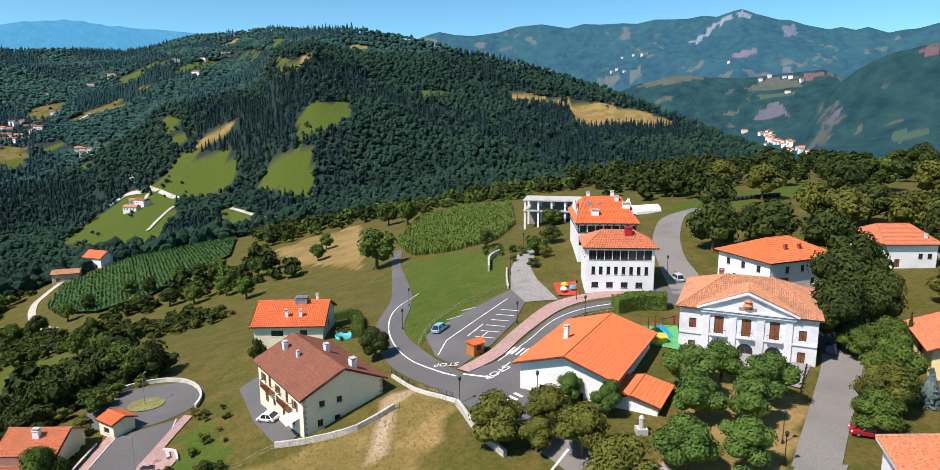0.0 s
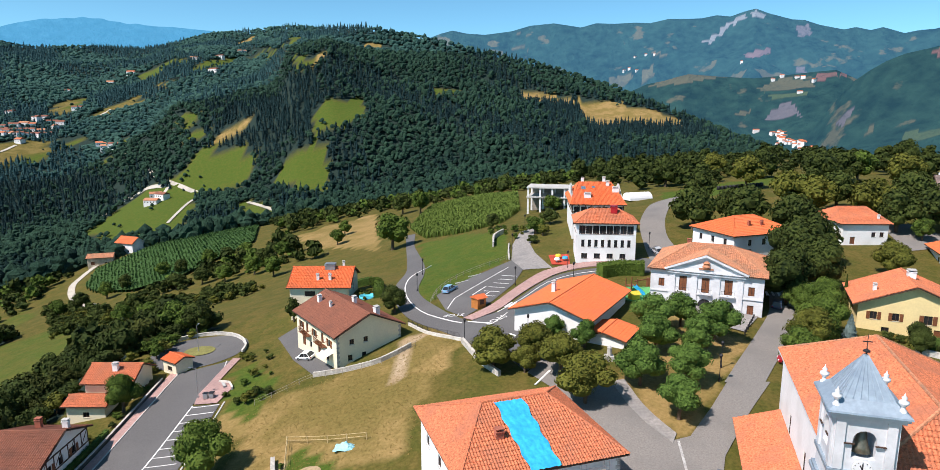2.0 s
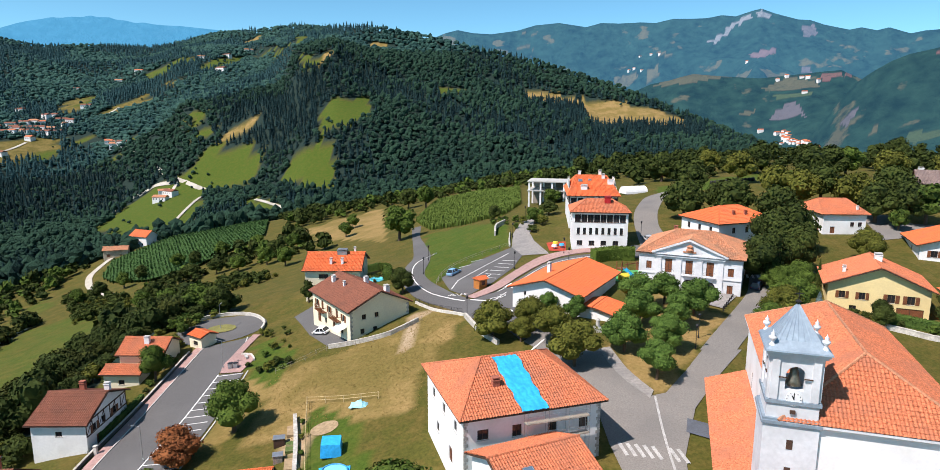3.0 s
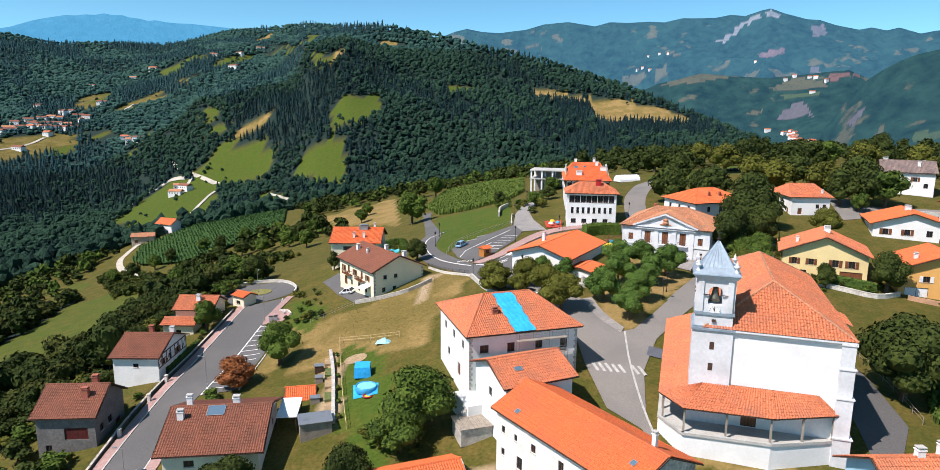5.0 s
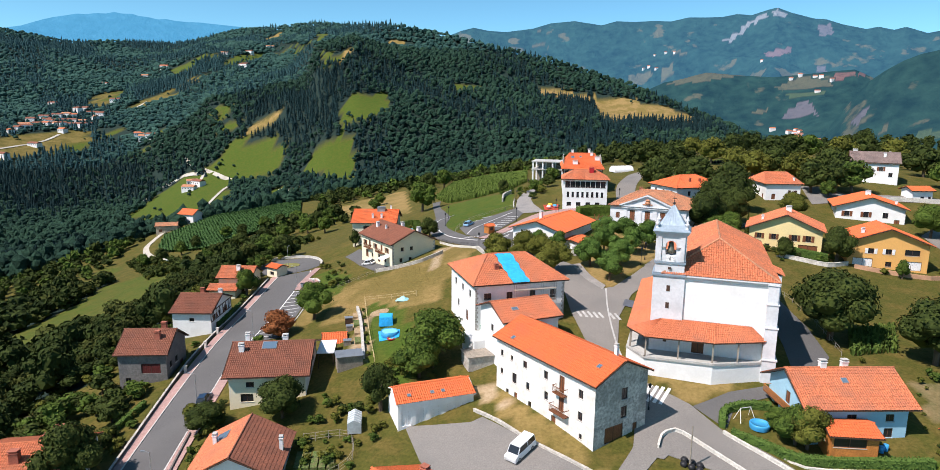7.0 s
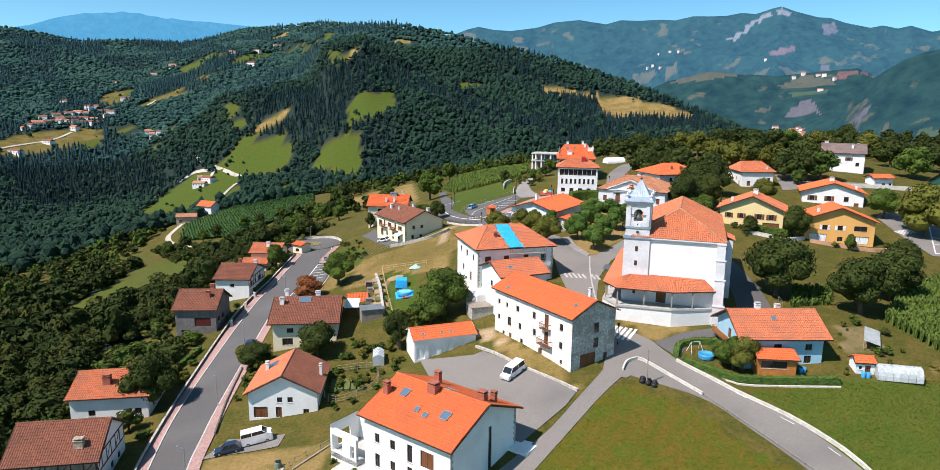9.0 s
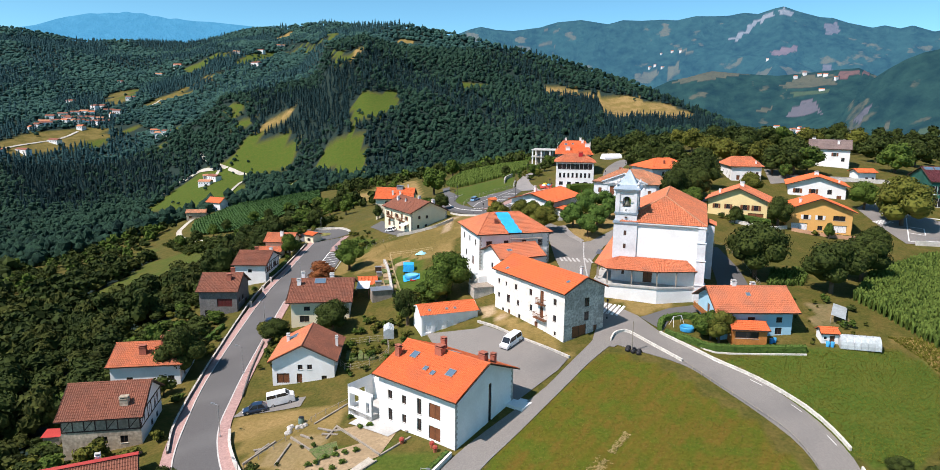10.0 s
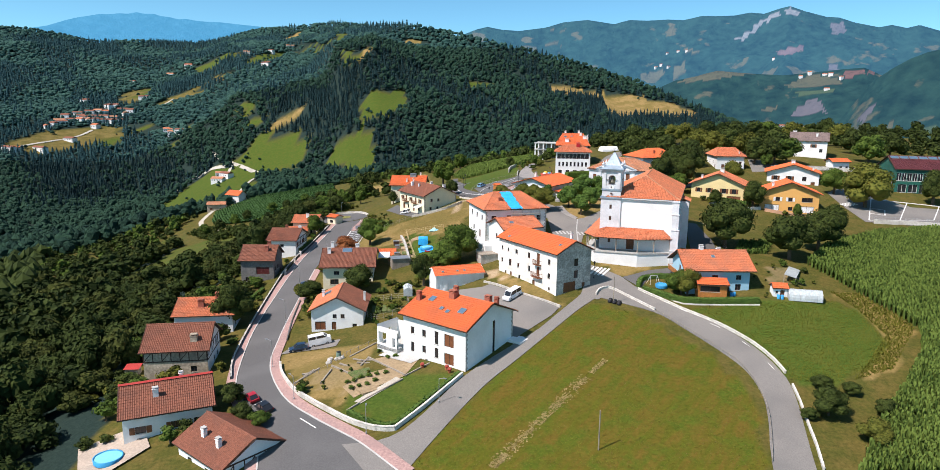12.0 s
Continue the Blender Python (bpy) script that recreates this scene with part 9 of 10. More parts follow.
# ---- roof repair: blue sheet and scaffold ----
def roof_sheet():
    m = pose(5.1, 48.2, 5.5, 0, 0, 19.4)
    e, r, w = 14.1 - 5.5, 17.9 - 5.5, 9.1
    rng = np.random.default_rng(4)
    n, k = 26, 12
    v = []
    for i in range(n + 1):
        for j in range(k + 1):
            t = i / n
            y = -w - 0.1 + (w - 0.4) * t
            x = -2.6 + 3.4 * j / k + 0.7 * (1 - t) + 0.9 * 0 + 0.12 * math.sin(i * 0.9)
            z = e + (r - e) * (1 - abs(y) / w) + 0.26 + 0.07 * rng.random() + 0.05 * math.sin(j * 2.2 + i * 0.3)
            v.append(m @ Vector((x, y, z)))
    f = [(i * (k + 1) + j, i * (k + 1) + j + 1, (i + 1) * (k + 1) + j + 1, (i + 1) * (k + 1) + j) for i in range(n) for j in range(k)]
    tagged(mesh_object("tarpaulin", v, f, M_BLUESHEET, smooth=True), "bright blue tarpaulin draped over a tiled roof", "tarpaulin")


roof_sheet()
scaf = thing("scaffold", pose(5.1, 48.2, 5.5, 0, 0, 19.4), "light metal scaffold against a white house wall", "scaffold")
for x in (-1.5, 1.2, 3.9, 6.6):
    for y in (-9.0, -10.0):
        Shape().tube((x, y, -1.5), (x, y, 8.9), 0.035, 0.035, 6).to("scaffold_pole", M_METAL, scaf)
for z in (5.2, 7.4):
    Shape().box(-1.6, 6.7, -10.0, -9.1, z, z + 0.06).to("scaffold_board", M_GREYWOOD, scaf)
    for dz in (0.5, 1.0):
        Shape().tube((-1.6, -10.0, z + dz), (6.7, -10.0, z + dz), 0.025, 0.025, 5).to("guard_rail", M_METAL, scaf)

# ---- garden with pool, tent and heap ----
pool = thing("paddling_pool", pose(-18.3, 47.4, ground(-18.3, 47.4)), "round blue paddling pool on a lawn", "pool")
Shape().lathe([(1.75, -0.1), (1.85, 0.3), (1.8, 0.85), (1.66, 0.88), (1.62, 0.7)], 28).to("rim", M_POOL, pool, smooth=True)
Shape().lathe([(1.66, 0.72), (0.01, 0.73)], 28).to("water", M_WATER, pool)
mat_ = patch("groundsheet", [(-21, 49.6), (-16.4, 48.8), (-16.0, 45.4), (-20, 45.0)], M_BLUESHEET, 0.1, "bright blue groundsheet under a pool", "groundsheet", kind="")
g = ground(-19.9, 52.6)
tent = thing("tent", pose(-19.9, 52.6, g, 0, 0, 8), "bright blue boxy play tent on grass", "tent")
Shape().add([(-1.5, -1.4, 0), (1.5, -1.4, 0), (1.5, 1.4, 0), (-1.5, 1.4, 0), (-1.35, -1.2, 1.9), (1.35, -1.2, 1.9), (1.35, 1.2, 2.1), (-1.35, 1.2, 2.1)], [(0, 1, 5, 4), (1, 2, 6, 5), (2, 3, 7, 6), (3, 0, 4, 7), (4, 5, 6, 7)]).to("cover", M_BLUESHEET, tent)
ring = thing("swim_ring", pose(-17.6, 45.2, ground(-17.6, 45.2)), "small red and yellow inflatable ring", "swim ring")
Shape().lathe([(0.75, 0.0), (0.9, 0.15), (0.75, 0.32), (0.6, 0.15), (0.75, 0.0)], 18).to("tube", M_RED, ring, smooth=True)
Shape().lathe([(0.6, 0.1), (0.01, 0.12)], 18).to("base", surface("yellow_plastic", (0.7, 0.5, 0.05), 0.4), ring)
rng_heap = np.random.default_rng(2)
hv = [(-19.6 + 3.4 * i / 12 + 0.3 * rng_heap.random(), 62.6 + 2.0 * j / 8 + 0.3 * rng_heap.random(), ground(-18, 63.5) + 0.05 + 0.9 * math.sin(math.pi * i / 12) * math.sin(math.pi * j / 8) * (0.6 + 0.6 * rng_heap.random())) for i in range(13) for j in range(9)]
tagged(mesh_object("crumpled_sheet", hv, [(i * 9 + j, i * 9 + j + 1, (i + 1) * 9 + j + 1, (i + 1) * 9 + j) for i in range(12) for j in range(8)], surface("pale_blue_sheet", (0.35, 0.70, 0.78), 0.6, 3, 1, 0.15)), "crumpled pale blue sheet on dry grass", "sheet")
patch("bare_patch", [(-22.6 + 2.2 * math.cos(a), 59.4 + 1.8 * math.sin(a)) for a in np.linspace(0, 2 * math.pi, 14, endpoint=False)], M_EARTH, 0.09, "round worn patch of earth", "bare patch")
s = Shape()
for x, y, m_, h, label, mt in ((-24.4, 37.6, (4.8, 3.4), 2.4, "grey sheet-roofed garden shed", M_METAL), (0.2, 31.0, (4.6, 4.2), 2.0, "dark flat-roofed lean-to below a terrace", M_GREYWOOD)):
    g = ground(x, y)
    sh = thing("garden_shed", pose(x, y, g, 0, 0, 20), label, "shed")
    a, b = m_
    Shape().box(-a / 2, a / 2, -b / 2, b / 2, -0.6, h).to("wall", M_GREYWOOD if mt is M_METAL else STONEWALL, sh)
    for i in range(16):
        x0 = -a / 2 - 0.2 + (a + 0.4) * i / 16
        Shape().box(x0, x0 + (a + 0.4) / 16 * 0.94, -b / 2 - 0.25, b / 2 + 0.25, h, h + 0.06 + 0.03 * (i % 2)).to("roof_sheet", mt, sh)
lean = thing("carport", pose(-29.6, 41.5, ground(-29.6, 41.5), 0, 0, 9), "pale flat-roofed lean-to beside a house", "carport")
Shape().box(-1.6, 1.6, -3.5, 3.5, 2.5, 2.66).to("roof", M_WHITEPAINT, lean)
for x in (-1.4, 1.4):
    for y in (-3.3, 3.3):
        Shape().box(x - 0.07, x + 0.07, y - 0.07, y + 0.07, -0.6, 2.5).to("post", M_TIMBER, lean)
gh = thing("greenhouse", pose(-18.9, 17.4, ground(-18.9, 17.4), 0, 0, 10), "small glazed greenhouse with white frame", "greenhouse")
Shape().add([(-1.1, -2, 0), (1.1, -2, 0), (1.1, 2, 0), (-1.1, 2, 0), (-1.1, -2, 1.7), (1.1, -2, 1.7), (1.1, 2, 1.7), (-1.1, 2, 1.7), (0, -2, 2.3), (0, 2, 2.3)], [(0, 1, 5, 8, 4), (1, 2, 6, 5), (2, 3, 7, 9, 6), (3, 0, 4, 7), (4, 8, 9, 7), (8, 5, 6, 9)]).to("glazing", surface("dull_greenhouse_glass", (0.42, 0.47, 0.48), 0.25, 3, 0.5, 0.15, None, 0.0, spec=0.6), gh)
for k in range(6):
    y = -2 + 0.8 * k
    Shape().tube((-1.12, y, 1.72), (0, y, 2.33), 0.03, 0.03, 4).tube((1.12, y, 1.72), (0, y, 2.33), 0.03, 0.03, 4).to("glazing_bar", M_WHITEPAINT, gh)
for k in range(5):
    x, y = -26 + 1.3 * k, 10.5 - 0.2 * k
    tagged(Shape().box(-0.5, 0.5, -2.4, 2.4, -0.2, 0.3, pose(x, y, ground(x, y), 0, 0, 10)).to("vegetable_bed", surface("leafy_bed", (0.09, 0.13, 0.035), 0.95, 5, 1.2, 0.6, (0.2, 0.15, 0.08), 0.8, local=False)), "raised bed of garden vegetables", "vegetable bed", "vegetable beds")
# narrow plots between the lane and the lawn
for k in range(6):
    x, y = -27.6 + 1.1 * k, 60.5 - 4.4 * k
    tagged(Shape().box(-1.1, 1.1, -1.5, 1.5, -0.25, 0.22, pose(x, y, ground(x, y), 0, 0, 14)).to("vegetable_bed", surface("leafy_bed", (0.09, 0.13, 0.035)) if k % 2 else M_EARTH), "narrow vegetable plot beside a dry-stone wall", "vegetable bed", "vegetable beds")
    tree("olive" if k % 2 else "broad", x + 0.8, y + 1.8, 0.6, 0.9, True)
for x, y, w, h, label, mat in ((-29.0, 57.4, 1.6, 1.3, "dark wooden hutch beside a plot", M_TIMBER), (-27.9, 53.2, 1.3, 1.1, "grey wooden crate beside a plot", M_GREYWOOD), (-26.8, 46.4, 1.5, 1.0, "grey wooden crate beside a plot", M_GREYWOOD)):
    hut = thing("garden_box", pose(x, y, ground(x, y), 0, 0, 14), label, "garden box")
    Shape().box(-w / 2, w / 2, -0.6, 0.6, -0.2, h).to("body", mat, hut)
    Shape().box(-w / 2 - 0.1, w / 2 + 0.1, -0.7, 0.7, h, h + 0.07).to("lid", M_METAL, hut)
# garden below the modern house: timbers, plots, stones
GARDEN_BEAMS = [((-33.2, -27.0), (-30.2, -20.9)), ((-27.8, -28.1), (-27.4, -22.2)), ((-28.0, -20.1), (-22.9, -25.2)), ((-25.5, -15.7), (-20.8, -8.6)), ((-21.2, -17.7), (-12.3, -26.8)), ((-12.3, -26.8), (-8.3, -22.3)), ((-20.4, -38.0), (-17.9, -34.5)), ((-17.9, -34.5), (-12.5, -28.0)), ((-32.3, -24.2), (-31.1, -21.4)), ((-21.9, -21.4), (-21.2, -17.7))]
for (x0, y0), (x1, y1) in GARDEN_BEAMS:
    l, turn = math.hypot(x1 - x0, y1 - y0), math.degrees(math.atan2(y1 - y0, x1 - x0))
    x, y = (x0 + x1) / 2, (y0 + y1) / 2
    tilt = math.degrees(math.atan2(ground(x1, y1) - ground(x0, y0), l))
    tagged(Shape().box(-l / 2, l / 2, -0.13, 0.13, -0.15, 0.26, pose(x, y, ground(x, y), 0, -tilt, turn)).to("timber_beam", M_GREYWOOD), "old grey timber edging a garden plot", "timber", "old timbers")
PLANKS = [(-25.4, -20.3), (-23.0, -18.2), (-21.7, -20.0), (-21.1, -18.9), (-31.7, -22.8), (-8.3, -20.2)]
for k, (x, y) in enumerate(PLANKS):
    tagged(Shape().box(-1.3, 1.3, -0.2, 0.2, -0.04, 0.14, pose(x, y, ground(x, y) + 0.05, 0, 0, -30 + 14 * k)).to("plank", M_GREYWOOD), "weathered thick plank lying on the ground", "plank", "garden planks")
patch("vegetable_plot", [(-23.2, -30.2), (-21.3, -25.9), (-14.7, -22.6), (-12.4, -26.9), (-17.1, -30.5), (-20.2, -34.0)], M_EARTH, 0.1, "dug earth plot with vegetables", "vegetable plot")
patch("garden_path", [(-19.8, -35.3), (-18.5, -36.0), (-12.7, -28.2), (-13.9, -27.1)], M_GRAVEL, 0.13, "trodden pale garden path", "path")
patch("vegetable_plot", [(-19.9, -18.5), (-15.8, -17.2), (-10.8, -20.7), (-12.4, -26.8)], M_EARTH, 0.1, "dry sown plot between timbers", "vegetable plot")
for x, y in [(-22.6, -28.7), (-21.5, -28.2), (-20.5, -26.9), (-19.1, -26.4), (-17.8, -25.9), (-20.2, -30.3), (-18.8, -29.7), (-17.6, -28.3), (-16.2, -25.4), (-21.4, -30.8), (-19.6, -14.9), (-17.1, -18.7), (-15.6, -18.2)]:
    tree("broad", x, y, 0.7, 0.75, True)
tree("dark", -30.8, -29.8, 1.3, 2.0, True)

bx, by = (-28.1, -14.4)
bin_ = thing("compost_bin", pose(bx, by, ground(bx, by)), "grey-green plastic compost bin in a garden", "compost bin")
Shape().lathe([(0.55, -0.1), (0.48, 0.9), (0.4, 1.0), (0.02, 1.08)], 14).to("body", surface("grey_green_plastic", (0.16, 0.24, 0.19), 0.6), bin_)
Shape().lathe([(0.44, 0.98), (0.46, 1.06), (0.02, 1.14)], 14).to("lid", M_BLACKMETAL, bin_)
for x, y in [(-9.5, -23.8), (-4.7, -25.2), (-4.1, -26.3)]:
    pot = thing("flower_pot", pose(x, y, ground(x, y)), "terracotta pot with red flowers", "flower pot", "flower pots")
    Shape().lathe([(0.26, -0.05), (0.36, 0.5), (0.33, 0.52), (0.02, 0.45)], 12).to("pot", surface("terracotta_pot", (0.42, 0.14, 0.07), 0.8), pot)
    Shape().lathe([(0.3, 0.45), (0.46, 0.7), (0.35, 0.95), (0.02, 1.05)], 9).to("flowers", surface("red_flowers", (0.36, 0.05, 0.04), 0.9, 9, 2, 0.5, (0.05, 0.12, 0.03), 0.8), pot)
for k in range(9):
    r = random.Random(k)
    x, y = -28.4 + r.uniform(-1.6, 1.6), -17.2 + r.uniform(-1.4, 1.4)
    tagged(Shape().lathe([(0.02, 0.55), (0.3, 0.5), (0.5, 0.2), (0.42, -0.1)], 6, (x, y, ground(x, y))).to("stone_block", STONEWALL), "rough grey stone in a heap", "stone", "heaped stones")
for x, y, a, b, turn in ((-20.6, -24.8, 4.6, 3.6, 40), (-17.6, -30.8, 5.2, 2.6, 42)):
    tagged(Shape().box(-a / 2, a / 2, -b / 2, b / 2, -0.2, 0.16, pose(x, y, ground(x, y), 0, 0, turn)).to("vegetable_bed", surface("leafy_bed", (0.09, 0.13, 0.035)) if a < 5 else M_EARTH), "vegetable plot edged with timber", "vegetable bed")
# open white frame wing of the modern house
wing = thing("house_wing", pose(-16.2, -13.4, -6.0, 0, 0, -34.5), "white roofless wing with large openings", "house wing")
for a, b, ops in (((-3.0, -2.6), (2.6, -2.6), [(-1.3, 0.5, 2.2, 2.5), (1.9, 0.4, 0.8, 2.0)]), ((-3.0, 3.2), (-3.0, -2.6), [(0.4, 0.6, 2.6, 2.3)]), ((2.6, 3.2), (-3.0, 3.2), [(0, 0.6, 1.4, 2.0)])):
    d = Vector((b[0] - a[0], b[1] - a[1], 0))
    s = Shape()
    wall_face(s, d.length, -2, 4.4 if a[0] == b[0] else 4.0, ops, pose((a[0] + b[0]) / 2, (a[1] + b[1]) / 2, 0, 0, 0, math.degrees(math.atan2(d.y, d.x))), 0.3)
    s.to("wall", M_WHITE, wing)
Shape().box(-3.0, 2.6, -2.6, 3.2, -0.6, 0.2).to("floor_slab", M_CONCRETE, wing)
patch("terrace", [(-19.4, -17), (-12, -22), (-10, -20), (-17, -14)], M_CONCRETE, 0.2, "pale concrete terrace before a house", "terrace")
yard = thing("white_ramp_wall", pose(8.4, -13.6, -4.4, 0, 0, -34.5), "white low terrace block beside a house", "terrace wall")
Shape().box(-2.2, 2.4, -2.6, 5.0, -2.5, 1.0).to("block", M_WHITE, yard)
# balconies
def balcony(house_pose, side_pose, u, z, w, deep, mat_slab, mat_rail, label):
    b = thing("balcony", house_pose @ side_pose @ pose(u, 0, z), label, "balcony")
    Shape().box(-w / 2, w / 2, -deep, 0, -0.14, 0).to("slab", mat_slab, b)
    for i in range(int(w / 0.18) + 1):
        x = -w / 2 + 0.03 + (w - 0.06) * i / int(w / 0.18)
        Shape().box(x - 0.02, x + 0.02, -deep + 0.02, -deep + 0.06, 0, 0.95).to("baluster", mat_rail, b)
    s = Shape().box(-w / 2, w / 2, -deep, -deep + 0.08, 0.95, 1.03)
    for k in (-1, 1):
        s.box(k * w / 2 - 0.04, k * w / 2 + 0.04, -deep, 0, 0.95, 1.03)
    s.to("handrail", mat_rail, b)


HP = pose(14.5, 16.8, 0.0, 0, 0, -54)
SP = pose(0, -(11.4 - 1.2) / 2, 0)
balcony(HP, SP, 4.6, 2.9, 3.4, 0.9, M_BROWNWOOD, M_BROWNWOOD, "brown wooden balcony on a white wall")
balcony(HP, SP, 4.6, 5.9, 2.4, 0.8, M_BROWNWOOD, M_BROWNWOOD, "brown wooden balcony on a white wall")
HP = pose(-25.0, 101.2, 3.7, 0, 0, 126.5)
SP = pose(0, (14.6 - 1.4) / 2, 0, 0, 0, 180)
for u in (-4.2, 3.2):
    balcony(HP, SP, u, 3.3, 4.2, 1.0, M_BROWNWOOD, M_BROWNWOOD, "brown wooden balcony on a cream wall")
awning = thing("awning", HP @ SP @ pose(6.4, 0, 2.9), "white cloth awning over a doorway", "awning")
Shape().add([(-1.6, 0, 0), (1.6, 0, 0), (1.6, -2.0, -0.7), (-1.6, -2.0, -0.7), (1.6, -2.0, -0.9), (-1.6, -2.0, -0.9)], [(0, 1, 2, 3), (3, 2, 4, 5)]).to("cloth", M_WHITEPAINT, awning)
HP = pose(53.4, 13.4, 0.9, 0, 0, 4.3)
SP = pose(-(16.4 - 2.2) / 2, 0, 0, 0, 0, -90)
balcony(HP, SP, 0, 3.1, 10.0, 1.2, M_BROWNWOOD, M_ORANGEWOOD, "long brown wooden balcony under a gable")
canopy = thing("parasol", pose(2.0, 36.6, ground(2.0, 36.6) + 3.4), "dark green square parasol on a terrace", "parasol")
Shape().add([(-1.6, -1.4, 0), (1.6, -1.4, 0), (1.6, 1.4, 0), (-1.6, 1.4, 0), (0, 0, 0.6)], [(0, 1, 4), (1, 2, 4), (2, 3, 4), (3, 0, 4)]).to("cloth", M_GREENCLOTH, canopy)
Shape().tube((0, 0, -3.4), (0, 0, 0.6), 0.04, 0.04, 6).to("pole", M_METAL, canopy)
terr = thing("terrace_block", pose(0.6, 36.0, ground(0.6, 36.0), 0, 0, 26), "whitewashed raised terrace with stairs", "terrace")
Shape().box(-2.6, 3.0, -3.0, 2.6, -2, 2.6).to("wall", M_WHITE, terr)
for k in range(9):
    Shape().box(-4.4 + 0.2 * k, -2.6, -2.6, -1.4, -1.6 + 0.42 * k, -1.2 + 0.42 * k).to("stair_step", M_CONCRETE, terr)
# blue house garden
tagged(Shape().lathe([(1.35, -0.1), (1.45, 0.5), (1.4, 0.75), (1.25, 0.75), (1.22, 0.55), (0.01, 0.56)], 24, (42.0, 11.2, ground(42, 11.2))).to("paddling_pool", M_POOL, smooth=True), "small round blue garden pool", "pool")
sw = thing("swing", pose(40.4, 12.8, ground(40.4, 12.8), 0, 0, 20), "white metal child swing frame", "swing")
for k in (-1, 1):
    for j in (-1, 1):
        Shape().tube((k * 1.3, j * 0.8, 0), (k * 0.9, 0, 2.0), 0.04, 0.04, 6).to("leg", M_WHITEPAINT, sw)
Shape().tube((-0.95, 0, 2.0), (0.95, 0, 2.0), 0.04, 0.04, 6).to("crossbar", M_WHITEPAINT, sw)
tun = thing("polytunnel", pose(71.6, 4.6, ground(71.6, 4.6) - 0.1, 0, 0, -10), "ribbed polythene garden tunnel", "polytunnel")
FILM = surface("milky_polythene", (0.46, 0.50, 0.50), 0.3, 3, 0.7, 0.2, None, 0.0, spec=0.6)
n = 10
v = [(x, 1.7 * math.cos(math.pi * i / n), 2.3 * math.sin(math.pi * i / n)) for x in (-3.4, 3.4) for i in range(n + 1)]
Shape().add(v, [(i, i + 1, n + 2 + i, n + 1 + i) for i in range(n)] + [tuple(range(n + 1)), tuple(range(2 * n + 1, n, -1))]).to("cover", FILM, tun)
for k in range(7):
    x = -3.4 + 6.8 * k / 6
    s = Shape().pipe([Vector((x, 1.74 * math.cos(math.pi * q / n), 2.34 * math.sin(math.pi * q / n))) for q in range(n + 1)], (0.035,), 5)
    s.to("hoop", M_METAL, tun)
cold = thing("cold_frame", pose(73.6, 16.6, ground(73.6, 16.6), 0, 0, 62), "long grey sheet-covered cold frame", "cold frame")
Shape().add([(-4.6, -1.3, 0.9), (4.6, -1.3, 0.9), (4.6, 1.3, 1.5), (-4.6, 1.3, 1.5)], [(0, 1, 2, 3)]).to("cover", FILM, cold)
for k in range(5):
    x = -4.5 + 2.25 * k
    Shape().box(x - 0.05, x + 0.05, -1.3, -1.2, -0.5, 0.9).box(x - 0.05, x + 0.05, 1.2, 1.3, -0.5, 1.48).to("post", M_GREYWOOD, cold)
for x, y in ((66.0, 4.4), (66.8, 4.3), (56.2, 5.6), (56.9, 5.9)):
    tagged(Shape().lathe([(0.3, -0.05), (0.36, 0.9), (0.32, 0.92), (0.01, 0.8)], 12, (x, y, ground(x, y))).to("water_butt", M_POOL, smooth=True), "bright blue plastic water butt", "water butt", "water butts")
# ---- kiosk, playground, square ----
kiosk = thing("kiosk", pose(0.8, 106.0, ground(0.8, 106), 0, 0, 40), "small orange wooden kiosk in a car park", "kiosk")
Shape().box(-1.1, 1.1, -1.0, 1.0, -0.2, 2.2).to("wall", M_ORANGEWOOD, kiosk)
Shape().add([(-1.4, -1.3, 2.15), (1.4, -1.3, 2.15), (1.4, 1.3, 2.15), (-1.4, 1.3, 2.15), (-1.4, 0, 2.8), (1.4, 0, 2.8)], [(0, 1, 5, 4), (2, 3, 4, 5), (1, 2, 5), (3, 0, 4), (3, 2, 1, 0)]).to("roof", M_TILE_ORANGE, kiosk)
Shape().box(-0.5, 0.5, -1.04, -0.98, 0.9, 1.8).to("hatch", M_TIMBER, kiosk)
slide = thing("play_tower", pose(32.2, 109.4, ground(32.2, 109.4), 0, 0, 30), "wooden play tower with a turquoise slide", "play tower")
for x in (-0.8, 0.8):
    for y in (-0.8, 0.8):
        Shape().box(x - 0.08, x + 0.08, y - 0.08, y + 0.08, 0, 2.8).to("post", M_BROWNWOOD, slide)
Shape().box(-0.85, 0.85, -0.85, 0.85, 1.3, 1.42).to("platform", M_BROWNWOOD, slide)
Shape().add([(-0.4, -0.85, 1.4), (0.4, -0.85, 1.4), (0.4, -3.6, 0.15), (-0.4, -3.6, 0.15), (-0.4, -0.85, 1.75), (0.4, -0.85, 1.75), (0.4, -3.6, 0.5), (-0.4, -3.6, 0.5)], [(0, 1, 2, 3), (0, 3, 7, 4), (1, 5, 6, 2)]).to("slide", surface("turquoise_plastic", (0.02, 0.32, 0.55), 0.4), slide)
Shape().box(0.8, 5.0, -0.1, 0.1, 2.0, 2.2).box(4.9, 5.1, -0.8, 0.8, 0, 2.2).to("swing_frame", M_BROWNWOOD, slide)
cub = thing("playhouse", pose(31.6, 104.4, ground(31.6, 104.4), 0, 0, 20), "small bright yellow playhouse", "playhouse")
Shape().box(-0.9, 0.9, -0.8, 0.8, 0, 1.2).to("wall", surface("yellow_plastic", (0.75, 0.52, 0.04), 0.4), cub)
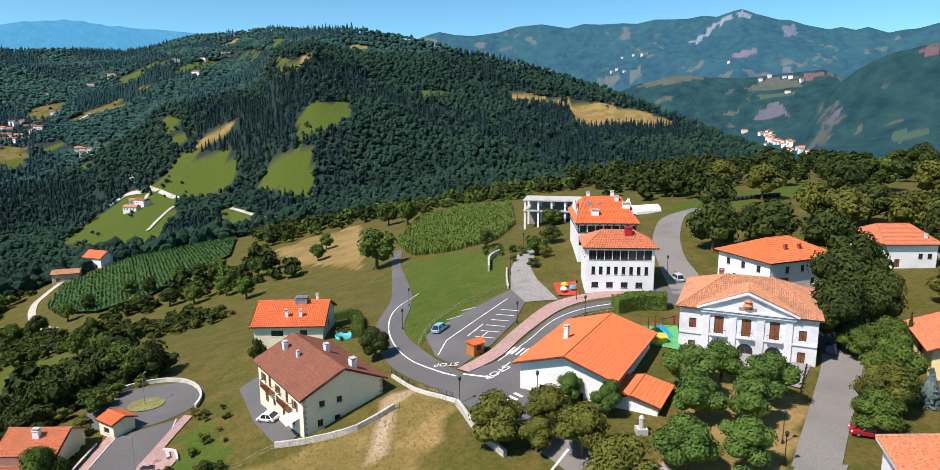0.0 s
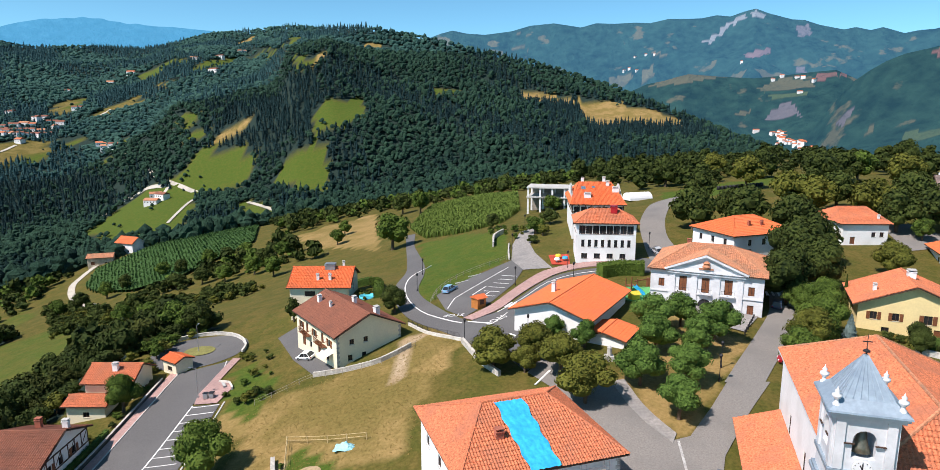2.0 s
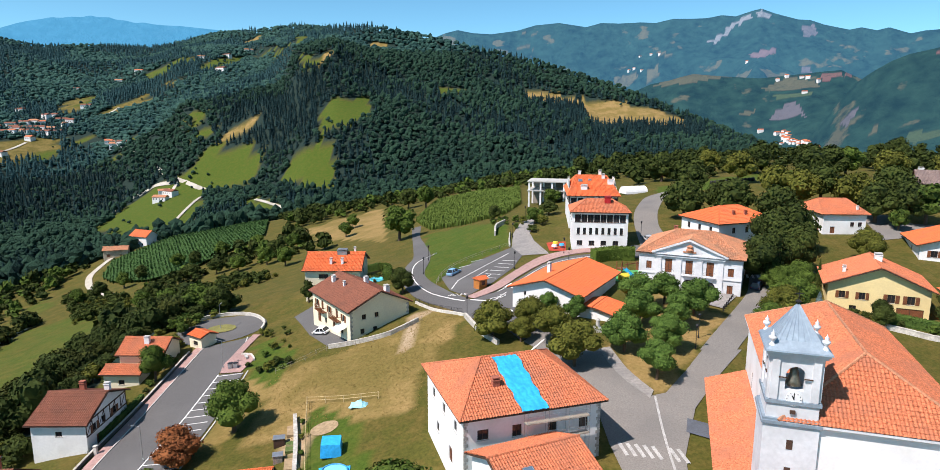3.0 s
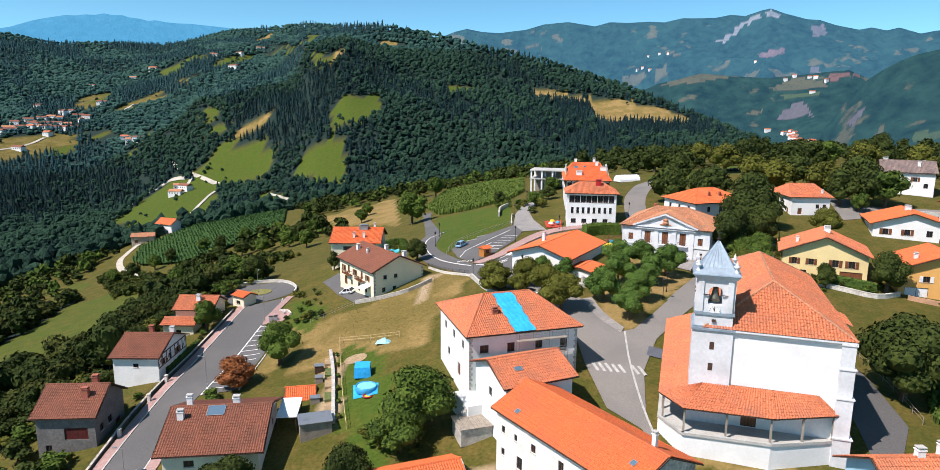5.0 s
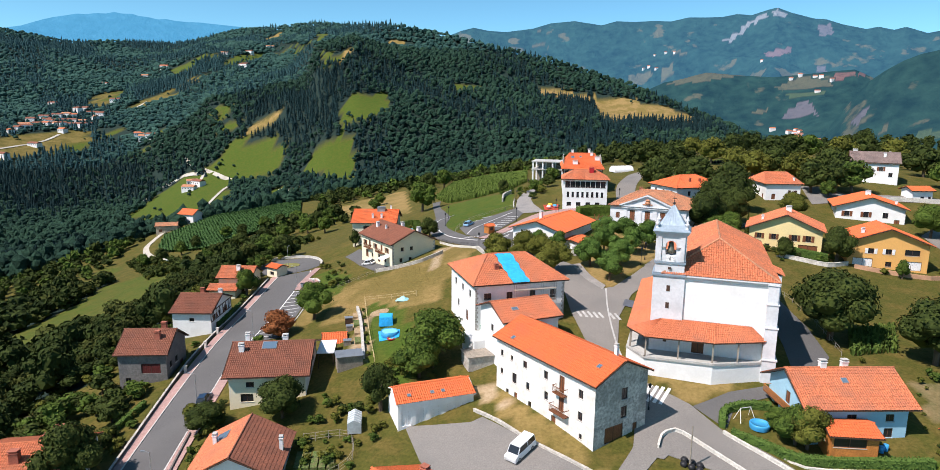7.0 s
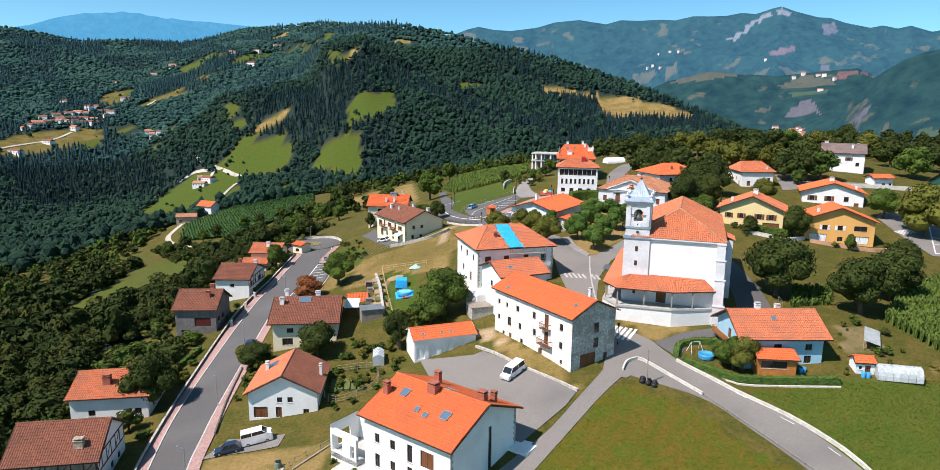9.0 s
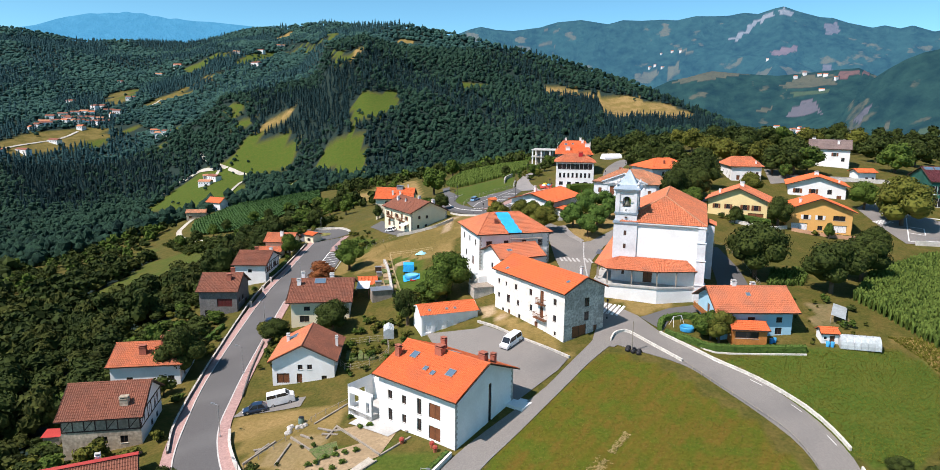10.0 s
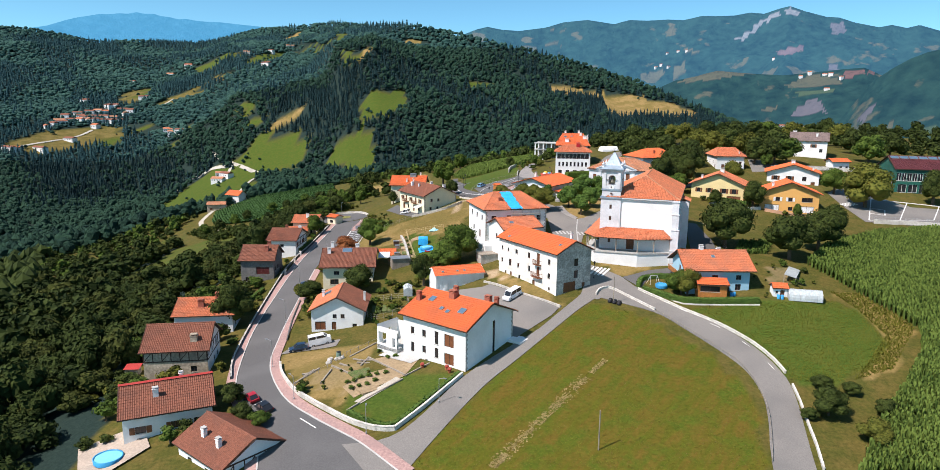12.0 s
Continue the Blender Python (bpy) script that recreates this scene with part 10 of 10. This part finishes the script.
Shape().add([(-1.1, -1, 1.2), (1.1, -1, 1.2), (1.1, 1, 1.2), (-1.1, 1, 1.2), (-1.1, 0, 1.8), (1.1, 0, 1.8)], [(0, 1, 5, 4), (2, 3, 4, 5), (1, 2, 5), (3, 0, 4)]).to("roof", surface("yellow_plastic", (0.75, 0.52, 0.04), 0.4), cub)
for x, y, c in ((20.2, 136, (0.75, 0.52, 0.04)), (21.6, 133.6, (0.05, 0.35, 0.6)), (19.6, 133, (0.7, 0.7, 0.68))):
    tagged(Shape().lathe([(0.1, 0), (0.1, 0.8), (0.8, 0.85), (0.6, 1.3), (0.02, 1.45)], 12, (x, y, ground(x, y))).to("play_toadstool", surface(f"play_plastic_{int(c[0] * 100)}", c, 0.5)), "small bright playground mushroom seat", "play seat", "play seats")
for k in range(7):
    x, y = 46.9 + 0.75 * k, 87.2 + 1.25 * k
    tagged(Shape().lathe([(0.12, -0.1), (0.12, 0.7), (0.15, 0.75), (0.1, 0.95), (0.01, 1.0)], 8, (x, y, ground(x, y))).to("bollard", M_BLACKMETAL), "short black metal bollard by paving", "bollard", "bollards")
mon = thing("monument", pose(21.6, 77.0, ground(21.6, 77.0)), "small grey stone monument on a plinth", "monument")
Shape().box(-0.7, 0.7, -0.7, 0.7, -0.3, 0.7).to("plinth", M_CONCRETE, mon)
Shape().lathe([(0.4, 0.7), (0.34, 1.9), (0.42, 2.0), (0.2, 2.3), (0.01, 2.4)], 8).to("shaft", M_CONCRETE, mon)
seat = thing("bench", pose(-47.6, 94.6, ground(-47.6, 94.6) + 0.15, 0, 0, -60), "pale stone bench on pink paving", "bench")
Shape().box(-1.1, 1.1, -0.25, 0.25, 0.38, 0.5).to("seat", M_CONCRETE, seat)
for k in (-0.8, 0.8):
    Shape().box(k - 0.12, k + 0.12, -0.22, 0.22, -0.1, 0.38).to("leg", M_CONCRETE, seat)
for x, y in ((-49.4, 90.6), (-48.2, 90.4)):
    bn = thing("waste_bin", pose(x, y, ground(x, y) + 0.15), "grey wheeled waste bin by a wall", "waste bin", "waste bins")
    Shape().box(-0.4, 0.4, -0.4, 0.4, 0.1, 1.1).to("body", M_METAL, bn)
    Shape().box(-0.44, 0.44, -0.44, 0.44, 1.1, 1.18).to("lid", M_BLACKMETAL, bn)
# concrete frame barn at the top of the village
fr = thing("concrete_frame_building", pose(27.4, 214, 16.2, 0, 0, -12), "unfinished open concrete frame building", "building")
for i in range(5):
    for y in (-5, 5):
        x = -8.6 + 4.3 * i
        Shape().box(x - 0.3, x + 0.3, y - 0.3, y + 0.3, -3, 6.4).to("column", M_WHITEPAINT, fr)
for z in (3.0, 6.4):
    Shape().box(-9.2, 9.2, -5.6, 5.6, z, z + 0.4).to("floor_slab" if z < 5 else "roof_slab", M_CONCRETE, fr)
Shape().box(-9.0, 9.0, 4.8, 5.1, -3, 6.4).to("back_wall", M_GREYWOOD, fr)
whitetun = thing("polytunnel", pose(55.6, 206, ground(55.6, 206), 0, 0, 20), "white domed polythene tunnel in a field", "polytunnel")
v = [(x, 2.6 * math.cos(math.pi * i / n), 2.6 * math.sin(math.pi * i / n)) for x in (-4.5, 4.5) for i in range(n + 1)]
Shape().add(v, [(i, i + 1, n + 2 + i, n + 1 + i) for i in range(n)] + [tuple(range(n + 1)), tuple(range(2 * n + 1, n, -1))]).to("cover", M_WHITEPAINT, whitetun)
for k in range(12):
    x, y = 86 + 1.5 * k, 213 + 0.3 * k
    tagged(Shape().lathe([(0.02, 1.3), (0.6, 1.25), (0.7, 0.9), (0.7, 0.2), (0.6, 0)], 10, (x, y, ground(x, y))).to("silage_bale", M_BLACKMETAL, smooth=True), "round black-wrapped silage bale in a row", "bale", "silage bales")
redhut = thing("garden_shed", pose(-73.6, -12.4, ground(-73.6, -12.4), 0, 0, 12), "small shed with a bright red roof", "shed")
Shape().box(-1.3, 1.3, -1.1, 1.1, -0.6, 1.9).to("wall", M_GREYWOOD, redhut)
Shape().add([(-1.6, -1.4, 1.9), (1.6, -1.4, 1.9), (1.6, 1.4, 2.2), (-1.6, 1.4, 2.2)], [(0, 1, 2, 3)]).to("roof", surface("bright_red_sheet", (0.42, 0.05, 0.04), 0.5), redhut)
tp = thing("swimming_pool", pose(-57.6, -46.6, ground(-57.6, -46.6) + 0.35), "round turquoise pool on a terrace", "pool")
Shape().lathe([(2.2, -0.1), (2.25, 0.7), (2.1, 0.72), (2.05, 0.55)], 26).to("rim", M_POOL, tp, smooth=True)
Shape().lathe([(2.1, 0.56), (0.01, 0.57)], 26).to("water", M_WATER, tp)
tagged(Shape().lathe([(1.9, -0.1), (1.95, 0.4), (1.8, 0.42), (1.78, 0.32), (0.01, 0.33)], 24, (-21.5 - 3.5, 124.5, ground(-25, 124.5))).to("paddling_pool", surface("turquoise_pool", (0.10, 0.55, 0.66), 0.2), smooth=True), "round turquoise pool in a garden", "pool")
b1sheet = thing("roof_membrane", pose(-54.2, -33.5, -6.16, 0, 0, 28), "red membrane strip along a roof ridge", "membrane")
Shape().add([(-7.7, -0.5, -0.05), (7.7, -0.5, -0.05), (7.7, 0, 0.14), (-7.7, 0, 0.14), (7.7, 0.5, -0.05), (-7.7, 0.5, -0.05)], [(0, 1, 2, 3), (3, 2, 4, 5)]).to("strip", surface("bright_red_sheet", (0.42, 0.05, 0.04), 0.5), b1sheet)


# ---- distant houses ----
def far_house(x, y, yaw, l, w, h, roof, label="distant white house with a red roof"):
    z = ground(x, y)
    b = thing("distant_house", pose(x, y, z, 0, 0, yaw), label, "house", "distant houses")
    Shape().box(-l / 2, l / 2, -w / 2, w / 2, -6, h).to("wall", M_WHITE, b)
    r = w * 0.26
    Shape().add([(-l / 2 - 0.6, -w / 2 - 0.6, h), (l / 2 + 0.6, -w / 2 - 0.6, h), (l / 2 + 0.6, w / 2 + 0.6, h), (-l / 2 - 0.6, w / 2 + 0.6, h), (-l / 2 - 0.6, 0, h + r), (l / 2 + 0.6, 0, h + r)], [(0, 1, 5, 4), (2, 3, 4, 5), (1, 2, 5), (3, 0, 4), (3, 2, 1, 0)]).to("roof", roof, b)
    for k in range(max(1, int(l / 5))):
        Shape().box(-l / 2 + 2.5 + 5 * k - 0.8, -l / 2 + 2.5 + 5 * k + 0.8, -w / 2 - 0.05, -w / 2 + 0.1, h * 0.4, h * 0.4 + 2).to("window", M_GLASS, b)
    return b


vr = random.Random(11)
for x, y in ((-1152, 1593), (-1055, 1541), (-1038, 1547), (-984, 1519), (-1092, 1468), (-1070, 1483), (-1056, 1498), (-1098, 1430), (-1077, 1420), (-1064, 1448), (-1050, 1463), (-1028, 1477), (-1005, 1478), (-983, 1467), (-1096, 1377), (-1095, 1402), (-1057, 1424), (-1028, 1439), (-1096, 1357),
             (-1019, 1449), (-990, 1506), (-1040, 1500), (-1012, 1530), (-1075, 1455), (-1045, 1440), (-1000, 1455), (-1085, 1395)):
    far_house(x, y, vr.uniform(-40, 40), vr.uniform(14, 26), vr.uniform(11, 15), vr.uniform(6, 11), vr.choice((M_TILE_BROWN, M_TILE_BROWN, M_TILE_RED, M_TILE_OLD)))
for x, y, l in ((-1001, 1300, 26), (-1008, 1210, 40), (-1047, 1170, 36), (-1035, 1180, 24), (-1005, 1623, 24), (-1072, 2024, 24), (-838, 1938, 20), (-776, 1970, 34), (-760, 2119, 26), (-705, 1748, 30), (-776, 1336, 24), (-757, 1328, 20), (-802, 1363, 22), (-1163, 1845, 20), (-1097, 1950, 20), (-1009, 1408, 16), (-532, 1022, 22), (-524, 1040, 24), (-538, 1047, 18)):
    far_house(x, y, vr.uniform(-30, 30), l, vr.uniform(11, 14), vr.uniform(6, 9), vr.choice((M_TILE_BROWN, M_TILE_RED, M_TILE_OLD)), "distant white farmhouse on a hillside")

# ---- maize and grass ----
def maize(name, poly, row, gap, tall, label, seed, heading=0.0, leaf=M_CORN, k=3):
    """Rows of maize plants, each a few arching blades."""
    xs, ys = [p[0] for p in poly], [p[1] for p in poly]
    rng = np.random.default_rng(seed)
    cx, cy = sum(xs) / len(xs), sum(ys) / len(ys)
    span = max(max(xs) - min(xs), max(ys) - min(ys)) * 0.75
    u, v = np.meshgrid(np.arange(-span, span, row), np.arange(-span, span, gap))
    u, v = u.ravel() + rng.normal(size=u.size) * row * 0.06, v.ravel() + rng.normal(size=u.size) * gap * 0.3
    c, s = math.cos(heading), math.sin(heading)
    x, y = cx + u * c - v * s, cy + u * s + v * c
    ok = inside(x, y, poly)
    x, y = x[ok], y[ok]
    z = height(x, y)
    n = len(x)
    a = rng.random((n, k)) * 6.28
    t = tall * (0.75 + 0.4 * rng.random((n, k)))
    w, r = row * 0.22, row * 0.62
    px, py, pz = x[:, None], y[:, None], z[:, None]
    ca, sa = np.cos(a), np.sin(a)
    quad = np.stack([np.stack([px - sa * w, py + ca * w, pz + 0 * a], -1), np.stack([px + sa * w, py - ca * w, pz + 0 * a], -1),
                     np.stack([px + ca * r * 0.45 + sa * w, py + sa * r * 0.45 - ca * w, pz + t], -1), np.stack([px + ca * r, py + sa * r, pz + t * 0.72], -1), np.stack([px + ca * r * 0.45 - sa * w, py + sa * r * 0.45 + ca * w, pz + t], -1)], 2)
    m = n * k
    me = bpy.data.meshes.new(name)
    base = np.arange(m)[:, None] * 5
    f = np.concatenate([base + np.array([[0, 1, 2, 4]])], 0).tolist() + (base + np.array([[4, 2, 3]])).tolist()
    me.from_pydata(quad.reshape(-1, 3).tolist(), [], f)
    me.materials.append(leaf)
    return tagged(new(name, me), label, "maize", kind="stuff")


maize("maize", MAIZE_EAST, 0.78, 0.42, 2.1, "tall green maize in rows beside a meadow", 1, -0.35)
patch("maize", MAIZE_WEST, M_CORN_DARK, 1.5, "dark green maize field on a slope", "maize", 12.0, "stuff")
maize("maize", MAIZE_WEST, 1.7, 2.2, 2.3, "dark green maize field on a slope", 2, 0.5, M_CORN_DARK, 2)
maize("maize", MAIZE_NORTH, 1.0, 0.8, 2.0, "green maize field above the village", 3, 0.25, M_CORN, 2)


def tufts(name, poly, count, tall, wide, material, label, seed):
    xs, ys = [p[0] for p in poly], [p[1] for p in poly]
    rng = np.random.default_rng(seed)
    x, y = rng.uniform(min(xs), max(xs), count * 3), rng.uniform(min(ys), max(ys), count * 3)
    ok = inside(x, y, poly)
    x, y = x[ok][:count], y[ok][:count]
    z = height(x, y)
    n, k = len(x), 3
    a = rng.random((n, k)) * 6.28
    h, r = tall * (0.5 + rng.random((n, k))), wide * (0.6 + 0.8 * rng.random((n, k)))
    ca, sa = np.cos(a), np.sin(a)
    tri = np.stack([np.stack([x[:, None] - sa * r * 0.5, y[:, None] + ca * r * 0.5, z[:, None] - 0.02 + 0 * a], -1), np.stack([x[:, None] + sa * r * 0.5, y[:, None] - ca * r * 0.5, z[:, None] - 0.02 + 0 * a], -1),
                    np.stack([x[:, None] + ca * r, y[:, None] + sa * r, z[:, None] + h], -1)], 2)
    m = n * k
    me = bpy.data.meshes.new(name)
    me.from_pydata(tri.reshape(-1, 3).tolist(), [], (np.arange(m)[:, None] * 3 + np.arange(3)[None]).tolist())
    me.materials.append(material)
    return tagged(new(name, me), label, "grass", kind="stuff")


M_TUFT_DRY = leafy("bleached_grass", (0.15, 0.11, 0.032), (0.25, 0.18, 0.06), 0.15, spread=0.5)
M_TUFT_RUST = leafy("seeding_grass", (0.115, 0.090, 0.028), (0.19, 0.135, 0.05), 0.15, spread=0.5)
near_field = [p if p[1] > -60 else (p[0] * 0.6 + 8, -60) for p in FRONT_FIELD]
tufts("meadow_grass", near_field, 12000, 0.09, 0.15, M_TUFT, "rough meadow grass with seed heads", 1)
tufts("seeding_grass", near_field, 2600, 0.08, 0.13, M_TUFT_RUST, "reddish seeding grass in a meadow", 6)
tufts("rough_grass", DRY_AREAS[1], 3000, 0.10, 0.16, M_TUFT_DRY, "bleached rough grass on a dry bank", 7)
tufts("meadow_grass", LUSH_AREAS[0], 9000, 0.12, 0.15, M_TUFT, "short meadow grass beside the lane", 3)
M_STRAW = leafy("dry_straw", (0.24, 0.18, 0.07), (0.42, 0.32, 0.15), 0.5, spread=0.5)
for k, (a, b, w, n) in enumerate(((0.04, 0.2, 0.9, 90), (0.2, 0.34, 0.9, 60), (0.5, 0.8, 1.0, 120), (0.0, 0.10, 0.5, 120), (0.13, 0.30, 0.35, 160), (0.34, 0.62, 0.55, 420), (0.66, 0.80, 0.3, 120), (0.84, 1.0, 0.4, 150))):
    strip = [(4.6 + 20.3 * f + s * w, -51.8 + 30.1 * f - s * w * 0.7) for s, fs in ((-1, (a, b)), (1, (b, a))) for f in fs]
    tufts("cut_straw", strip, n, 0.09, 0.24, M_STRAW, "thin line of dry cut straw in a meadow", 20 + k)
tufts("rough_grass", DRY_AREAS[5], 4000, 0.26, 0.2, M_TUFT, "long rough grass at the field edge", 4)
maize("maize", [(69.6, 42), (79.6, 44.7), (73.8, 33.3), (64.4, 31.1)], 0.8, 0.6, 1.3, "small green maize plot behind the church", 4, 0.3)
